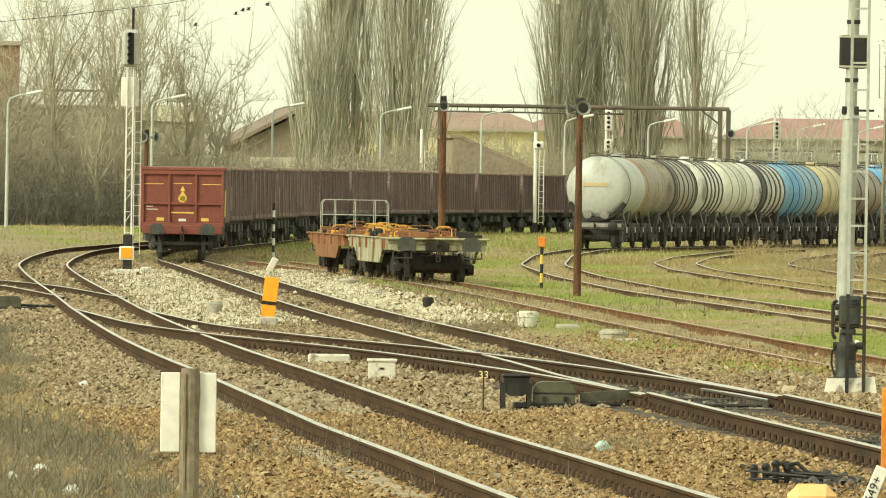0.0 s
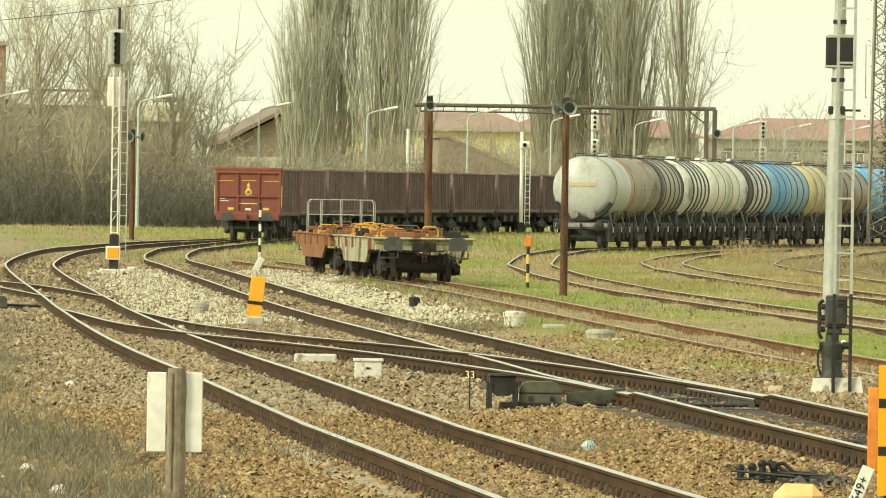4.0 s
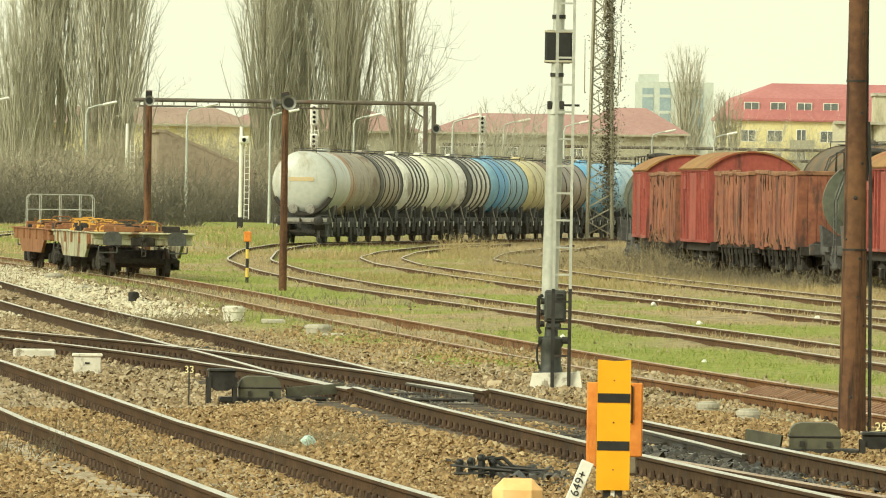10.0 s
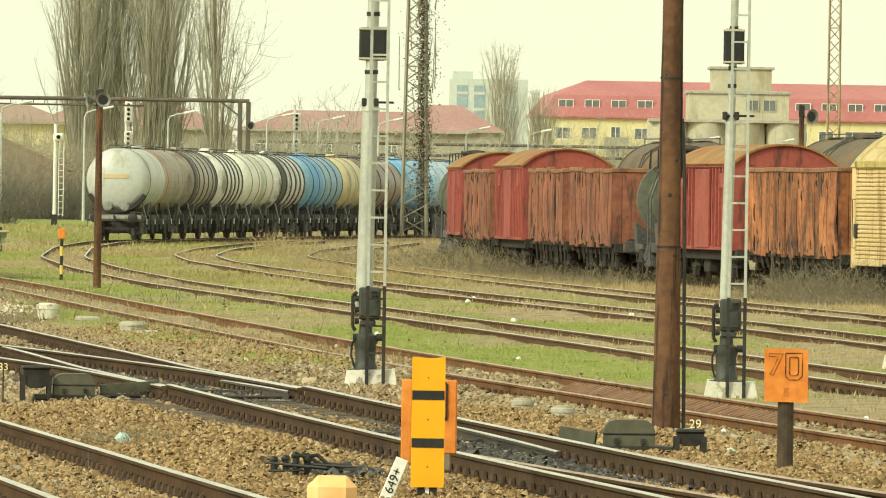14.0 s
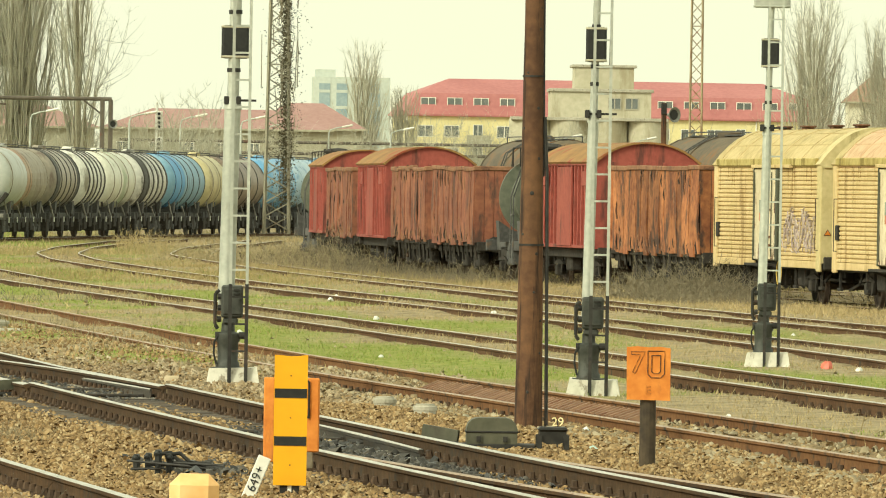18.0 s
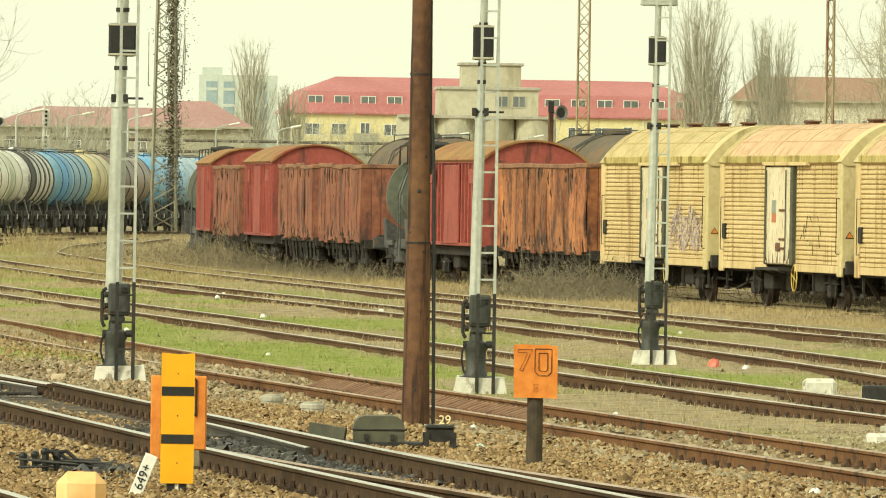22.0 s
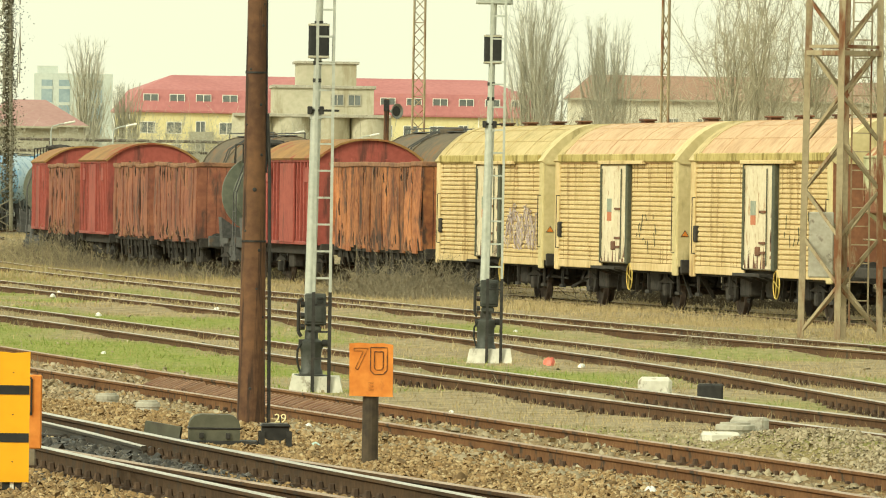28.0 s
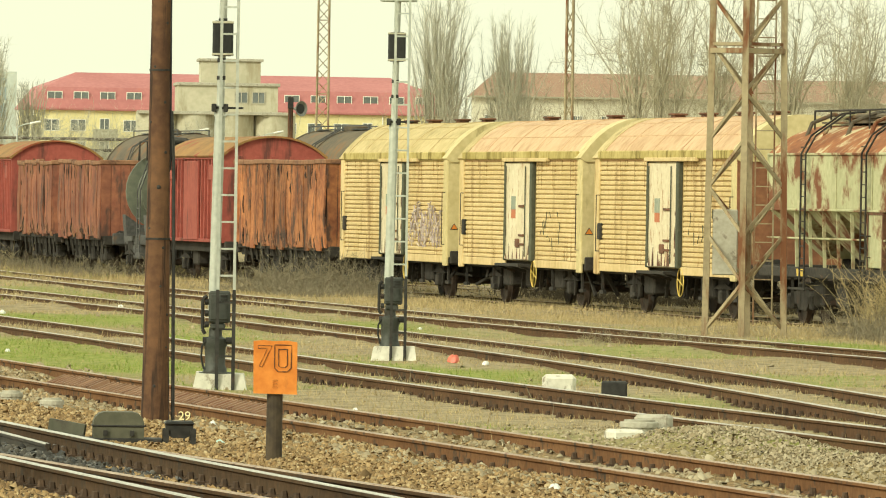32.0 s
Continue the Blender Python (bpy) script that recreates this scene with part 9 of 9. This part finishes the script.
def brick_house():
    w = thing("brick_building", pose(14.0, 560, 0), "tall dull red brick building behind bare trees", "building")
    g = Geo()
    g.box(0, 0, 0, 10.1, 10, 11.6)
    part("wall", g, M_brick, w)
    g = Geo()
    g.box(-0.2, -0.2, 11.6, 10.3, 10.2, 11.9, 0.03)
    part("roof_slab", g, M_greyc, w)
    for i in range(3):
        for z in (3, 6, 9):
            window(w, 1.8 + i * 3, -0.03, z, 1.2, 1.4)


brick_house()


def tower_block():
    w = thing("tower_block", pose(222, 1500, 0, 0, 0, -8), "pale blue-grey tower block far off in haze", "building")
    g = Geo()
    g.box(0, 0, 0, 13.5, 12, 22.5)
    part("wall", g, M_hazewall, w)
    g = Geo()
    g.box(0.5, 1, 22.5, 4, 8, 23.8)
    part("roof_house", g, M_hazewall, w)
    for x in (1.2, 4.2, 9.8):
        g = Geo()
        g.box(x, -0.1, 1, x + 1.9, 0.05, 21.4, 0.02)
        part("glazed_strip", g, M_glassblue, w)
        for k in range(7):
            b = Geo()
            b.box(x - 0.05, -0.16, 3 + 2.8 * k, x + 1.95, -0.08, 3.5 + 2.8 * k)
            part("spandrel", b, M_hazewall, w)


# The wall's pale blue-grey carries painted haze for the distant block.
M_hazewall = mat("hazed_grey_render", (0.46, 0.50, 0.45), (0.56, 0.60, 0.54), 0.9, 0, 0.3, 2)
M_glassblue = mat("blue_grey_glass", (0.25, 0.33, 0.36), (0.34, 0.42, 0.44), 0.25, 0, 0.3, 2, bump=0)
tower_block()


def overhead_wire():
    """A sagging cable that runs over the entry signal's top pipe."""
    g = Geo()
    pts = [(x, 267.0, z) for x, z in ((7.1, 7.29), (9.2, 7.4), (11.0, 7.57), (12.95, 7.8), (14.93, 8.06), (15.9, 8.2), (16.9, 8.39), (18.35, 8.72), (20.4, 9.33))]
    g.tube(pts, 0.009, 5)
    return tagged(new("overhead_cable", g.mesh("overhead_cable", M_dark)), "thin black cable slung over the signal mast", "cable")


overhead_wire()


# ---- loose stones, grass and weeds ----
def stones(name, seed, n, xr, yr, size, material, label, keep=None, z_up=0.0):
    """Loose angular stones, each an uneven tilted wedge."""
    rs = np.random.RandomState(seed)
    x, y = rs.uniform(*xr, n), rs.uniform(*yr, n)
    ok = rs.rand(n) < (stone_share(x, y) if keep is None else keep(x, y))
    x, y = x[ok], y[ok]
    n = len(x)
    wedge = np.array([[-1, -1, -0.7], [1, -1, -0.7], [1, 1, -0.7], [-1, 1, -0.7], [-0.6, 0.1, 0.75], [0.6, -0.1, 0.75]], float) * 0.8
    v = wedge[None] * rs.uniform(0.6, 1.3, (n, 6, 3)) * rs.uniform(0.65, 1.35, (n, 1, 3)) * (size * rs.lognormal(0, 0.35, (n, 1, 1)))
    a, t, u = rs.uniform(0, 2 * math.pi, n), rs.normal(0, 0.45, n), rs.normal(0, 0.45, n)
    c, s = np.cos(t)[:, None], np.sin(t)[:, None]
    v = np.stack([v[..., 0], v[..., 1] * c - v[..., 2] * s, v[..., 1] * s + v[..., 2] * c], -1)
    c, s = np.cos(u)[:, None], np.sin(u)[:, None]
    v = np.stack([v[..., 0] * c - v[..., 2] * s, v[..., 1], v[..., 0] * s + v[..., 2] * c], -1)
    c, s = np.cos(a)[:, None], np.sin(a)[:, None]
    v = np.stack([v[..., 0] * c - v[..., 1] * s, v[..., 0] * s + v[..., 1] * c, v[..., 2]], -1)
    v += np.stack([x, y, ground_z(x, y) + z_up + rs.uniform(-0.01, 0.035, n)], 1)[:, None, :]
    f = np.array([[0, 1, 5], [0, 5, 4], [1, 2, 5], [2, 3, 4], [2, 4, 5], [3, 0, 4]])
    faces = (np.arange(n)[:, None, None] * 6 + f[None]).reshape(-1, 3)
    return tagged(new(name, raw_mesh(name, v.reshape(-1, 3), faces, material)), label, "stones", kind="stuff")


def blades(name, seed, n, xr, yr, h, width, material, label, keep, lean=0.4):
    """Single leaning grass blades."""
    rs = np.random.RandomState(seed)
    x, y = rs.uniform(*xr, n), rs.uniform(*yr, n)
    ok = rs.rand(n) < keep(x, y)
    x, y = x[ok], y[ok]
    n = len(x)
    a = rs.uniform(0, 2 * math.pi, n)
    hh = h * rs.lognormal(0, 0.4, n)
    d = np.stack([rs.normal(0, lean, n), rs.normal(0, lean, n), np.ones(n)], 1)
    d /= np.linalg.norm(d, axis=1)[:, None]
    p = np.stack([x, y, ground_z(x, y) - 0.02], 1)
    side = np.stack([np.cos(a), np.sin(a), np.zeros(n)], 1) * (width / 2)
    v = np.stack([p - side, p + side, p + d * hh[:, None]], 1).reshape(-1, 3)
    faces = np.arange(3 * n).reshape(-1, 3)
    return tagged(new(name, raw_mesh(name, v, faces, material)), label, "grass", kind="stuff")


def off_rails(x, y):
    """0 on the rails themselves, so that no stone or blade stands on a rail head."""
    d = np.full(np.shape(x), 9.0)
    for line in (L_one, L_branch, L_b, L_c, L_d, L_k):
        off = np.abs(x - np.interp(y, line.y, line.x))
        d = np.minimum(d, np.abs(off - 0.7535))
    d = np.where(y < 96, np.minimum(d, np.abs(np.abs(x - 11.45) - 0.7535)), d)
    return smooth(0.1, 0.16, d)


stones("ballast_stones", 1, 150000, (3.4, 17.2), (57, 96), 0.0165, M_stone, "loose brown ballast stones", lambda x, y: stone_share(x, y) * off_rails(x, y) * (1 - oil_share(x, y)) * (1 - 0.8 * smooth(0.12, 0.3, x - np.interp(y, L_one.y, L_one.x) + 1.45) * (1 - smooth(-0.25, -0.1, x - np.interp(y, L_one.y, L_one.x) + 0.75)) * (1 - smooth(80, 92, y))))
stones("oily_stones", 8, 80000, (9.4, 14.2), (64, 140), 0.026, M_oily, "black greasy ballast stones under the turnouts", lambda x, y: oil_share(x, y) * off_rails(x, y))
stones("ballast_stones", 2, 80000, (3.4, 18.5), (96, 170), 0.023, M_stone_dull, "loose brown ballast stones", lambda x, y: stone_share(x, y) * off_rails(x, y))
stones("ballast_stones", 3, 18000, (15, 21), (62, 125), 0.026, M_stone_pale, "pale stones along the siding", lambda x, y: stone_share(x, y) * off_rails(x, y) * 0.8)
stones("pale_gravel", 4, 60000, (10.0, 20.5), (165, 275), 0.03, M_gravel, "pale grey gravel shoulder beside the branch track", lambda x, y: np.maximum(np.exp(-((x - np.interp(y, L_branch.y, L_branch.x) - 2.0) / 0.6) ** 2), 0.9 * np.exp(-((x - np.interp(y, L_branch.y, L_branch.x) + 2.2) / 0.8) ** 2)) * off_rails(x, y), 0.03)
stones("gravel_heap", 5, 46000, (18.8, 21.5), (64, 92), 0.0125, M_stone_pale, "low heap of pale gravel", lambda x, y: np.maximum(np.exp(-(((x - 20.45) / 0.75) ** 2 + ((y - 84.0) / 4.6) ** 2)), np.exp(-(((x - 20.1) / 0.7) ** 2 + ((y - 75.5) / 8.0) ** 4))), 0.0)
stones("ballast_stones", 9, 46000, (5.0, 22.0), (168, 325), 0.042, M_stone_dull, "loose brown ballast stones", lambda x, y: stone_share(x, y) * off_rails(x, y))
stones("scattered_stones", 10, 16000, (13.4, 19.0), (82, 150), 0.019, M_stone, "scattered brown stones on bare soil", lambda x, y: off_rails(x, y) * (1 - 0.7 * stone_share(x, y)))
stones("earth_clods", 6, 9000, (2, 5), (57, 130), 0.028, M_stone, "scattered stones in the dry weeds", lambda x, y: np.full(np.shape(x), 0.6))
stones("yard_stones", 7, 1500, (18, 42), (85, 200), 0.03, M_stone_pale, "scattered pale stones in the yard", lambda x, y: np.full(np.shape(x), 0.5))

yard = lambda x, y: green_share(x, y) * off_rails(x, y)
dry = lambda x, y: np.clip(1.0 - green_share(x, y) * 1.1 - stone_share(x, y) * 1.2, 0, 1) * off_rails(x, y)
blades("green_grass", 1, 270000, (13.0, 38), (85, 180), 0.045, 0.02, M_grass, "short green grass between the sidings", yard, 0.6)
blades("green_grass", 2, 110000, (19, 46), (180, 345), 0.06, 0.034, M_grass, "short green grass between the sidings", yard, 0.6)
blades("dry_grass", 3, 225000, (13.0, 42), (80, 180), 0.06, 0.014, M_dry, "dry straw grass of the yard", dry, 0.6)
blades("dry_grass", 4, 150000, (16.5, 48), (180, 360), 0.08, 0.026, M_dry, "dry straw grass of the yard", dry, 0.5)
blades("dry_grass", 5, 80000, (2.0, 7.2), (57, 150), 0.1, 0.011, M_weed, "dry weeds of the verge", lambda x, y: np.clip(1.1 - stone_share(x, y) * 1.5, 0, 1) * off_rails(x, y), 0.8)
blades("dead_weeds", 6, 130000, (2.0, 7.6), (57, 170), 0.22, 0.009, M_deadweed, "grey dead weeds of the verge", lambda x, y: np.clip(frac_noise(x, y, 2.2) * 1.8 - 0.4 - stone_share(x, y), 0, 1), 0.9)
blades("green_grass", 7, 60000, (2.0, 7.0), (57, 160), 0.08, 0.012, M_grass, "sparse green grass of the verge", lambda x, y: np.clip(frac_noise(x + 7, y, 3.0) - 0.35, 0, 1) * np.clip(1.1 - stone_share(x, y) * 1.5, 0, 1), 0.7)
blades("dry_grass", 8, 50000, (38, 42.6), (140, 300), 0.1, 0.014, M_dry, "tall dry grass along the parked wagons", lambda x, y: np.full(np.shape(x), 0.9), 0.4)
blades("rail_weeds", 9, 42000, (15.5, 36), (68, 200), 0.085, 0.009, M_dry, "dry weeds growing along the siding rails", lambda x, y: np.exp(-((track_gap(x, y) - 0.75) / 0.3) ** 2) * off_rails(x, y) * np.clip(frac_noise(x, y, 1.6) * 2.4 - 0.6, 0, 1), 0.3)
blades("rail_weeds", 16, 60000, (18.5, 48), (150, 345), 0.15, 0.02, M_dryweed, "tall dry weeds leaning over the far siding rails", lambda x, y: np.exp(-((track_gap(x, y) - 0.9) / 0.3) ** 2) * np.clip(frac_noise(x + 5, y * 0.4, 2.4) * 2.6 - 0.8, 0, 1), 0.5)
blades("dry_grass", 17, 90000, (25, 52), (232, 350), 0.14, 0.03, M_tallgrass, "patches of tall tan and olive grass over the far sidings", lambda x, y: smooth(0.3, 1.6, x - np.interp(y, L_c.y, L_c.x)) * np.clip(frac_noise(x + 11, y * 0.35, 3.2) * 3.2 - 1.3, 0, 1), 0.5)
blades("trackside_weeds", 18, 60000, (33, 80), (380, 530), 0.34, 0.04, M_tallgrass, "tall dry weeds before the tank train", lambda x, y: np.exp(-((x - np.interp(y, L_c.y, L_c.x) + 2.6) / 0.7) ** 2) * np.clip(frac_noise(x, y * 0.4, 3.0) * 2.4 - 0.5, 0, 1), 0.5)
thicket("bush", 23, 150, (44.7, 46.7), (352, 357), (0.6, 1.2), 0.012, "dry straw-coloured bush before the tank train", M_dry, 0.7)
blades("track_weeds", 14, 70000, (20.5, 44), (88, 330), 0.11, 0.016, M_weed, "grey dry weeds between the siding rails", lambda x, y: np.exp(-(track_gap(x, y) / 0.85) ** 6) * off_rails(x, y) * np.clip(frac_noise(x, y * 0.4, 2.0) * 1.8 - 0.2, 0, 1), 0.4)
blades("trackside_weeds", 10, 7000, (12.5, 22), (120, 290), 0.2, 0.018, M_weed, "grey weeds beside the branch track", lambda x, y: np.exp(-((x - np.interp(y, L_branch.y, L_branch.x) - 4.2) / 1.4) ** 2), 0.4)
blades("trackside_weeds", 15, 16000, (6.0, 24), (190, 330), 0.2, 0.018, M_deadweed, "grey weeds in patches along the far curve", lambda x, y: off_rails(x, y) * np.clip(frac_noise(x + 3, y * 0.4, 3.0) * 2.6 - 1.1, 0, 1), 0.5)
blades("trackside_weeds", 11, 9000, (8.5, 16), (150, 270), 0.2, 0.015, M_weed, "grey weeds between the main tracks", lambda x, y: np.exp(-((x - (np.interp(y, L_branch.y, L_branch.x) + np.interp(y, L_one.y, L_one.x)) / 2) / 0.8) ** 2), 0.5)
blades("far_grass", 12, 40000, (14, 50), (340, 470), 0.1, 0.05, M_grass, "green grass of the far bank", lambda x, y: np.clip(frac_noise(x, y * 0.3, 5.0), 0, 1) * 0.9, 0.4)
blades("far_grass", 13, 40000, (20, 70), (330, 470), 0.13, 0.05, M_dry, "dry grass of the far bank", lambda x, y: np.clip(frac_noise(x + 30, y * 0.3, 6.0) * 1.2, 0, 1), 0.4)
thicket("weed_tuft", 13, 420, (8.6, 9.5), (80.2, 83.5), (0.1, 0.3), 0.004, "dry weed tuft in the ballast", M_weed, 0.5)
thicket("weed_tuft", 14, 260, (13.9, 16.0), (155, 160), (0.2, 0.5), 0.008, "grey weeds beside the shaft ring", M_weed, 0.6)
thicket("weed_tuft", 19, 900, (2.2, 4.3), (58, 84), (0.12, 0.32), 0.0035, "tangled grey dead weeds of the verge", M_deadweed, 0.9)
thicket("weed_tuft", 24, 160, (2.5, 4.1), (59, 84), (0.12, 0.35), 0.004, "broken dark twigs lying in the verge", M_brush, 1.3)
thicket("weed_tuft", 15, 260, (2.4, 3.6), (68.5, 73.5), (0.2, 0.5), 0.004, "dead thorny weed in the verge", M_weed, 0.9)


# ---- the tracks' rails and sleepers ----
track("main line track with polished rails on concrete sleepers in brown ballast", L_one, 40, 400, Z_one, M_railtop, (50, 130), 0.47, False, (46, 170))
track("second main track with polished rails and oily turnout sleepers", L_two, 40, 96, Z_MAIN, M_railtop, (52, 96), 0.5, True, (48, 96), side=M_railside_dark)
track("branch track curving away with worn rails on ballast", L_branch, 96, 470, Z_branch, M_railtop, (97, 150), 0.55, True, (97, 140), side=M_railside_dark)
track("crossover track between the two main tracks", L_cross, 96, 187, Z_cross, M_railtop, (98, 140), 0.55, True, (98, 140), step=1.0, side=M_railside_dark)
track("diverging track of the turnout with brown rails", L_east, 50, 73, Z_MAIN - 0.01, M_railtop_rusty, (), 0.5, True)
track("side track joining the main line at a turnout", L_left, 211, 258, lambda y: Z_one(y) - 0.012, M_railtop, (), 0.6, True, step=0.75, side=M_railside_dark)
track("siding with rusty rails in stones and weeds", L_b, 40, 300, Z_B, M_railtop_rusty, (58, 112), 0.55, False, (56, 112), side=M_railside_red)
track("siding with rusty rails sunk in grass", L_c, 40, 610, Z_YARD, M_railtop_worn, (), 0.6, False, (66, 118), side=M_railside_old)
track("siding with worn rails sunk in grass", L_d, 82, 420, Z_YARD, M_railtop_worn, (84, 100), 0.6, True, (84, 120), side=M_railside_old)
track("siding with rusty rails sunk in dry grass", L_k, 40, 420, Z_YARD, M_railtop_worn, side=M_railside_old)
track("overgrown siding under the parked wagons", L_m, 60, 340, 0.05, M_railtop_rusty)


def switch_blades(label, line, y0, y1, off, z, gap):
    """A pair of greased blades beside the stock rails, with slide chairs under them."""
    t = tagged(new("turnout"), label, "railway switch", kind="structure")
    for s in (-1, 1):
        n = len(RAIL)
        g, ys = Geo(), np.linspace(y0, y1, 13)
        for k, y in enumerate(ys):
            u = k / 12
            thin = 0.35 + 0.6 * math.sin(math.pi * min(u, 0.8))
            x = line.X(y) + s * (off - 0.06 - (gap if s > 0 else 0.0) * (1 - u) - 0.1 * u)
            g.v.extend((x + a * thin, y, height_at(z, y) - 0.04 - 0.03 * u * u + h) for a, h in RAIL)
        for k in range(12):
            for i in range(n):
                j = (i + 1) % n
                g.f.append((k * n + i, k * n + j, (k + 1) * n + j, (k + 1) * n + i))
                g.m.append(1 if i in (6, 7, 8) else 0)
        g.f += [tuple(range(n)), tuple(range(12 * n, 13 * n))]
        g.m += [0, 0]
        part("switch_blade", g, [M_greasy, M_railtop], t, "greased switch blade")
        chair = Geo().box(-0.2, -0.07, -0.19, 0.16, 0.07, -0.15, 0.01).box(0.1, -0.05, -0.16, 0.16, 0.05, -0.09, 0.01).mesh("slide_chair", M_greasy)
        plate = Geo().box(-0.19, -0.055, -0.15, 0.06, 0.055, -0.142).mesh("slide_plate", M_railtop)
        for y in np.arange(min(y0, y1), max(y0, y1), 0.5):
            spot = pose(line.X(y) + s * (off - 0.14), y, height_at(z, y), 0, 0, 0 if s > 0 else 180)
            part("slide_chair", chair, None, t, at=spot)
            part("slide_plate", plate, None, t, at=spot)
    for k in range(2):
        y = y0 + (y1 - y0) * (0.06 + 0.3 * k)
        part("stretcher_rod", Geo().cyl((line.X(y) - off, y, height_at(z, y) - 0.13), (line.X(y) + off, y, height_at(z, y) - 0.13), 0.022, 0.022, 8), M_greasy, t)


switch_blades("greased switch blades of the near turnout", L_two, 82.5, 75.0, 0.7535, Z_MAIN - 0.015, 0.1)
switch_blades("greased switch blades of the crossover turnout", L_branch, 96.0, 108.0, 0.7535, Z_branch, 0.1)


def turnout_motor(x, y, label):
    w = thing("point_machine", face(x, y, gz(x, y) - 0.02), label, "point machine", "point machines")
    part("bed_plate", Geo().box(-0.5, -0.25, 0, 0.5, 0.25, 0.08, 0.01), M_dark, w)
    part("motor_case", Geo().prism([(-0.4, 0.08), (0.15, 0.08), (0.15, 0.26), (0.08, 0.32), (-0.33, 0.32), (-0.4, 0.26)], -0.2, 0.2), M_machine, w, "dark motor case")
    part("drive_rod", Geo().cyl((0.15, 0, 0.12), (0.9, 0.2, 0.1), 0.03, 0.03, 8), M_dark, w)


turnout_motor(8.45, 197.2, "dark point motor case beside the far turnout")


motions()
